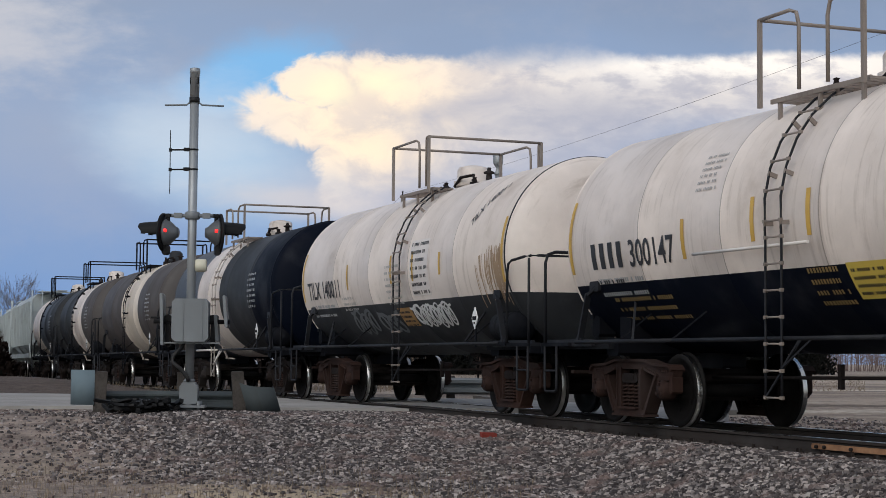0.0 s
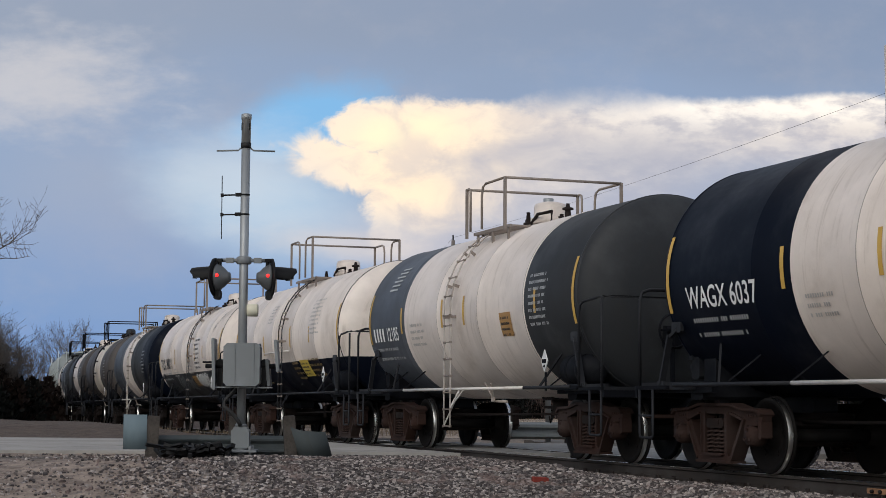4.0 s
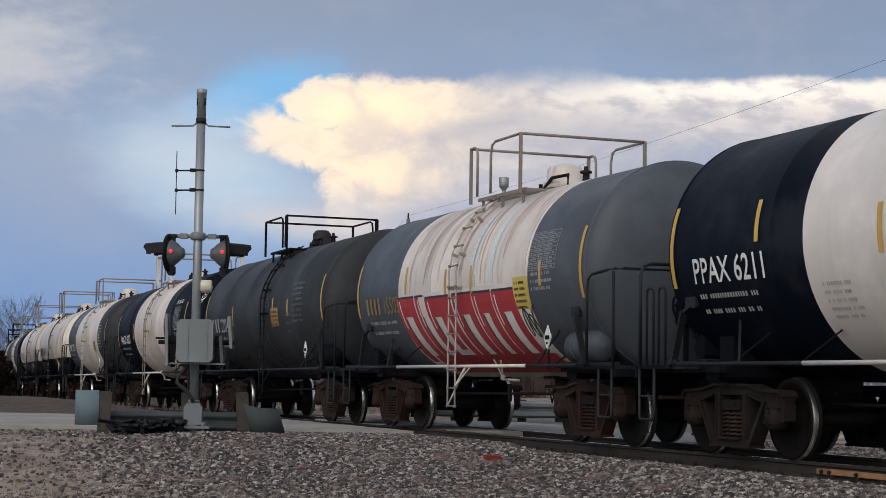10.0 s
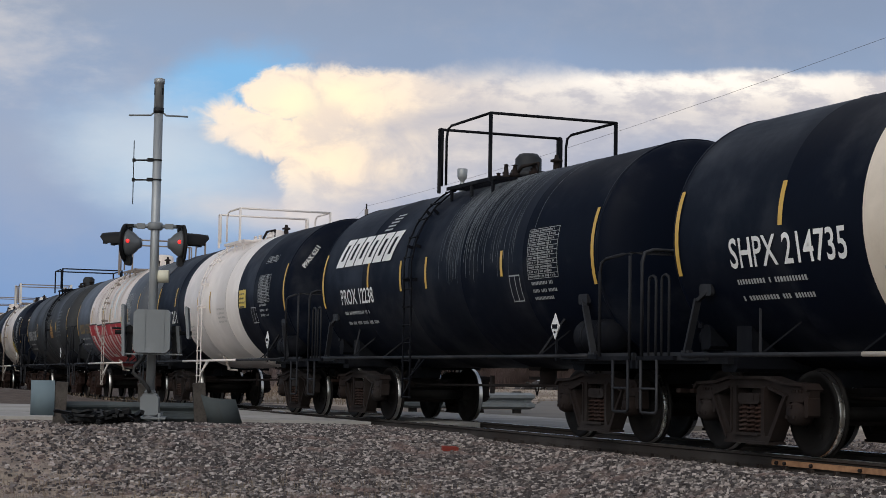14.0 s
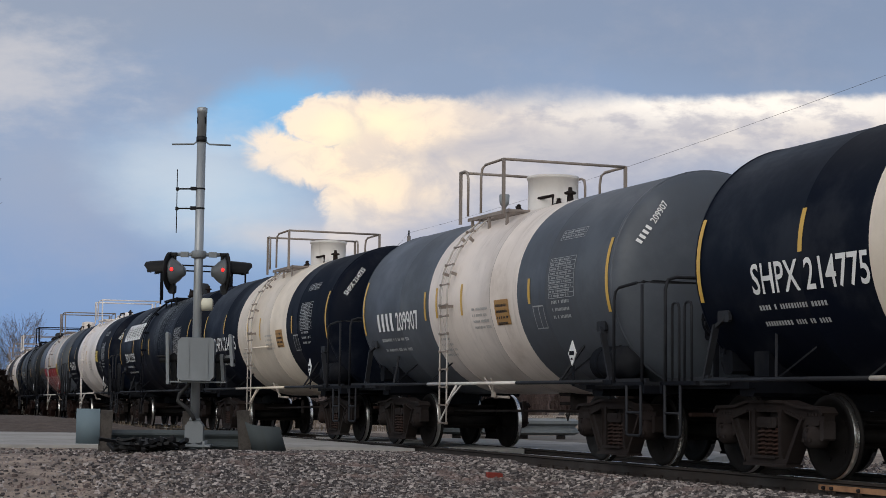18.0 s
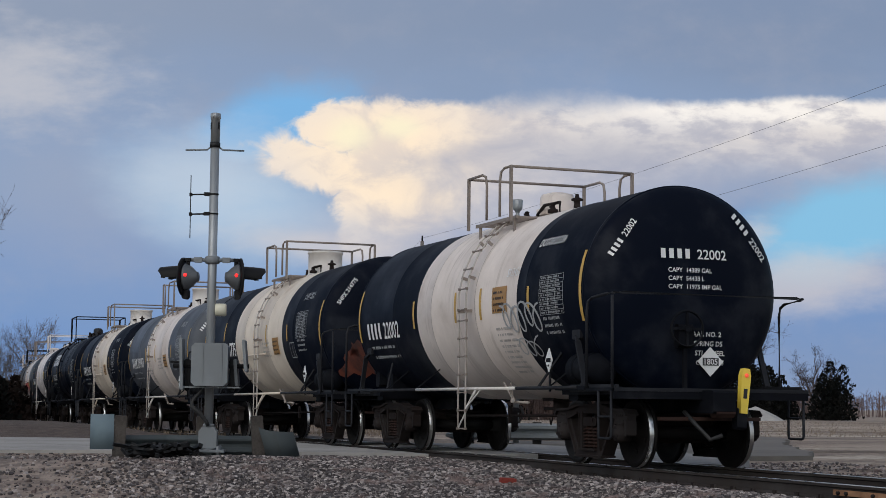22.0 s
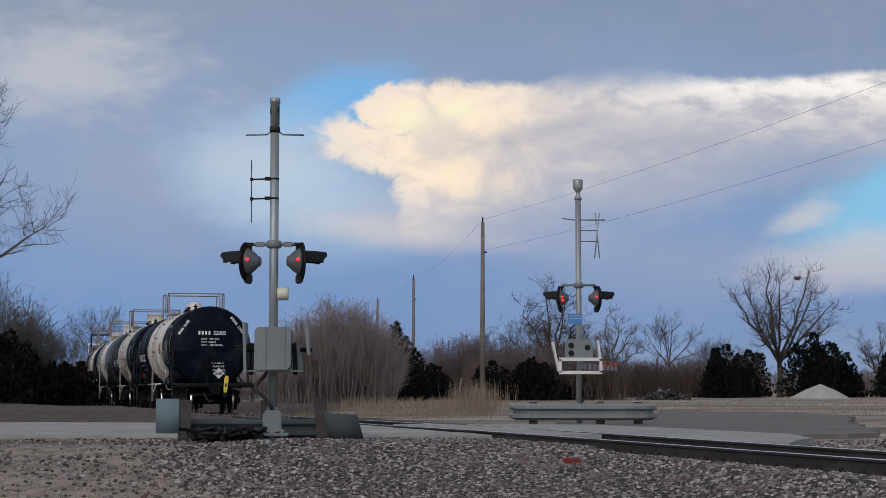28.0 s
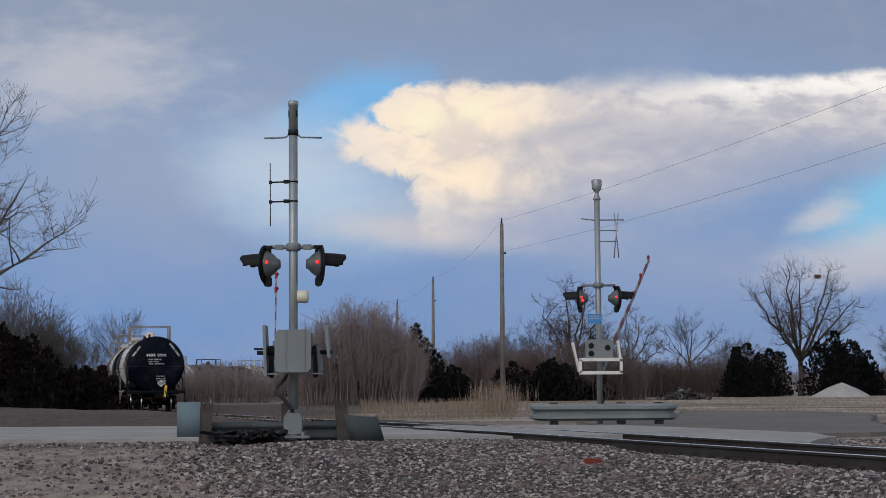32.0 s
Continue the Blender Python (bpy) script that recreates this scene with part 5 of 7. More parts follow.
    # brake gear at the rear end on the camera's side
    res = part("air_reservoir", cached(("reserv", seed == 7), lambda: MB().lathe([(0.0, -0.50), (0.16, -0.47), (0.235, -0.40), (0.235, 0.40), (0.16, 0.47), (0.0, 0.50)], "x", 20).lathe([(0.24, -0.24), (0.245, -0.22), (0.245, -0.18), (0.24, -0.16)], "x", 20).lathe([(0.24, 0.16), (0.245, 0.18), (0.245, 0.22), (0.24, 0.24)], "x", 20).mesh("air_reservoir", GREY if seed == 7 else FRAME)), None, car, "cylindrical brake air reservoir", pose(-hl + 0.45, 1.22, 1.40))
    part("reservoir_bracket", cached("resb", lambda: MB().box((0, 0.05, -0.28), (1.0, 0.6, 0.06)).mesh("reservoir_bracket", FRAME)), None, res)
    part("brake_valve", cached("valve", lambda: MB().box((0, 0, 0), (0.22, 0.26, 0.30), bevel=0.04).lathe([(0.1, 0.0), (0.1, 0.22)], "x", 12).box((0.1, 0.1, 0.18), (0.1, 0.1, 0.14)).mesh("brake_valve", FRAME)), None, car, "", pose(hl - 0.1, 1.05, 1.36))
    part("brake_cylinder", cached("bcyl", lambda: MB().lathe([(0.0, -0.3), (0.17, -0.28), (0.17, 0.22), (0.06, 0.3), (0.04, 0.8)], "x", 16).mesh("brake_cylinder", SOOT)), None, car, "", pose(-hl + 1.6, 0.35, 0.86))
    part("brake_rod", cached(("rod", round(spacing, 1)), lambda: MB().pipe([(-spacing / 2 + 0.9, 0.3, 0.72), (spacing / 2 - 0.9, 0.3, 0.66)], 0.022).box((0.4, 0.3, 0.70), (0.06, 0.06, 0.3)).mesh("brake_rod", SOOT)), None, car)
    part("bottom_outlet", cached("outlet", lambda: MB().box((0, 0, 1.06), (0.5, 0.5, 0.24), bevel=0.06).lathe([(0.12, 0.72), (0.14, 0.76), (0.14, 0.98)], "z", 14).box((0.25, 0.1, 0.82), (0.4, 0.05, 0.05)).pipe([(0.1, 0.1, 0.75), (0.12, 0.12, 0.62), (0.2, 0.1, 0.55), (0.26, 0.1, 0.66)], 0.014).mesh("bottom_outlet", SOOT)), None, car, "bottom outlet valve with a hanging chain", pose(-1.1, 0, 0))
    wheel = part("brake_wheel", cached("bwheel", lambda: MB().lathe([(0.25, -0.015), (0.275, 0.0), (0.25, 0.015), (0.235, 0.0), (0.25, -0.015)], "x", 28).box((0, 0, 0), (0.03, 0.48, 0.035)).box((0, 0, 0), (0.03, 0.035, 0.48)).lathe([(0.05, -0.04), (0.05, 0.1)], "x", 12).mesh("brake_wheel", FRAME)), None, car, "round black hand brake wheel", pose(-hl - HEAD - 0.12, 0.18, 1.98))
    part("brake_housing", MB().box((0.1, 0, -0.1), (0.16, 0.24, 0.34), bevel=0.04).box((0.08, 0.0, -0.6), (0.05, 0.06, 0.8)), FRAME, wheel)
    # handrail along both sides, painted to match the band
    mid = bands if bands else (2.2, -2.2)
    for yy in (-1, 1):
        y = 1.56 * yy
        run = part("side_rail", MB().pipe([(-hl + 0.2, y, 1.13), (mid[1], y, 1.13)], 0.027, 8, 0).pipe([(mid[1], y, 1.13), (mid[0], y, 1.13)], 0.027, 8, 1).pipe([(mid[0], y, 1.13), (hl - 0.2, y, 1.13)], 0.027, 8, 0), [ENDGREY, rail if rail is not FRAME else ENDGREY], car, "long side handrail pipe")
        for x in (mid[0] + 0.05, (mid[0] + hl) / 2, (mid[1] - hl) / 2):
            part("rail_stay", MB().bar((x, y, 1.13), (x - 0.24, y * 0.755, 1.50), 0.04, 0.02), rail if mid[1] < x < mid[0] else FRAME, run)
        if bands and yy > 0:
            bx = max(lad - 1.15, mid[1] + 0.5)
            part("pipe_bracket", MB().bar((bx, 1.22, 0.96), (bx + 0.15, 1.32, 1.24), 0.03, 0.015).bar((bx, 1.22, 0.96), (bx - 0.13, 1.32, 1.22), 0.03, 0.015).box((bx, 1.22, 0.95), (0.12, 0.03, 0.08)).pipe([(bx + 0.05, 1.18, 0.92), (bx - 0.40, 1.12, 0.91)], 0.022, 8), SEAMDIRT, run, "white pipe bracket under the belly")
    # ladder and top works
    lm = lad_mat or rail
    pm = lm if lm in (FRAME, BRIGHT) else WORNBACKLIT
    lw = 0.165
    for yy in (-1, 1):
        def stringer(x):
            return [(x, 1.66 * yy, 0.45), (x, 1.66 * yy, 1.0), (x, 1.66 * yy, 2.2)] + [(x, skin(0, q, 0.11)[1] * yy, skin(0, q, 0.11)[2]) for q in (radians(k) for k in (-6, 6, 18, 30, 42, 54, 64))]
        ladder = part("ladder", MB().pipe(stringer(lad + lw), 0.015, 6).pipe(stringer(lad - lw), 0.015, 6), pm if heavy == "box" else (LADW if lm in (RAILWHITE, CREAM) else lm), car, "steel side ladder up to the dome")
        for x0, x1 in ((lad + lw, lad - 0.42), (lad - lw, lad - 0.38), (lad - lw, lad - 0.62)):
            part("ladder_brace", MB().bar((x0, 1.66 * yy, 0.47 if x0 > lad else 0.80), (x1, 1.56 * yy, 1.13), 0.02, 0.02), lm, ladder)
        for k in range(13):
            if k < 7:
                y, z = 1.66 * yy, 0.47 + k * 0.30
            else:
                q = radians(-3 + (k - 7) * 12)
                y, z = skin(0, q, 0.11)[1] * yy, skin(0, q, 0.11)[2]
            part("rung", cached(("rung", pm.name), lambda: MB().pipe([(-0.19, 0, 0), (0.19, 0, 0)], 0.013, 6).box((-0.165, 0, 0), (0.04, 0.04, 0.04)).box((0.165, 0, 0), (0.04, 0.04, 0.04)).mesh("rung", pm)), None, ladder, "", pose(lad, y, z))
        for k in (-4, 16, 40):
            q = radians(k)
            for sx in (-lw, lw):
                a, b = skin(0, q, 0.0), skin(0, q, 0.12)
                part("standoff", cached(("stand", k, yy, pm.name), lambda: MB().bar((0, a[1] * yy, a[2]), (0, b[1] * yy, b[2]), 0.025, 0.05).mesh("standoff", pm)), None, ladder, "", pose(lad + sx, 0, 0))
        wl = 2.0 if heavy else 1.8
        mb = MB().box((cage, 0.99 * yy, 3.985), (wl, 0.03, 0.055)).box((cage, 0.63 * yy, 3.985), (wl, 0.03, 0.055))
        for k in range(13):
            mb.box((cage - wl / 2 + 0.02 + (wl - 0.04) * k / 12, 0.81 * yy, 3.99), (0.035, 0.36, 0.03))
        for k in (-0.42, 0.0, 0.42):
            mb.bar((cage + k * wl, 0.97 * yy, 3.97), (cage + k * wl, 0.97 * yy, 3.74), 0.05, 0.04)
        part("dome_walkway", mb, pm, car, "small grating platform beside the dome")
    lx = cage
    top, wy, hx = ctop, 1.12, (1.05 if heavy else 0.95)
    rails = part("safety_railing", MB().pipe([(cage + hx, wy, top), (cage + hx, -wy, top)], 0.024), pm, car, "pipe safety railing round the dome")
    part("end_rail", MB().pipe([(cage - hx, wy, top), (cage - hx, -wy, top)], 0.024), pm, rails)
    for sx in (-1, 1):
        for yy in (-1, 1):
            if heavy == "box":
                part("railing_post", MB().box((cage + sx * hx, wy * yy, (3.92 + top) / 2 + 0.02), (0.15, 0.09, top - 3.92 + 0.06), bevel=0.01).box((cage + sx * hx, (wy - 0.02) * yy, 4.0), (0.18, 0.13, 0.05)), lm, rails, "white boxed railing post")
            else:
                part("railing_post", MB().box((cage + sx * hx, wy * yy, (3.92 + top) / 2), (0.055, 0.045, top - 3.90)), pm, rails)
            gap = min(max(lad + sx * 0.29, cage - hx + 0.12), cage + hx - 0.12)
            part("side_hoop", rail_loop(MB(), [(cage + sx * hx, wy * yy, top), (gap, wy * yy, top), (gap, wy * yy, 4.02)], 0.024, 0.2), pm, rails)
    bm_mat = (WHITE, CHAR, BRIGHT)[bonnet] if bonnet < 3 else lm
    if bonnet == 0 or bonnet == 2:
        part("dome_cover", MB().lathe([(0.36, 4.10), (0.36, 4.20), (0.30, 4.21), (0.30, 4.40), (0.27, 4.46), (0.12, 4.50), (0.0, 4.50)], "z", 24, at=(lx - 0.35, 0, 0)), bm_mat, car, "round valve bonnet on the tank top")
    elif bonnet == 5:
        part("dome_cover", MB().lathe([(0.26, 4.10), (0.26, 4.16), (0.18, 4.17), (0.18, 4.28), (0.10, 4.32), (0.0, 4.33)], "z", 24, at=(lx - 0.3, 0, 0)), BRIGHT, car, "low white dome cover")
    elif bonnet == 1:
        part("dome_cover", MB().lathe([(0.30, 4.10), (0.30, 4.22), (0.22, 4.23), (0.22, 4.44), (0.15, 4.52), (0.0, 4.54)], "z", 24, at=(lx - 0.1, 0, 0)), bm_mat, car, "low dark dome cover")
    else:
        part("dome_cover", MB().lathe([(0.46, 4.0), (0.46, 4.06), (0.42, 4.08), (0.42, 4.58), (0.44, 4.59), (0.44, 4.64), (0.0, 4.66)], "z", 28, at=(lx - 0.45, 0, 0)), RAILWHITE, car, "tall white cylindrical dome cover")
    for k in range(5):
        x = lx - 0.85 + k * 0.38 + rng.uniform(-.05, .05)
        part("top_valve", cached(("tv", k % 3), lambda: MB().lathe([(0.09, 0.0), (0.09, 0.06), (0.05, 0.07), (0.03, 0.13 + 0.05 * (k % 3)), (0.05, 0.14 + 0.05 * (k % 3)), (0.0, 0.16 + 0.05 * (k % 3))], "z", 10).box((0.05, 0, 0.11), (0.12, 0.035, 0.035)).mesh("top_valve", SOOT)) if pm is not BRIGHT else cached("tvw", lambda: MB().lathe([(0.10, 0.0), (0.10, 0.05), (0.04, 0.06), (0.03, 0.12), (0.06, 0.13), (0.0, 0.16)], "z", 10).box((0.06, 0, 0.10), (0.14, 0.04, 0.04)).mesh("top_valve", BRIGHT)), None, car, "", pose(x, rng.uniform(-.35, .45), 4.08))
    part("top_pipe", MB().pipe([(lx - 1.1, 0.3, 4.02), (lx - 1.1, 0.3, 4.24), (lx - 0.6, 0.35, 4.24), (lx - 0.3, 0.35, 4.10)], 0.03).lathe([(0.10, 4.03), (0.10, 4.1), (0.06, 4.12), (0.05, 4.24), (0.10, 4.25), (0.10, 4.28), (0.04, 4.30), (0.03, 4.36)], "z", 14, at=(lx - 1.35, 0.1, 0)), SOOT, car)
    # yellow reflective strips
    if stripes:
        fx, fp = front_strip or (mid[0] + 0.18, -0.30)
        for x, p0, p1 in ((hl - 0.06, -0.46, 0.58), (fx, fp, fp + 0.50), (lad + 0.60, -0.28, 0.24), (lad - 0.55, -0.28, 0.24), (mid[1] - 0.45, -0.22, 0.16), (-hl + 0.1, -0.46, 0.58)):
            part("reflective_strip", patch(MB(), x - 0.042, x + 0.042, p0, p1, 0.009), YELLOW, car)
    # lettering
    ink = ink or INKW
    nx = num_x if num_x is not None else hl - 0.55
    ns = size
    mb = MB()
    if number:
        a = owner_bars(MB(), owner, nx, -0.42, ns)
        if code:
            mb2 = MB()
            a = word_on_shell(mb2, code, nx, -0.42, ns, 0.82) + 0.22 * ns
            part("letter_code", mb2, ink, car)
        for k in range(0 if code else owner):
            part("letter_bar", patch(MB(), nx - k * 0.5 * ns - 0.26 * ns, nx - k * 0.5 * ns, -0.42, -0.42 + 0.70 * ns, 0.010), ink, car)
        word_on_shell(mb, number, nx - a, -0.42, ns, 0.82)
        part("car_number", mb, ink, car, "painted car number")
        mb = fine_print(MB(), nx - 0.05, -0.56, 1.55, 2, 0.20, seed + 3)
        tagged(part("fine_lettering", mb, INKG, car), "rows of small faded lettering", kind="stuff")
    # the warning placard on its stand
    px = -hl + 1.15
    part("placard_holder", MB().plate([(px, 1.36), (px + 0.125, 1.54), (px, 1.72), (px - 0.125, 1.54)], 1.57, 1.585, 0).box((px, 1.56, 1.22), (0.04, 0.02, 0.3), 1).box((px, 1.590, 1.54), (0.15, 0.006, 0.06), 1).box((px, 1.590, 1.46), (0.05, 0.006, 0.03), 1), [INKW, FRAME], car, "white diamond placard on a stand")
    if extras:
        extras(car, hl, mid)
    CARS.append((car, uc, spacing))
    return car


CARS = []


def panel(car, x, p, w, h, mat=None, rows=8, ground=None, seed=1, label="stencilled data panel"):
    """A table of unreadable white lines, running rearwards from x and down from p."""
    mb = MB()
    if mat is None and rows >= 8:
        fine_print(mb, x - 0.08, p - 0.14 - 0.66 * h, w - 0.2, 3, 0.11, seed + 5, 0.011, 0, 0.42)
        p, h = p - 0.14, h * 0.62
    if ground is not None:
        patch(mb, x - w, x, p - h, p, 0.007, 1)
    fine_print(mb, x - 0.05, p - 0.35 * h / rows, w - 0.10, rows, h / rows, seed, 0.011, 0, 0.42)
    if mat is None:
        for k in range(rows + 1):
            q = p - k * h / rows
            patch(mb, x - w, x, q - 0.007, q, 0.010, 0)
        for k in (0.0, 0.36, 0.68, 1.0):
            patch(mb, x - w * k - 0.012, x - w * k, p - h, p, 0.010, 0)
    tagged(part("data_panel", mb, [mat or INKP, ground or FRAME], car, label), label, kind="stuff")


def yellow_notice(car, x, p, mat=None, w=0.55, h=0.5):
    mb = patch(MB(), x - w, x, p - h, p, 0.010, 0)
    fine_print(mb, x - 0.06, p - 0.07, w - 0.12, max(2, int(h / 0.10)), 0.095, int(x * 10) + 50, 0.015, 1, 0.42)
    tagged(part("notice", mb, [mat or YSIGN, INKB if mat is None else CHAR], car), "yellow notice with rows of small unreadable lettering", kind="stuff")


def words(car, body, x, p, size, mat, squeeze=0.75):
    mb = MB()
    word_on_shell(mb, body, x, p, size, squeeze)
    part("painted_words", mb, mat, car)


def end_word(mb, body, y, z, size, hl, turn=0.0, mat=0, bars=0):
    """Words on the rear head, reading from +y to -y."""
    def place(a, b):
        c, s = math.cos(turn), math.sin(turn)
        yy, zz = y - (a * c - b * s), z + (a * s + b * c)
        r = min(0.999, math.hypot(yy, zz - MIDZ) / RAD)
        return (-hl - HEAD * math.sqrt(1 - r * r) - 0.02, yy, zz)
    a0 = 0.0
    for k in range(bars):
        o = len(mb.v)
        w, g = 0.36 * size, 0.70 * size
        mb.v += [place(a0, 0), place(a0 + w, 0), place(a0 + w, g), place(a0, g)]
        mb.face((o, o + 1, o + 2, o + 3), mat)
        a0 += 0.64 * size
    a0 += 0.3 * size if bars else 0
    if body:
        v, f = cached(("word", body, size), lambda: text_shape(body, size))
        o = len(mb.v)
        mb.v += [place(a0 + p[0], p[1]) for p in v]
        for k in f:
            mb.face(tuple(i + o for i in k), mat)


def head_mark(car, number, hl, right=True, code=""):
    """Owner bars and number slanting up the shoulder of the rear head."""
    mb = MB()
    end_word(mb, (code + " " + number).strip(), 1.22, MIDZ + 0.46, 0.122, hl, radians(54), bars=0 if code else 4)
    if right:
        end_word(mb, number, -0.72, MIDZ + 1.12, 0.155, hl, radians(-52), bars=4)
    tagged(part("head_number", mb, INKW, car), "number painted on the tank head", kind="stuff")


# cars from the tail forwards
def scrawl(mb, x, p, w, h, loops, wide, seed, lift=0.013, mat=0):
    """A looping sprayed line on the shell, running rearwards from x round the height p."""
    rng = random.Random(seed)
    n = loops * 14
    ph = [rng.uniform(-0.7, 0.7) for _ in range(loops + 2)]
    pts = []
    for i in range(n + 1):
        t = 2 * math.pi * i / 14
        k = ph[int(i / 14)] * (1 - i % 14 / 14) + ph[int(i / 14) + 1] * (i % 14 / 14)
        pts.append(Vector((x - w * i / n - 0.62 * w / loops * math.sin(t + k), p + h * (0.5 + 0.12 * k) * math.cos(t) + 0.10 * h * math.sin(0.37 * t))))
    o = len(mb.v)
    for i, q in enumerate(pts):
        d = (pts[min(i + 1, n)] - pts[max(i - 1, 0)]).normalized()
        e = Vector((-d.y, d.x)) * wide * (0.55 + 0.45 * abs(math.sin(i * 0.45)))
        for k in (1, -1):
            mb.v.append(skin(q.x + e.x * k, (q.y + e.y * k) / RAD, lift + 0.0001 * i))
    for i in range(n):
        a = o + 2 * i
        mb.face((a, a + 1, a + 3, a + 2), mat)
    return mb


def x_last(car, hl, mid):
    lines = [("22002", 0.52, 0.46, 0.20, 4), ("CAPY  14389 GAL", 0.42, 0.26, 0.092, 0), ("CAPY  54438 L", 0.42, 0.14, 0.092, 0), ("CAPY  11975 IMP GAL", 0.42, 0.02, 0.092, 0)]
    lines += [(w, 0.02 - 0.03 * k, -0.66 - 0.135 * k, 0.10, 0) for k, w in enumerate(("AAR NO. 2", "SPRING D5", "STL WHEEL", "COUPLERS"))]
    for word, y, z, size, bars in lines:
        mb = MB()
        end_word(mb, word, y, MIDZ + z, size, hl, bars=bars)
        tagged(part("head_line", mb, INKW, car), "line of white lettering on the tank head", kind="stuff")
    head_mark(car, "22002", hl)
    panel(car, -hl + 1.55, 0.42, 0.85, 0.95, rows=9, seed=3)
    words(car, "DOT-SP 21134", -hl + 2.0, 0.80, 0.20, INKW)
    words(car, "SR13450", -hl + 2.9, 0.36, 0.19, INKW)
    yellow_notice(car, mid[1] + 1.0, 0.22, OCHRE, 0.6, 0.42)
    panel(car, mid[1] + 1.0, -0.4, 0.8, 0.9, INKT, 9, None, 5)
    mb = scrawl(MB(), -hl + 3.05, -0.30, 1.5, 0.46, 5, 0.026, 4)
    scrawl(mb, -hl + 2.7, -0.80, 0.8, 0.30, 3, 0.018, 9)
    part("scrawl", mb, INKG, car, "pale sprayed scrawl")
    # end-of-train marker on the coupler
    board = [(-0.055, 0.12), (0.055, 0.12), (0.075, 0.66), (0.05, 0.76), (-0.05, 0.76), (-0.075, 0.66)]
    mb = MB()
    mb.v = [(x, y, z) for x in (-0.05, 0.05) for y, z in board]
    mb.face(tuple(range(6))), mb.face(tuple(range(11, 5, -1)))
    for k in range(6):
        mb.face((k, k + 6, (k + 1) % 6 + 6, (k + 1) % 6))
    m = part("train_marker", mb, paint("marker_yellow", (0.80, 0.58, 0.07), 0.45, 0.2, (0.35, 0.25, 0.05)), car, "yellow end-of-train marker on the coupler", pose(-hl - 1.05, -0.40, 0.66, 7, 4, 0))
    part("marker_box", MB().box((0.06, 0, 0.05), (0.14, 0.16, 0.3), bevel=0.03), FRAME, m)
    part("marker_lens", MB().lathe([(0.0, -0.075), (0.026, -0.07), (0.03, -0.052), (0.0, -0.05)], "x", 14, at=(0, 0, 0.66)), EOTLENS, m, "red marker lens")
    part("marker_label", MB().box((-0.053, 0, 0.40), (0.004, 0.06, 0.14)), CHAR, m)
    part("placard", MB().box((0, 0, 0), (0.012, 0.30, 0.30), 0, Matrix.Rotation(radians(45), 3, "X")).box((-0.012, 0, 0), (0.006, 0.26, 0.11), 1), [INKW, INKB], car, "white diamond hazard placard", pose(-hl - HEAD * 0.8 - 0.05, -0.28, MIDZ - 1.02))
    mb = MB()
    v, f = text_shape("1805", 0.12)
    mb.v = [(-hl - HEAD * 0.8 - 0.075, -0.28 + 0.13 - a, MIDZ - 1.06 + b) for a, b, _ in v]
    for k in f:
        mb.face(k)
    part("placard_number", mb, INKW, car)


def x_small(number, code=""):
    def go(car, hl, mid):
        head_mark(car, number, hl, False, code)
        if number == "214775":
            mb = MB()
            for i in range(9):
                for j in range(7):
                    k = 1 - 0.5 * (i / 8) ** 2
                    y, z = 0.74 + (j / 3 - 1) * 0.40 * k + 0.05 * math.sin(i * 1.7), -1.05 + 0.72 * i / 8 + 0.06 * math.sin(j * 2.1)
                    mb.v.append((-hl - HEAD * math.sqrt(1 - (y * y + z * z) / RAD ** 2) - 0.012, y, MIDZ + z))
            for i in range(8):
                for j in range(6):
                    q = i * 7 + j
                    mb.face((q, q + 1, q + 8, q + 7), 0, True)
            part("orange_spray", mb, SPRAY, car, "orange-red spray on the tank head")
        panel(car, -hl + 2.0, 0.55, 0.85, 0.95, rows=9, seed=len(number) + int(hl * 10))
        panel(car, -hl + 1.9, 0.86, 0.8, 0.16, rows=2, seed=2)
        mb = MB()
        x, p = -hl + 2.6, -0.62
        for q in ((x - .38, x, p, p + .018), (x - .38, x, p + .34, p + .36), (x - .018, x, p, p + .36), (x - .38, x - .362, p, p + .36), (x - .21, x - .19, p, p + .36)):
            patch(mb, *q, 0.01)
        part("consolidated_stencil", mb, INKP, car, "white outlined test stencil")
        yellow_notice(car, mid[1] + (-0.12 if code == "PPAX" else 0.9), 0.15 if code == "PPAX" else -0.10, None if code == "PPAX" else OCHRE, 0.55, 0.4)
        panel(car, mid[1] + 1.9, -0.15, 0.8, 0.4, INKT, 4, None, 9)
        panel(car, mid[0] - 0.2, -0.5, 0.7, 0.5, INKT, 5, None, 11)
    return go


def x_boom(inner):
    def go(car, hl, mid):
        inner(car, hl, mid)
        part("grab_bar", MB().pipe([skin(1.05, -0.28, 0.09), skin(-1.05, -0.28, 0.09)], 0.02).bar(skin(0.8, -0.28, 0), skin(0.8, -0.28, 0.09), 0.03, 0.03).bar(skin(-0.8, -0.28, 0), skin(-0.8, -0.28, 0.09), 0.03, 0.03), CREAM, car)
    return go


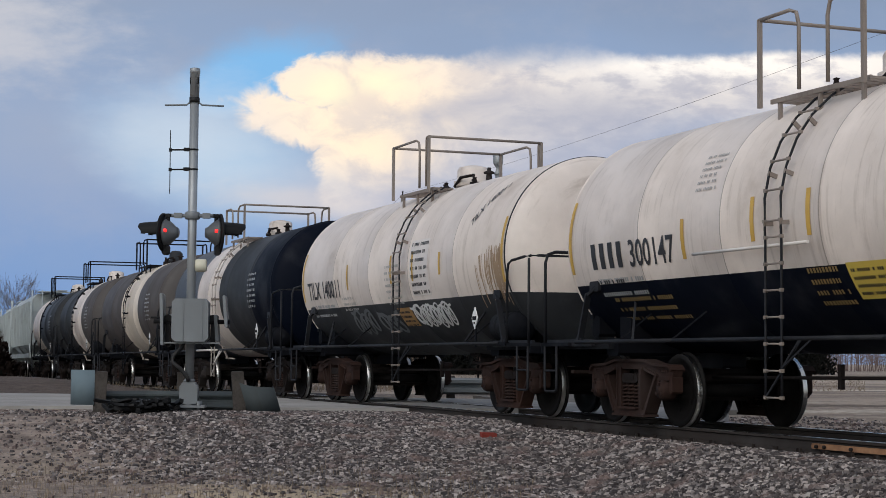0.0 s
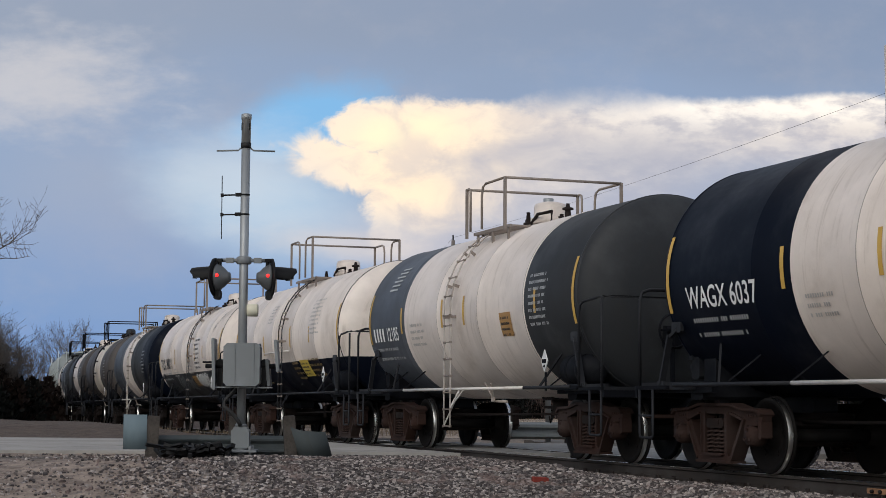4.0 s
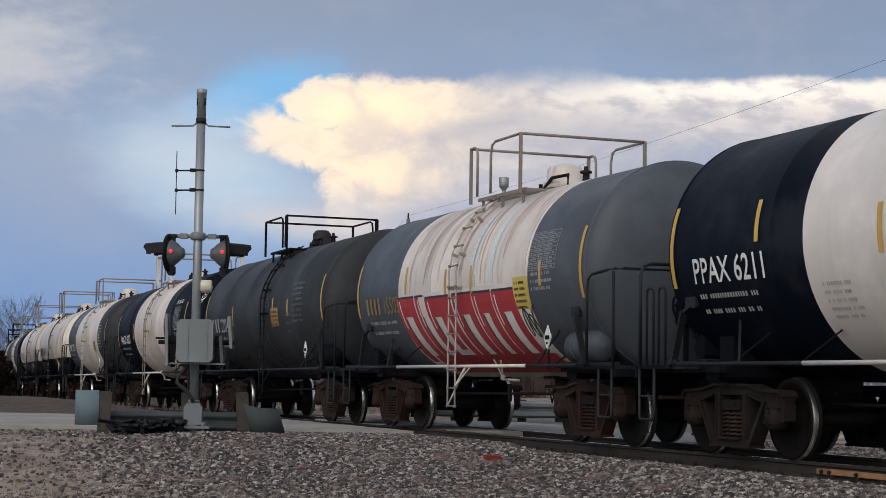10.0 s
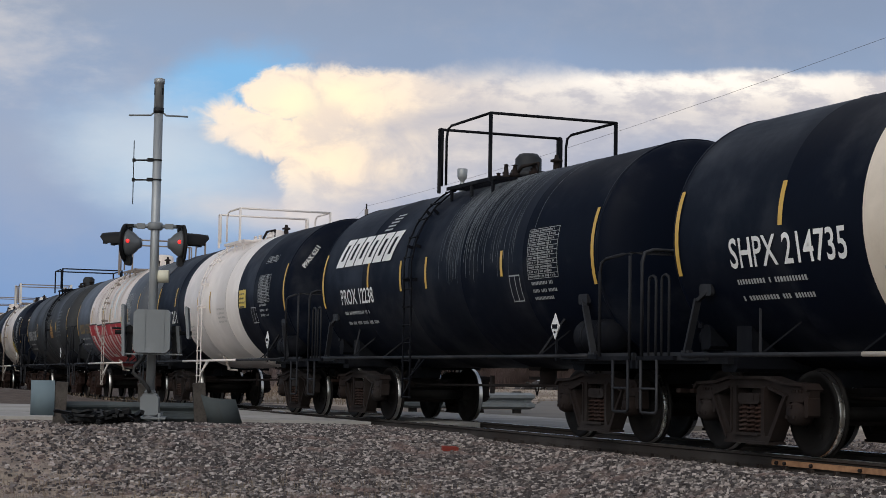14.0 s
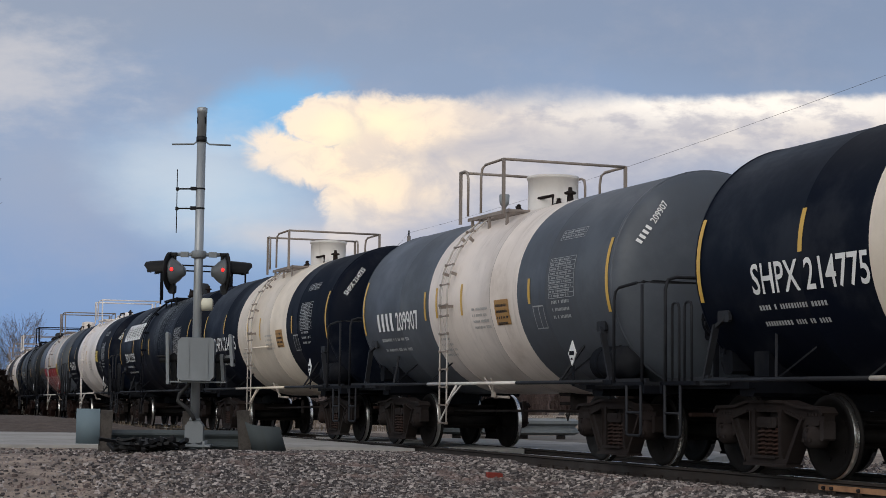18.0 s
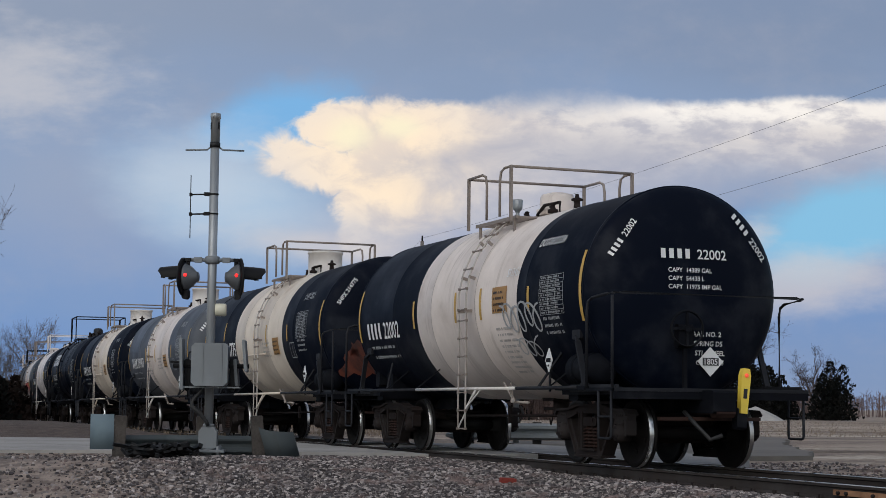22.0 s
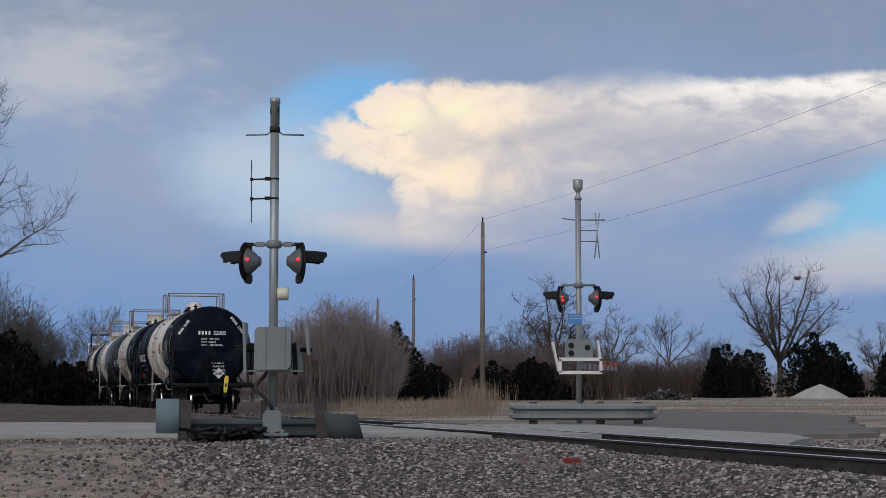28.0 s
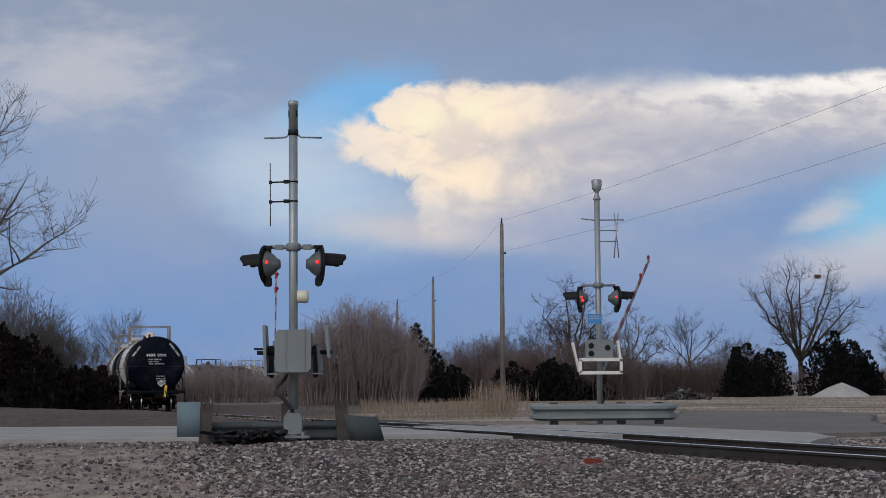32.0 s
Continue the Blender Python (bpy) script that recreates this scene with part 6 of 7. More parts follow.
def x_procor(car, hl, mid):
    mb = MB()
    # owner's big name as plain slanted bars
    x = hl - 0.75
    for k in range(6):
        mb2 = MB()
        for q in ((x - 0.15, x, 0.28, 0.84, -0.24), (x - 0.43, x - 0.28, 0.28, 0.84, -0.24), (x - 0.30, x - 0.14, 0.28, 0.40, -0.051), (x - 0.489, x - 0.329, 0.72, 0.84, -0.051)):
            patch(mb2, *q[:4], 0.012, 0, RAD, q[4])
        part("name_block", mb2, INKW, car, "large white slanted name block")
        x -= 0.49
    mb = MB()
    for k in range(5):
        patch(mb, hl - 3.1 - .03 * k, hl - 2.72 - .03 * k, 0.90 + k * 0.085, 0.94 + k * 0.085, 0.012)
    part("owner_mark", mb, INKG, car)
    panel(car, -hl + 2.1, 0.55, 0.95, 1.15, rows=11, seed=7)
    mb = MB()
    x, p = -hl + 2.75, -0.62
    for q in ((x - .36, x, p, p + .018), (x - .36, x, p + .38, p + .40), (x - .018, x, p, p + .40), (x - .36, x - .342, p, p + .40), (x - .20, x - .18, p, p + .40)):
        patch(mb, *q, 0.01)
    part("consolidated_stencil", mb, INKP, car)
    # pale spill runs below the dome
    mb = MB()
    rng = random.Random(12)
    for k in range(190):
        x = -0.2 - abs(rng.gauss(0, 1.1)) - 0.5 * rng.random()
        t = 2.25 - rng.random() * 0.3
        patch(mb, x - rng.uniform(.004, .013), x, t - rng.uniform(0.3, 2.3), t, 0.007, 0, RAD, rng.uniform(-.03, .03))
    tagged(part("spill_run", mb, SPILL, car), "pale dried spill runs down the shell", kind="stuff")


def x_red(car, hl, mid):
    panel(car, -hl + 1.9, 0.75, 0.95, 0.95, rows=9, seed=21)
    yellow_notice(car, mid[1] + 0.55, -0.05)
    a, b = mid
    span = a - b - 0.15
    part("sprayed_ground", patch(MB(), b + 0.1, a - 0.06, -1.75, -0.12, 0.006, 0), BRIGHT, car, "white sprayed outline behind the red lettering")
    # plain block shapes, wide and narrow, with open counters
    rng = random.Random(15)
    x = a - 0.16
    widths = (0.82, 0.42, 1.10, 0.78, 0.72, 0.80)
    for k, w in enumerate(widths):
        w *= span / 4.95
        lean, gap = rng.uniform(0.14, 0.26), 0.06
        top, low = -0.18 - rng.uniform(0, 0.05), -1.42 - rng.uniform(0, 0.16)
        mb = MB()
        leg = min(0.26, w * 0.40)
        patch(mb, x - leg, x, low, top, 0.011, 0, RAD, lean)
        if w > 0.5:
            patch(mb, x - w + gap, x - w + gap + leg, low + rng.uniform(0, 0.2), top, 0.011, 0, RAD, lean)
            patch(mb, x - w + gap + 0.85 * lean, x + 0.85 * lean, top - 0.34, top + 0.01, 0.0112, 0, RAD, 0.06)
        if w > 0.95:
            patch(mb, x - w * 0.62, x - w * 0.62 + leg, low + 0.35, top, 0.0114, 0, RAD, lean * 0.7)
        part("graffiti_letter", mb, REDG, car, "big red sprayed block shape")
        mb = MB()
        patch(mb, x - leg - 0.035, x - leg, low + 0.05, top - 0.36, 0.014, 0, RAD, lean * 0.7)
        patch(mb, x - w + gap + 0.9 * lean, x + 0.9 * lean, top + 0.0, top + 0.035, 0.015, 0, RAD, 0.0)
        patch(mb, x - 0.02, x + 0.02, top - 0.55, top - 0.05, 0.015, 1, RAD, lean * 0.4)
        part("graffiti_outline", mb, [INKB, INKW], car, "black and white outline strokes")
        x -= w
    part("red_drip_field", patch(MB(), b + 0.15, a - 0.55, -1.95, -1.36, 0.0105, 0), REDG, car, "red sprayed field under the lettering")
    part("scrawl", scrawl(MB(), b + 0.42, -0.80, 0.45, 0.5, 3, 0.022, 22), INKB, car, "small black sprayed tag")
    runs = paint("pale_blue_run", (0.60, 0.66, 0.69), 0.5, 0.3, (0.5, 0.4, 0.35))
    for x, w2 in ((-0.75, 0.16), (-1.0, 0.07), (-1.55, 0.2), (-1.9, 0.05), (0.7, 0.05), (1.2, 0.03)):
        part("paint_run", patch(MB(), x - w2, x, rng.uniform(-0.1, 0.3), 1.9, 0.007, 0), runs, car, "pale run down the white band")
    mb = MB()
    for k in range(60):
        x = rng.uniform(b + 0.2, a - 0.2)
        t = 2.2 - rng.random() * 0.5
        patch(mb, x - rng.uniform(.008, .035), x, t - rng.uniform(0.4, 2.0), t, 0.0065, 0, RAD, rng.uniform(-.03, .03))
    tagged(part("rust_run", mb, paint("rosy_rust_run", (0.50, 0.36, 0.31), 0.6, 0.5, (0.62, 0.54, 0.49)), car), "rosy rust runs down the white band", kind="stuff")


def x_wag(car, hl, mid):
    words(car, "PHOSPHORIC ACID", -hl + 1.8, 0.58, 0.18, INKW, 0.6)
    panel(car, -hl + 1.75, 0.62, 0.85, 0.95, rows=9, seed=31)
    panel(car, -hl + 2.55, -0.12, 0.5, 0.6, rows=5, seed=33)
    yellow_notice(car, mid[1] + 0.1, -0.35, None, 0.6, 0.5)
    head_mark(car, "6037", hl, False, "WAGX")
    panel(car, mid[0] - 0.2, -0.35, 0.7, 0.35, INKT, 3, None, 35)


def x_48(car, hl, mid):
    yellow_notice(car, -1.25, 0.0, OCHRE, 0.6, 0.42)
    panel(car, -hl + 2.4, 0.55, 0.95, 0.95, SPILL, 8, None, 41)
    panel(car, -0.4, 0.28, 0.9, 0.25, SPILL, 3, None, 43)
    panel(car, 2.6, 0.1, 0.6, 0.3, SPILL, 3, None, 44)
    panel(car, -hl + 2.9, -0.1, 0.5, 0.55, SPILL, 3, None, 45)
    mb = MB()
    for x in (-0.2, -0.55):
        mb.lathe([(RAD, x - 0.09), (RAD + 0.035, x - 0.05), (RAD + 0.035, x + 0.05), (RAD, x + 0.09)], "x", 72, at=(0, 0, MIDZ))
    part("stiffening_ring", mb, CHAR, car, "raised stiffening rings")


def x_utlx(car, hl, mid):
    mb = MB()
    fine_print(mb, hl - 0.55, -0.58, 1.1, 1, 0.12, 51, 0.012, 0, 0.8)
    part("slogan_bars", mb, INKB, car)
    panel(car, -hl + 2.6, 0.85, 1.0, 0.9, INKT, 9, None, 52)
    panel(car, 1.75, 0.95, 0.6, 0.55, INKT, 6, None, 53)
    yellow_notice(car, -1.35, -0.62, None, 0.8, 0.45)
    mb = fine_print(MB(), hl - 1.0, -0.85, 1.9, 3, 0.16, 55)
    fine_print(mb, -0.6, -0.65, 0.65, 4, 0.14, 56)
    fine_print(mb, -2.2, -0.6, 1.1, 4, 0.14, 57)
    tagged(part("ochre_lettering", mb, INKY, car), "rows of ochre lettering", kind="stuff")
    part("grab_bar", MB().pipe([skin(1.6, -0.22, 0.09), skin(-0.9, -0.22, 0.09)], 0.02), RAILWHITE, car)


def x_tilx(car, hl, mid):
    panel(car, 0.2, 0.1, 0.9, 0.8, INKT, 7, None, 61)
    panel(car, -1.2, 0.45, 0.9, 1.0, INKB, 7, BRIGHT, 62)
    panel(car, 2.9, -0.4, 0.9, 0.35, INKT, 3, None, 63)
    yellow_notice(car, -0.1, -0.75, OCHRE, 0.7, 0.4)
    mb = MB()
    rng = random.Random(66)
    scrawl(mb, -0.85, -0.95, 1.9, 0.42, 7, 0.034, 66)
    scrawl(mb, -0.95, -0.92, 1.7, 0.36, 9, 0.022, 67, 0.016)
    scrawl(mb, 2.7, -1.02, 1.3, 0.46, 4, 0.05, 68, 0.011, 1)
    scrawl(mb, 1.2, -1.05, 1.2, 0.42, 3, 0.055, 69, 0.011, 1)
    part("scrawl", mb, [INKW, SPILL], car, "white sprayed scrawl on the lower shell")
    mb = MB()
    word_on_shell(mb, "TILX 140011", -hl + 1.55, 0.50, 0.19, 0.7, 0.012, 0, 0.75)
    part("shoulder_number", mb, INKB, car)
    mb = MB()
    for k in range(80):
        x = -hl + 0.1 + abs(rng.gauss(0, 0.45))
        t = 0.15 - rng.random() * 0.35
        patch(mb, x - rng.uniform(.008, .035), x, t - rng.uniform(0.2, 0.75), t, 0.0065, 0, RAD, rng.uniform(-.02, .02))
    tagged(part("rust_stain", mb, paint("rust_stain", (0.36, 0.25, 0.16), 0.7, 0.8, (0.14, 0.08, 0.05), 0.9), car), "brown rust runs near the rear head", kind="stuff")


def x_u12(car, hl, mid):
    panel(car, -hl + 1.9, 0.45, 0.85, 0.9, INKG, 8, None, 71)
    yellow_notice(car, mid[1] + 1.1, -0.15, OCHRE, 0.5, 0.4)
    panel(car, mid[0] - 0.3, -0.1, 0.9, 0.5, INKT, 4, None, 73)
    mb = MB()
    for k in range(6):
        patch(mb, hl - 1.55 - .02 * k, hl - 1.05 - .02 * k, 0.6 + k * 0.1, 0.64 + k * 0.1, 0.012)
    part("owner_mark", mb, INKG, car)


def x_plain(seed):
    def go(car, hl, mid):
        panel(car, -hl + 2.2, 0.45, 0.85, 0.9, INKG, 7, None, seed)
    return go


TANKS = (
    dict(name_label="black tank car with a white middle band, last of the train", uc=-134.25, length=10.45, spacing=8.9, bands=(1.79, -2.80), mats=(BLACK, WHITE, BLACK), rail=RAILWHITE, number="22002", truck=SOOT, extras=x_last, lad=-0.73, cage=-0.55, seed=1),
    dict(name_label="black tank car with a cream middle band and white dome cover", uc=-120.67, length=11.4, spacing=9.75, bands=(2.12, -2.48), mats=(BLACK, CREAM, BLACK), rail=CREAM, number="214775", truck=SOOT, bonnet=4, extras=x_boom(x_small("214775", "SHPX")), lad=-0.45, cage=-0.20, seed=2, posts=True, front_strip=(3.4, 0.0), code="SHPX", size=0.50, num_x=4.45),
    dict(name_label="grey tank car with a white middle band and tall dome cover", uc=-107.32, length=10.6, spacing=9.0, bands=(1.70, -2.14), mats=(GREY, WHITE, GREY), rail=RAILWHITE, number="209907", truck=SOOT, bonnet=4, extras=x_small("209907"), lad=0.71, cage=0.40, seed=3, size=0.47, num_x=4.45),
    dict(name_label="black tank car with a cream middle band and dome cover", uc=-94.03, length=11.3, spacing=9.5, bands=(1.94, -2.52), mats=(BLACK, CREAM, BLACK), rail=CREAM, number="214735", truck=SOOT, bonnet=4, extras=x_boom(x_small("214735", "SHPX")), lad=0.33, cage=-0.10, seed=4, posts=True, front_strip=(3.4, 0.0), code="SHPX", size=0.48, num_x=4.45),
    dict(name_label="all-black tank car with a large white block name", uc=-80.70, length=11.3, spacing=9.55, bands=None, mats=(BLACK,), rail=FRAME, number="12238", truck=SOOT, bonnet=1, extras=x_procor, lad=0.89, cage=-0.15, seed=5, posts=True, front_strip=(3.1, -0.15), code="PROX", size=0.39, num_x=4.6, heavy=True, ctop=5.0),
    dict(name_label="black tank car with a clean white middle band", uc=-66.80, length=11.7, spacing=10.3, bands=(2.84, -2.22), mats=(BLACK, BRIGHT, BLACK), rail=BRIGHT, number="6211", truck=SOOT, bonnet=5, extras=x_small("6211", "PPAX"), lad=0.82, cage=0.30, seed=6, posts=True, front_strip=(3.8, 0.0), code="PPAX", ctop=4.74),
    dict(name_label="grey and white tank car with big red graffiti", uc=-53.40, length=10.1, spacing=8.5, bands=(2.67, -3.11), mats=(GREY, WHITE, GREY), rail=RAILWHITE, number="15503", ink=INKY, truck=RUST, bonnet=0, extras=x_red, lad=-0.28, cage=-0.75, seed=7, front_strip=(2.3, -0.10), heavy=True, ctop=4.87),
    dict(name_label="dark grey tank car with yellow strips", uc=-40.70, length=10.7, spacing=9.0, bands=None, mats=(CHAR,), rail=FRAME, number="22048", ink=INKP, truck=RUST, bonnet=1, extras=x_48, lad=-0.85, cage=0.05, seed=8, size=0.50, num_x=4.75, ctop=4.76),
    dict(name_label="black tank car with a white middle band and box-post railing", uc=-27.10, length=11.3, spacing=10.4, bands=(2.50, -2.46), mats=(BLACK, WHITE, BLACK), rail=RAILWHITE, number="6037", truck=RUST, bonnet=5, extras=x_wag, lad=0.08, cage=0.00, seed=9, code="WAGX", size=0.40, heavy="box"),
    dict(name_label="slate grey and white tank car", uc=-13.25, length=10.5, spacing=9.3, bands=(2.95, -3.20), mats=(GREY, WHITE, CHAR), rail=RAILWHITE, number="12185", truck=RUST, bonnet=0, extras=x_u12, lad=0.17, cage=-0.30, seed=10, size=0.38, num_x=4.95),
    dict(name_label="white tank car with a black lower half", uc=-0.45, length=10.4, spacing=8.5, bands=None, mats=(WHITE, BLACK), rail=FRAME, number="300147", ink=INKB, truck=RUST, bonnet=0, extras=x_utlx, split=MIDZ - 0.62, lad=-0.28, cage=-0.20, lad_mat=ENDGREY, seed=11, front_strip=(1.95, -0.40), size=0.50, num_x=4.5, heavy=True, ctop=4.98),
    dict(name_label="white tank car with a grimy black lower half", uc=12.50, length=10.9, spacing=9.2, bands=None, mats=(WHITE, CHAR), rail=FRAME, number="140011", ink=INKB, truck=RUST, bonnet=0, extras=x_tilx, split=MIDZ - 0.62, lad=-0.77, cage=0.00, lad_mat=ENDGREY, seed=12, code="TILX", size=0.50, num_x=5.05, ctop=4.92),
    dict(name_label="grey, white and black tank car", uc=25.7, length=10.4, spacing=8.8, bands=(2.3, -0.2), tail_band=-3.3, mats=(GREY, WHITE, CHAR, BLACK), rail=RAILWHITE, number="8214", truck=SOOT, extras=x_plain(81), seed=13, stripes=False, owner=4),
    dict(name_label="sooty brown tank car with a cream band", uc=38.7, length=10.6, spacing=9.0, bands=(1.2, -1.9), mats=(BROWN, CREAM, BROWN), rail=FRAME, truck=SOOT, bonnet=1, extras=x_plain(82), seed=14, stripes=False),
    dict(name_label="dark tank car with a pale band", uc=51.4, length=9.9, spacing=8.4, bands=(1.2, -1.9), mats=(CHAR, WHITE, BROWN), rail=FRAME, truck=SOOT, extras=x_plain(83), seed=15, stripes=False),
    dict(name_label="pale-fronted tank car with a dark rear", uc=63.6, length=9.6, spacing=8.2, bands=(1.6, -0.6), mats=(WHITE, GREY, CHAR), rail=FRAME, truck=SOOT, extras=x_plain(84), seed=16, stripes=False),
)
for spec in TANKS:
    if spec["seed"] == 13:
        spec["number"] = ""
    tank_car(**spec)


def hopper_car(uc):
    """A ribbed covered hopper."""
    car = thing("hopper_car", "pale green-grey ribbed covered hopper car", "hopper car", (0, 0, 0), 0, "hopper cars of the train")
    hl, w = 7.6, 1.52
    prof = [(-w + 0.35, 4.35), (-w, 3.95), (-w, 1.75), (w, 1.75), (w, 3.95), (w - 0.35, 4.35)]
    mb = MB()
    for x in (-hl + 0.9, hl - 0.9):
        mb.v += [(x, y, z) for y, z in prof]
    mb.face(tuple(range(6))), mb.face(tuple(range(11, 5, -1)))
    for i in range(6):
        mb.face((i, i + 6, (i + 1) % 6 + 6, (i + 1) % 6))
    part("hopper_body", mb, HOPPER, car)
    for k in range(11):
        x = -hl + 1.1 + k * (2 * hl - 2.2) / 10
        for yy in (-1, 1):
            part("side_rib", cached("rib", lambda: MB().box((0, 0, 2.85), (0.12, 0.12, 2.2)).mesh("side_rib", HOPPER)), None, car, "", pose(x, (w + 0.05) * yy, 0))
    for k in range(3):
        x = -4.0 + k * 4.0
        mb = MB()
        mb.v = [(x + a, y, z) for a, y, z in ((-1.7, -w, 1.75), (1.7, -w, 1.75), (1.7, w, 1.75), (-1.7, w, 1.75), (-.4, -.5, .55), (.4, -.5, .55), (.4, .5, .55), (-.4, .5, .55))]
        for f in ((0, 1, 2, 3), (4, 7, 6, 5), (0, 4, 5, 1), (1, 5, 6, 2), (2, 6, 7, 3), (3, 7, 4, 0)):
            mb.face(f)
        part("hopper_bay", mb, HOPPER, car)
    part("roof_walk", MB().box((0, 0, 4.5), (2 * hl - 0.6, 0.5, 0.05)).box((0, 0.7, 4.42), (2 * hl - 2, 0.3, 0.12)), GALV, car)
    part("side_sill", MB().box((0, w, 1.2), (2 * hl, 0.12, 0.22)).box((0, -w, 1.2), (2 * hl, 0.12, 0.22)).box((0, 0, 0.95), (2 * hl + 0.6, 0.4, 0.3)), HOPPER, car)
    for sg in (-1, 1):
        ex = sg * (hl - 0.05)
        part("end_ladder", MB().pipe([(ex, w, 1.0), (ex, w, 4.5)], 0.03).pipe([(ex, w - 0.5, 1.0), (ex, w - 0.5, 4.5)], 0.03).pipe([(ex, -w, 1.0), (ex, -w, 4.5)], 0.03).box((ex - sg * 0.45, 0, 4.42), (0.95, 2.4, 0.05)).box((ex, 0, 1.2), (0.2, 3.0, 0.12)), HOPPER, car)
        for yy in (-1, 1):
            part("end_post", MB().bar((sg * (hl - 0.9), w * yy, 1.75), (ex, w * yy, 1.25), 0.1, 0.1).bar((sg * (hl - 0.9), w * yy, 3.9), (ex, w * yy, 1.3), 0.08, 0.08), HOPPER, car)
        add_truck(car, sg * (hl - 1.9), SOOT)
    CARS.append((car, uc, 11.4))
    return car


for k in range(4):
    hopper_car(77.6 + 16.4 * k)

# ---- trees, thickets, reeds ----
def grow(mb, p, d, length, r, depth, rng, spread, sides=4, lift=0.12, kids=(2, 4)):
    """A limb and what grows from it."""
    p, d = Vector(p), Vector(d).normalized()
    n = 3
    pts, rad = [p.copy()], [r]
    for i in range(n):
        d = (d + Vector((rng.gauss(0, .13), rng.gauss(0, .13), rng.gauss(0, .08) + lift * 0.35))).normalized()
        p = p + d * (length / n)
        pts.append(p.copy())
        rad.append(max(0.007, r * (1 - 0.42 * (i + 1) / n)))
    mb.pipe(pts, rad, max(3, sides), caps=False)
    if depth == 0:
        return
    for k in range(rng.randint(*kids)):
        t = rng.uniform(0.35, 1.0)
        i = min(n - 1, int(t * n))
        q = pts[i].lerp(pts[i + 1], t * n - i)
        side = Vector((rng.gauss(0, 1), rng.gauss(0, 1), rng.gauss(0.15, .5))).normalized()
        grow(mb, q, d * (1 - spread) + side * spread, length * rng.uniform(.55, .8), rad[i] * rng.uniform(.5, .68), depth - 1, rng, spread, sides - 1, lift, kids)
    grow(mb, pts[-1], d + Vector((rng.gauss(0, .2), rng.gauss(0, .2), .1)), length * .72, rad[-1] * .85, depth - 1, rng, spread, sides - 1, lift, kids)


def bare_tree(x, y, h, seed, spread=0.55, mat=None, label="bare deciduous tree with a wide fine crown", forks=4, depth=5, fork_at=0.25, girth=0.016):
    rng = random.Random(seed)
    t = thing("tree", label, "tree", (x, y, float(lie(x, y)) - 0.05), 0)
    mb = MB()
    bole = h * fork_at
    r = h * girth
    mb.pipe([(0, 0, 0), (rng.gauss(0, .05), 0, bole * .5), (rng.gauss(0, .1), rng.gauss(0, .1), bole)], [r * 1.35, r, r * .85], 8, caps=False)
    base = Vector(mb.v[-1])
    part("trunk", mb, mat or BARK, t)
    crown = MB()
    for k in range(forks):
        a = 2 * math.pi * (k + rng.random() * .6) / forks
        tilt = rng.uniform(.35, 1.0)
        grow(crown, (0, 0, bole * rng.uniform(.8, 1.0)), (math.cos(a) * tilt, math.sin(a) * tilt, 1), h * .27, r * .62, depth, rng, spread)
    grow(crown, (0, 0, bole * .95), (0, 0, 1), h * .27, r * .7, depth, rng, spread * .8)
    part("crown", crown.mesh("crown", mat or BARK, fix=False), None, t)
    return t


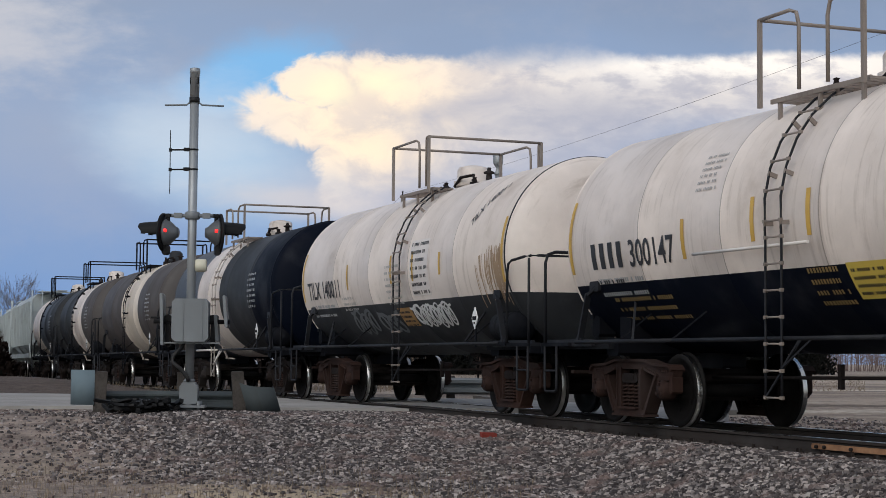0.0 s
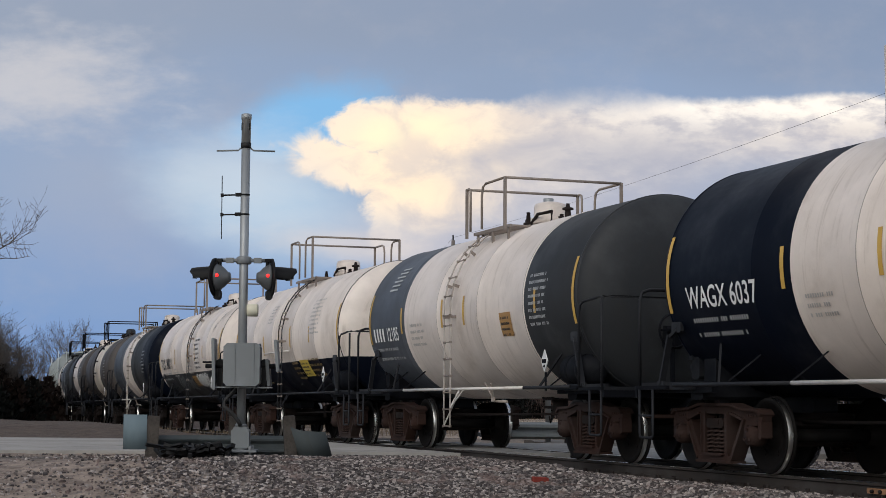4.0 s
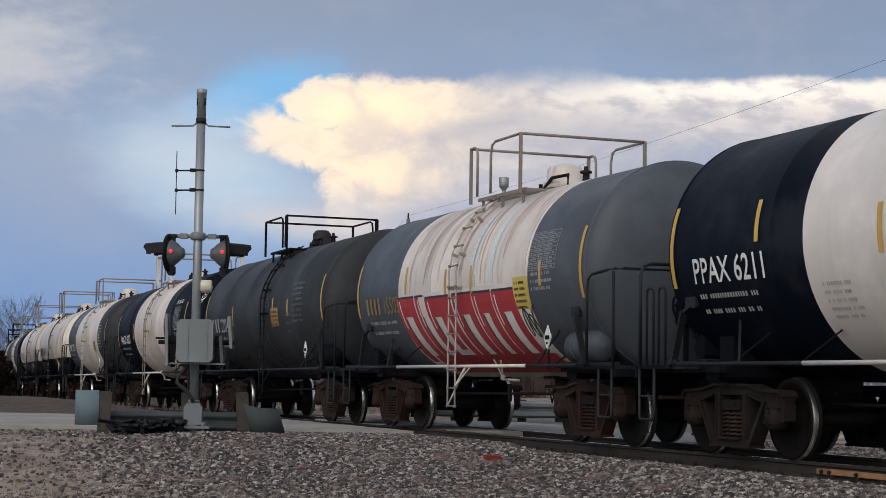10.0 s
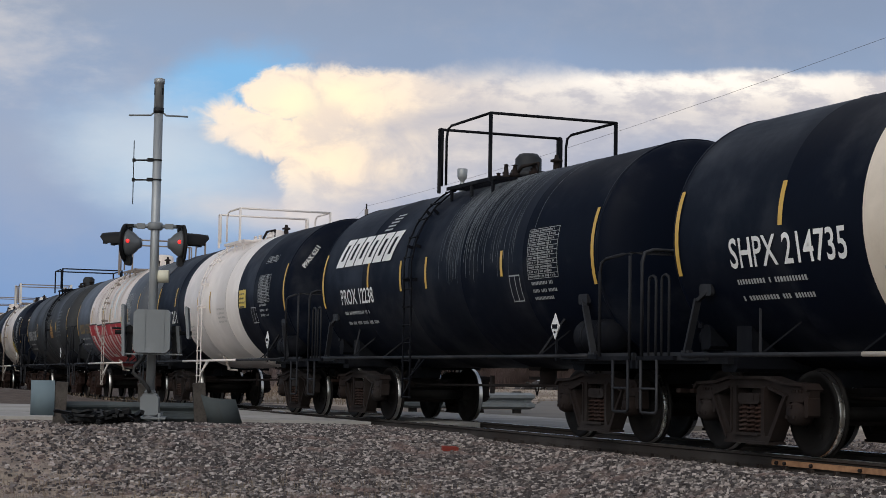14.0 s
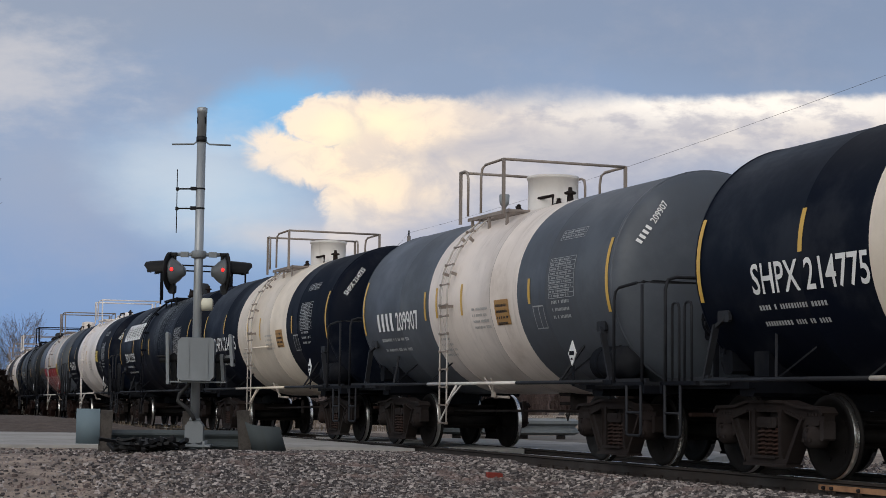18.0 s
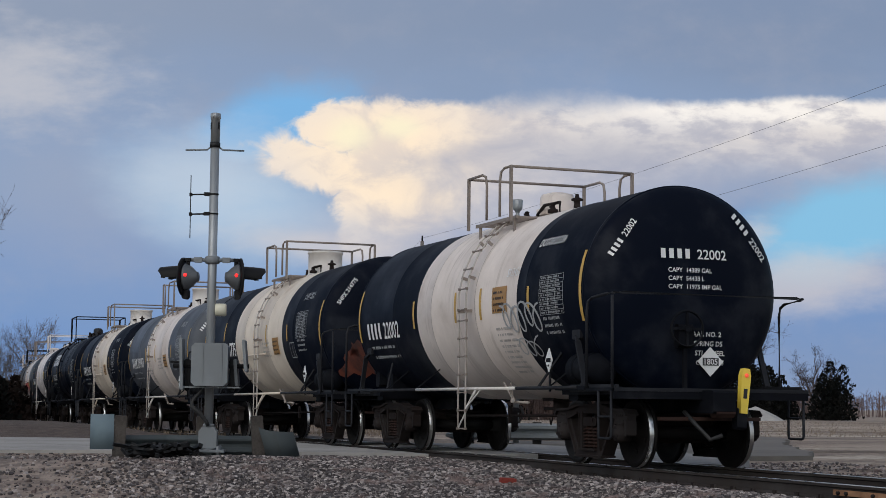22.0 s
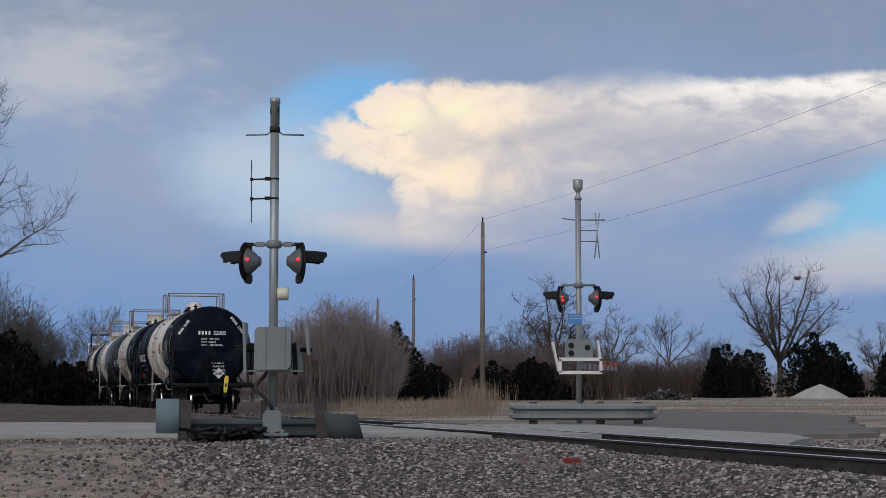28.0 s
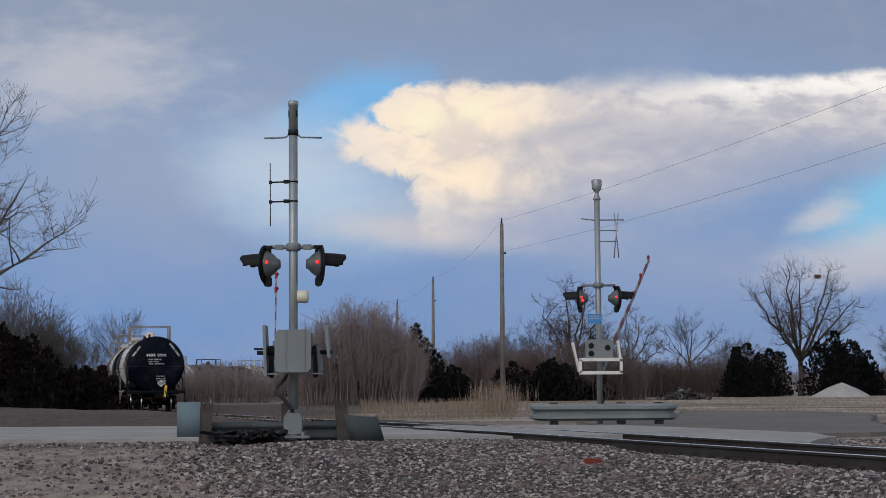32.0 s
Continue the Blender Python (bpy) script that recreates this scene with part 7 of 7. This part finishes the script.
def round_tree(x, y, h, seed, wide, limbs=9, mat=None, label="large bare tree with a round crown", nest=None):
    """A bole that forks low into bowed limbs which fill a round crown with branches and twigs."""
    rng = random.Random(seed)
    t = thing("tree", label, "tree", (x, y, float(lie(x, y)) - 0.05), 0)
    bole, r = h * .27, h * .019
    part("trunk", MB().pipe([(0, 0, 0), (.06, 0, bole * .5), (-.03, .05, bole * 1.06)], [r * 1.4, r, r * .85], 8, caps=False), mat or BARK, t)
    mb = MB()

    def shoot(p, d, length, r0, n=3, sag=0.10):
        pts, rad = [Vector(p)], [r0]
        for i in range(n):
            d = (d + Vector((rng.gauss(0, .2), rng.gauss(0, .2), rng.gauss(sag, .14)))).normalized()
            pts.append(pts[-1] + d * length / n)
            rad.append(max(.006, r0 * (1 - .75 * (i + 1) / n)))
        mb.pipe(pts, rad, 3 if r0 < .05 else 5, caps=False)
        return pts, rad

    def along(pts, rad, q):
        i = min(len(pts) - 2, int(q * (len(pts) - 1)))
        f = q * (len(pts) - 1) - i
        return pts[i].lerp(pts[i + 1], f), (pts[i + 1] - pts[i]).normalized(), rad[i]
    for k in range(limbs):
        a = 2 * math.pi * (k * .618 + .1 * rng.random())
        up = 0.12 + .88 * (k + .5) / limbs
        out = math.sqrt(max(0, 1 - up * up))
        goal = Vector((math.cos(a) * out * wide / 2, math.sin(a) * out * wide / 2, h * (.45 + .50 * up)))
        start = Vector((0, 0, bole * rng.uniform(.85, 1.05)))
        bow = start.lerp(goal, .5) + Vector((math.cos(a), math.sin(a), 0)) * wide * .05
        pts, rad = [], []
        for i in range(8):
            q = i / 7
            pts.append(start * (1 - q) ** 2 + bow * 2 * q * (1 - q) + goal * q * q + Vector((rng.gauss(0, .1), rng.gauss(0, .1), rng.gauss(0, .07))) * min(1, q * 3))
            rad.append(r * .62 * (1 - q) ** .8 + .014)
        mb.pipe(pts, rad, 6, caps=False)
        for _ in range(13):
            q = rng.uniform(.22, 1)
            p, d, rr = along(pts, rad, min(q, .99))
            away = Vector((rng.gauss(0, 1), rng.gauss(0, 1), rng.gauss(.1, .6))).normalized()
            b1, r1 = shoot(p, d * .45 + away * .75, h * rng.uniform(.10, .22) * (1.1 - .35 * q), max(.016, rr * .5), 4)
            for _ in range(7):
                p, d, rr = along(b1, r1, rng.uniform(.2, .99))
                away = Vector((rng.gauss(0, 1), rng.gauss(0, 1), rng.gauss(.2, .6))).normalized()
                b2, r2 = shoot(p, d * .5 + away * .7, h * rng.uniform(.05, .10), .012, 3)
                for _ in range(3):
                    p, d, rr = along(b2, r2, rng.uniform(.2, .99))
                    shoot(p, d * .6 + Vector((rng.gauss(0, .5), rng.gauss(0, .5), rng.gauss(.15, .4))), h * rng.uniform(.025, .05), .008, 2)
    part("crown", mb.mesh("crown", mat or BARK, fix=False), None, t)
    if nest:
        mb = MB().lathe([(0.0, -.22), (.2, -.18), (.33, 0), (.30, .12), (.12, .10), (0.0, .06)], "z", 12, at=nest)
        for k in range(40):
            a = rng.uniform(0, 6.28)
            p = Vector(nest) + Vector((.25 * math.cos(a), .25 * math.sin(a), rng.uniform(-.15, .12)))
            mb.pipe([p, p + Vector((rng.gauss(0, .2), rng.gauss(0, .2), rng.gauss(0, .12)))], [.012, .008], 3, caps=False)
        part("nest", mb, TWIG, t, "dark twig nest high in the crown")
    return t


def thicket(x, y, wx, wy, h, n, seed, mat=None, name="thicket", label="dense leafless brown thicket", twigs=9):
    rng = random.Random(seed)
    mb = MB()
    for k in range(n):
        a, b = rng.uniform(-1, 1), rng.uniform(-1, 1)
        top = h * (1 - 0.45 * a * a) * rng.uniform(.5, 1.0)
        p = Vector((a * wx / 2, b * wy / 2, 0))
        lean = Vector((rng.gauss(a * .12, .1), rng.gauss(0, .1), 1)).normalized()
        q = p + lean * top
        mb.pipe([p, p.lerp(q, .5) + Vector((rng.gauss(0, .12), 0, 0)), q], [0.020, 0.014, 0.005], 3, caps=False)
        for j in range(twigs):
            t = rng.uniform(.25, 1)
            s = p.lerp(q, t)
            e = s + Vector((rng.gauss(0, .35), rng.gauss(0, .35), rng.uniform(.2, .8))) * (h * .2)
            mb.pipe([s, e], [0.010, 0.004], 3, caps=False)
            for _ in range(2):
                f = s.lerp(e, rng.uniform(.2, .9))
                mb.pipe([f, f + Vector((rng.gauss(0, .3), rng.gauss(0, .3), rng.uniform(.1, .6))) * (h * .12)], [0.009, 0.005], 3, caps=False)
    ob = new(name, mb.mesh(name, mat or TWIG, fix=False))
    ob.matrix_basis = pose(x, y, float(lie(x, y)) - 0.05)
    return tagged(ob, label, "thicket", kind="stuff")


def cedar(x, y, h, w, seed, mat=None, label="dark bushy cedar tree"):
    rng = random.Random(seed)
    t = thing("cedar_tree", label, "tree", (x, y, float(lie(x, y)) - 0.05), 0)
    part("trunk", MB().pipe([(0, 0, 0), (0.03, 0, h * .9)], [h * .03, .02], 6), BARK, t)
    mb = MB()
    n = int(1400 * max(1, w * h / 6))
    spires = [(0.0, 0.0, 1.0, 0.8)] + [(rng.gauss(0, .20) * w, rng.gauss(0, .20) * w, rng.uniform(.5, .95), rng.uniform(.45, .75)) for _ in range(9)]
    for k in range(n):
        sx, sy, sh, sw = spires[min(9, int(rng.random() ** 1.2 * 10))]
        q = rng.random() ** 1.15
        a = rng.uniform(0, 6.28)
        ragged = 1 + .30 * math.sin(q * 19 + a * 2 + sx * 5) + .18 * math.sin(q * 43 + a * 5)
        r = w / 2 * sw * ((1 - q) ** .65 + .04) * min(1, (q + .2) * 4) * ragged * rng.uniform(.25, 1.0) ** .5
        c = Vector((sx + r * math.cos(a), sy + r * math.sin(a), h * sh * (0.02 + .98 * q)))
        s = rng.uniform(.10, .24)
        up = Vector((math.cos(a) * .5 + rng.gauss(0, .4), math.sin(a) * .5 + rng.gauss(0, .4), rng.uniform(.3, 1.2))).normalized()
        sd = up.cross(Vector((rng.gauss(0, 1), rng.gauss(0, 1), rng.gauss(0, 1)))).normalized() * s * .4
        o = len(mb.v)
        mb.v += [tuple(c - sd), tuple(c + up * s * .4 - sd * 1.3), tuple(c + up * s * 1.3), tuple(c + up * s * .4 + sd * 1.3), tuple(c + sd)]
        mb.face((o, o + 1, o + 2, o + 3, o + 4))
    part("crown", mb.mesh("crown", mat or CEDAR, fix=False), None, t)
    return t


def far_ahead(px, y):
    return px / 3000 * y


def plant():
    A = lambda px, y: (far_ahead(px, y), y)
    round_tree(*A(594, 150), 12.6, 11, 10.6, 10, label="large bare tree with a round crown beyond the lot", nest=(1.7, 0.0, 10.6))
    round_tree(*A(196, 130), 9.4, 12, 6.2, 8, label="bare spreading tree behind the far signal")
    round_tree(*A(290, 145), 7.6, 13, 5.6, 7, PALEWOOD, "pale bare tree behind the far signal")
    bare_tree(*A(398, 160), 7.4, 14, .45, label="small bare tree over the brush", forks=3, depth=4, fork_at=.45)
    round_tree(*A(770, 175), 7.4, 15, 6.0, 7, label="bare tree at the edge of the field")
    bare_tree(*A(475, 165), 6.4, 16, .5, label="crooked bare tree by the cedars", depth=4)
    bare_tree(*A(150, 125), 7.2, 17, .6, label="bare tree in the brush", depth=4)
    bare_tree(*A(60, 150), 6.6, 18, .5, label="bare tree in the brush", depth=4)
    # left of the line
    round_tree(-23.6, 72, 14.0, 21, 12.6, 11, PALEWOOD, "tall pale bare tree beside the line")
    bare_tree(*A(-790, 88), 6.8, 22, .5, PALEWOOD, "pale bare tree beside the line", depth=4)
    bare_tree(*A(-605, 150), 8.2, 23, .4, PALEWOOD, "slim pale bare tree behind the cedars", forks=4, depth=4, fork_at=.35)
    bare_tree(*A(-660, 130), 6.0, 24, .45, PALEWOOD, "slim pale bare tree behind the cedars", forks=4, depth=4, fork_at=.3)
    bare_tree(*A(-735, 105), 6.4, 25, .45, PALEWOOD, "slim pale bare tree behind the cedars", forks=4, depth=4)
    bare_tree(*A(-560, 165), 6.2, 26, .45, PALEWOOD, "slim pale bare tree beyond the line", forks=4, depth=4)
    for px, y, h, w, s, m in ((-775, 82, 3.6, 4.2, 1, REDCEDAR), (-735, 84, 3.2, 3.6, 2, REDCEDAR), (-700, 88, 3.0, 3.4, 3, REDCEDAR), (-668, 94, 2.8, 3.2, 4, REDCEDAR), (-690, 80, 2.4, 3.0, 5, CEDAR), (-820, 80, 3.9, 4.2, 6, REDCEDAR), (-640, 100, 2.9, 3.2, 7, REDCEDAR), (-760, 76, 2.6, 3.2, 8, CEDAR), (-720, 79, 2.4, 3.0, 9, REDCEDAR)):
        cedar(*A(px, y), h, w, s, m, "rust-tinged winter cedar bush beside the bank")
    # near-black bushes added to stand in for deep shade inside the brush
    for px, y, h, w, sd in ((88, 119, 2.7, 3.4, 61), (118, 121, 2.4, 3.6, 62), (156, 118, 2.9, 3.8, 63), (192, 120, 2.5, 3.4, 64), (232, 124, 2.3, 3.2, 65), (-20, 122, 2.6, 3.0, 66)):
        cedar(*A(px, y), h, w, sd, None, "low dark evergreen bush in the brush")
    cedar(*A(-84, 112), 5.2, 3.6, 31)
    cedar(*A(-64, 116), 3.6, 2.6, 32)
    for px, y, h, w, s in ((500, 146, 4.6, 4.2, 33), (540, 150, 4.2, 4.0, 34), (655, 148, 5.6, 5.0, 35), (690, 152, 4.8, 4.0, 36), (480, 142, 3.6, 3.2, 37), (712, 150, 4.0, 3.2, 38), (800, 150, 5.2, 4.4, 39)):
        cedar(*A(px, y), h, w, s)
    # brush
    thicket(*A(-185, 102), 6.8, 4, 6.1, 1150, 41, SAPLING)
    thicket(*A(-235, 106), 4.0, 3, 4.6, 380, 42, SAPLING)
    thicket(*A(40, 128), 9.0, 5, 4.9, 760, 43)
    thicket(*A(180, 122), 11.0, 6, 4.4, 950, 44, TWIG, label="dark tangled leafless brush")
    thicket(*A(395, 150), 10.0, 5, 3.7, 760, 45)
    thicket(*A(490, 150), 7.0, 4, 5.0, 160, 46)
    thicket(*A(310, 150), 10.0, 5, 3.4, 620, 47)
    thicket(*A(760, 165), 8.0, 5, 3.2, 160, 48)
    thicket(*A(-340, 135), 15.0, 6, 3.5, 620, 49, SAPLING)
    thicket(*A(-430, 122), 7.0, 4, 3.1, 380, 50, SAPLING)
    thicket(*A(-700, 110), 9.0, 4, 4.2, 300, 52, PALEWOOD)
    thicket(*A(-800, 84), 5.5, 4, 6.4, 320, 54, PALEWOOD, label="dense pale leafless saplings beside the line")
    thicket(*A(-600, 150), 12.0, 4, 4.2, 220, 53, PALEWOOD)
    # far woods all along the skyline
    rng = random.Random(77)
    mb = MB()
    for k in range(2600):
        px = rng.uniform(-1000, 1000)
        y = rng.uniform(215, 260)
        x = px / 3000 * y
        h = (3.2 + 1.4 * noise.noise((px * .011, 3, 0)) + noise.noise((px * .05, 7, 0))) * rng.uniform(.55, 1)
        mb.pipe([(x, y, -.2), (x + rng.gauss(0, .3), y, h)], [.05, .02], 3, caps=False)
        for j in range(4):
            z = h * rng.uniform(.3, .95)
            mb.pipe([(x, y, z), (x + rng.gauss(0, .8), y, z + rng.uniform(.2, .9))], [.03, .012], 3, caps=False)
    tagged(new("far_woods", mb.mesh("far_woods", TWIG, fix=False)), "low band of distant leafless woods", "woods", kind="stuff")
    # reeds and long grass past the road
    def blades(name, label, n, area, h, mat, seed, wide=.02, cat="reeds"):
        r = random.Random(seed)
        m = MB()
        for k in range(n):
            x, y = area(r)
            z = float(lie(x, y))
            a = r.uniform(0, 3.14)
            hh = h * r.uniform(.5, 1.0)
            dx, dy = math.cos(a) * wide, math.sin(a) * wide
            lx, ly = r.gauss(0, .12) * hh, r.gauss(0, .12) * hh
            o = len(m.v)
            m.v += [(x - dx, y - dy, z - .03), (x + dx, y + dy, z - .03), (x + lx * .5 + dx * .7, y + ly * .5 + dy * .7, z + hh * .6), (x + lx * .5 - dx * .7, y + ly * .5 - dy * .7, z + hh * .6), (x + lx, y + ly, z + hh)]
            m.face((o, o + 1, o + 2, o + 3)), m.face((o + 3, o + 2, o + 4))
        tagged(new(name, m.mesh(name, mat, fix=False)), label, cat, kind="stuff")
    blades("reeds", "tall dry reeds past the road", 420, lambda r: (lambda y: (r.gauss(0.020, .008) * y, y))(r.uniform(62, 84)), 1.45, REED, 5, .012)
    blades("reeds", "dry reeds along the far ditch", 1100, lambda r: (lambda y: (r.uniform(-.06, .025) * y, y))(r.uniform(66, 95)), 0.55, REED, 6, .012)
    blades("dry_grass", "long dead grass past the road", 4200, lambda r: (lambda y: (r.uniform(-.16, .03) * y, y))(r.uniform(52, 80)), .20, STRAW, 7, .01, "grass")
    blades("dry_grass", "dead grass tufts in the foreground", 5200, lambda r: (lambda c: (c[0] + r.gauss(0, .16), c[1] + r.gauss(0, .16)))((round(r.uniform(-7.5, 1.8) * 1.7) / 1.7 + .2 * r.random(), 15.5 + round(r.uniform(0, 6.5) * 1.5) / 1.5)), .10, STRAW, 8, .004, "grass")
    blades("dry_grass", "dead grass over the far field", 9000, lambda r: (lambda y: (r.uniform(-.02, .30) * y, y))(r.uniform(60, 130)), .09, STRAW, 9, .014, "grass")


plant()

# ---- pieces of the ground ----
def scatter_stones(name, label, n, seed, area, lo, hi, mat):
    """Loose angular stones, joined."""
    rng = np.random.default_rng(seed)
    cube = np.array([(x, y, z) for x in (-1, 1) for y in (-1, 1) for z in (-1, 1)], float) * 0.6
    faces = np.array([(0, 1, 3, 2), (4, 6, 7, 5), (0, 4, 5, 1), (2, 3, 7, 6), (0, 2, 6, 4), (1, 5, 7, 3)])
    pts = area(rng, n)
    n = len(pts)
    size = lo + (hi - lo) * rng.random(n) ** 2.2
    v = cube[None] * (0.65 + 0.7 * rng.random((n, 8, 3)))
    a, b = rng.random(n) * 6.283, rng.normal(0, .6, n)
    ca, sa, cb, sb = np.cos(a)[:, None], np.sin(a)[:, None], np.cos(b)[:, None], np.sin(b)[:, None]
    x, y, z = v[..., 0], v[..., 1], v[..., 2] * .75
    y, z = y * cb - z * sb, y * sb + z * cb
    x, y = x * ca - y * sa, x * sa + y * ca
    s = size[:, None]
    out = np.stack([x * s + pts[:, :1], y * s + pts[:, 1:2], z * s + pts[:, 2:3] + s * .12], -1).reshape(-1, 3)
    f = (faces[None] + 8 * np.arange(n)[:, None, None]).reshape(-1, 4)
    me = bpy.data.meshes.new(name)
    me.from_pydata(out.tolist(), [], f.tolist())
    me.materials.append(mat)
    tagged(new(name, me), label, "stones", kind="stuff")


def shoulder(rng, n):
    x, y = rng.uniform(-8.5, 8, n * 3), rng.uniform(14.5, 29.5, n * 3)
    d = across(x, y)
    w = np.clip((8.8 - d) / 3.4, 0.10, 1) * (d > 1.02)
    w = np.where(y + 0.12 * x < 20.5, w * np.clip((5.4 - d) / 2.5, .10, 1), w)
    w = np.where((x < -3.9) & (y > 25.2), w * 0.25, w)
    w = np.where((x < -4.6) & (y < 23.5), w * 0.5, w)
    edge = 29.3 + (x + 9) * 0.13
    keep = (rng.random(n * 3) < w) & (y < np.minimum(edge, 30.4))
    x, y = x[keep][:n], y[keep][:n]
    return np.stack([x, y, lie(x, y)], -1)


def bed(rng, n):
    s, l = rng.uniform(-16, 10.0, n), rng.uniform(-6.0, 0.66, n)
    p = np.array([on_line(a, b)[:2] for a, b in zip(s, l)])
    return np.c_[p, lie(p[:, 0], p[:, 1])]


scatter_stones("ballast_stones", "grey-brown crushed ballast stones on the shoulder", 98000, 3, shoulder, 0.012, 0.046, STONE)
scatter_stones("ballast_stones", "crushed ballast stones between and beyond the rails", 17000, 4, bed, 0.016, 0.048, STONE)
PALESTONE = rough_stuff("pale_stone", (0.42, 0.39, 0.36), (0.30, 0.28, 0.26), 12)
scatter_stones("pale_stones", "scattered pale stones in the ballast", 500, 5, shoulder, 0.016, 0.045, PALESTONE)


def lay_ties():
    bed_thing = thing("track_ties", "dark creosoted ties under the rails", "railway ties", (0, 0, 0), kind="structure")
    me = MB().box((0, 0, -0.29), (2.6, 0.23, 0.2), bevel=0.012).mesh("tie", TIE)
    plate = MB().box((0, 0, -0.183), (0.34, 0.18, 0.012)).box((0.12, 0.05, -0.16), (0.03, 0.03, 0.05)).box((-0.12, -0.05, -0.16), (0.03, 0.03, 0.05)).mesh("tie_plate", RAILSIDE)
    for k in range(-30, 23):
        x, y, h = on_line(k * 0.5, 0.03 * math.sin(k * 7.3))
        tie = part("tie", me, None, bed_thing, "", pose(x, y, 0, 0, 0, -math.degrees(h)))
        for sx in (-0.753, 0.753):
            part("tie_plate", plate, None, tie, "", pose(sx, 0, 0))


lay_ties()

# ---- what moves ----
def travel(t):
    """Metres that the train has gone by t."""
    f = lambda q: 6.15 * q + 0.01 * q * q + 0.0004 * q ** 3
    return f(t) if t < 23 else f(23) + 7.2 * (t - 23)


def motions():
    for car, uc, spacing in CARS:
        rows = []
        for k in range(33):
            s = travel(k) + uc
            a, b = on_line(s + spacing / 2), on_line(s - spacing / 2)
            head = math.degrees(math.atan2(a[1] - b[1], a[0] - b[0]))
            za, zb = grade(s + spacing / 2), grade(s - spacing / 2)
            rows.append((k, pose((a[0] + b[0]) / 2, (a[1] + b[1]) / 2, (za + zb) / 2, 0, -math.degrees(math.atan2(za - zb, spacing)), head)))
        walk(car, rows)
    for ax, x in zip(TRUCK_AXLES, (0.89, -0.89)):
        rows = [(k / 15, pose(x, 0, 0.457, 0, math.degrees(travel(k / 15) / (0.457 * TRUCK)), 0)) for k in range(481)]
        walk(ax[0], rows)
        lead = ax[0].animation_data
        for w in ax[1:]:
            w.rotation_mode = "QUATERNION"
            keys = w.animation_data_create()
            keys.action = lead.action
            keys.action_slot = lead.action_slot
    lifts = ((0, 0), (30.6, 0), (31.0, 3), (31.3, 9), (31.6, 17), (31.8, 23), (32.0, 29))
    walk(FAR_ARM, [(t, pose(0.12, 0.2, 1.40, 0, 0, -13.4 - 0.18 * a) @ pose(0, 0, 0, a, 0, 0)) for t, a in lifts])
    lifts = ((0, 0), (31.1, 0), (31.3, 6), (31.6, 14), (31.8, 18), (32.0, 21))
    walk(NEAR_ARM, [(t, pose(-0.3, 0.12, 1.4, 0, 0, 6) @ pose(0, 0, 0, a, 0, 0)) for t, a in lifts])


motions()
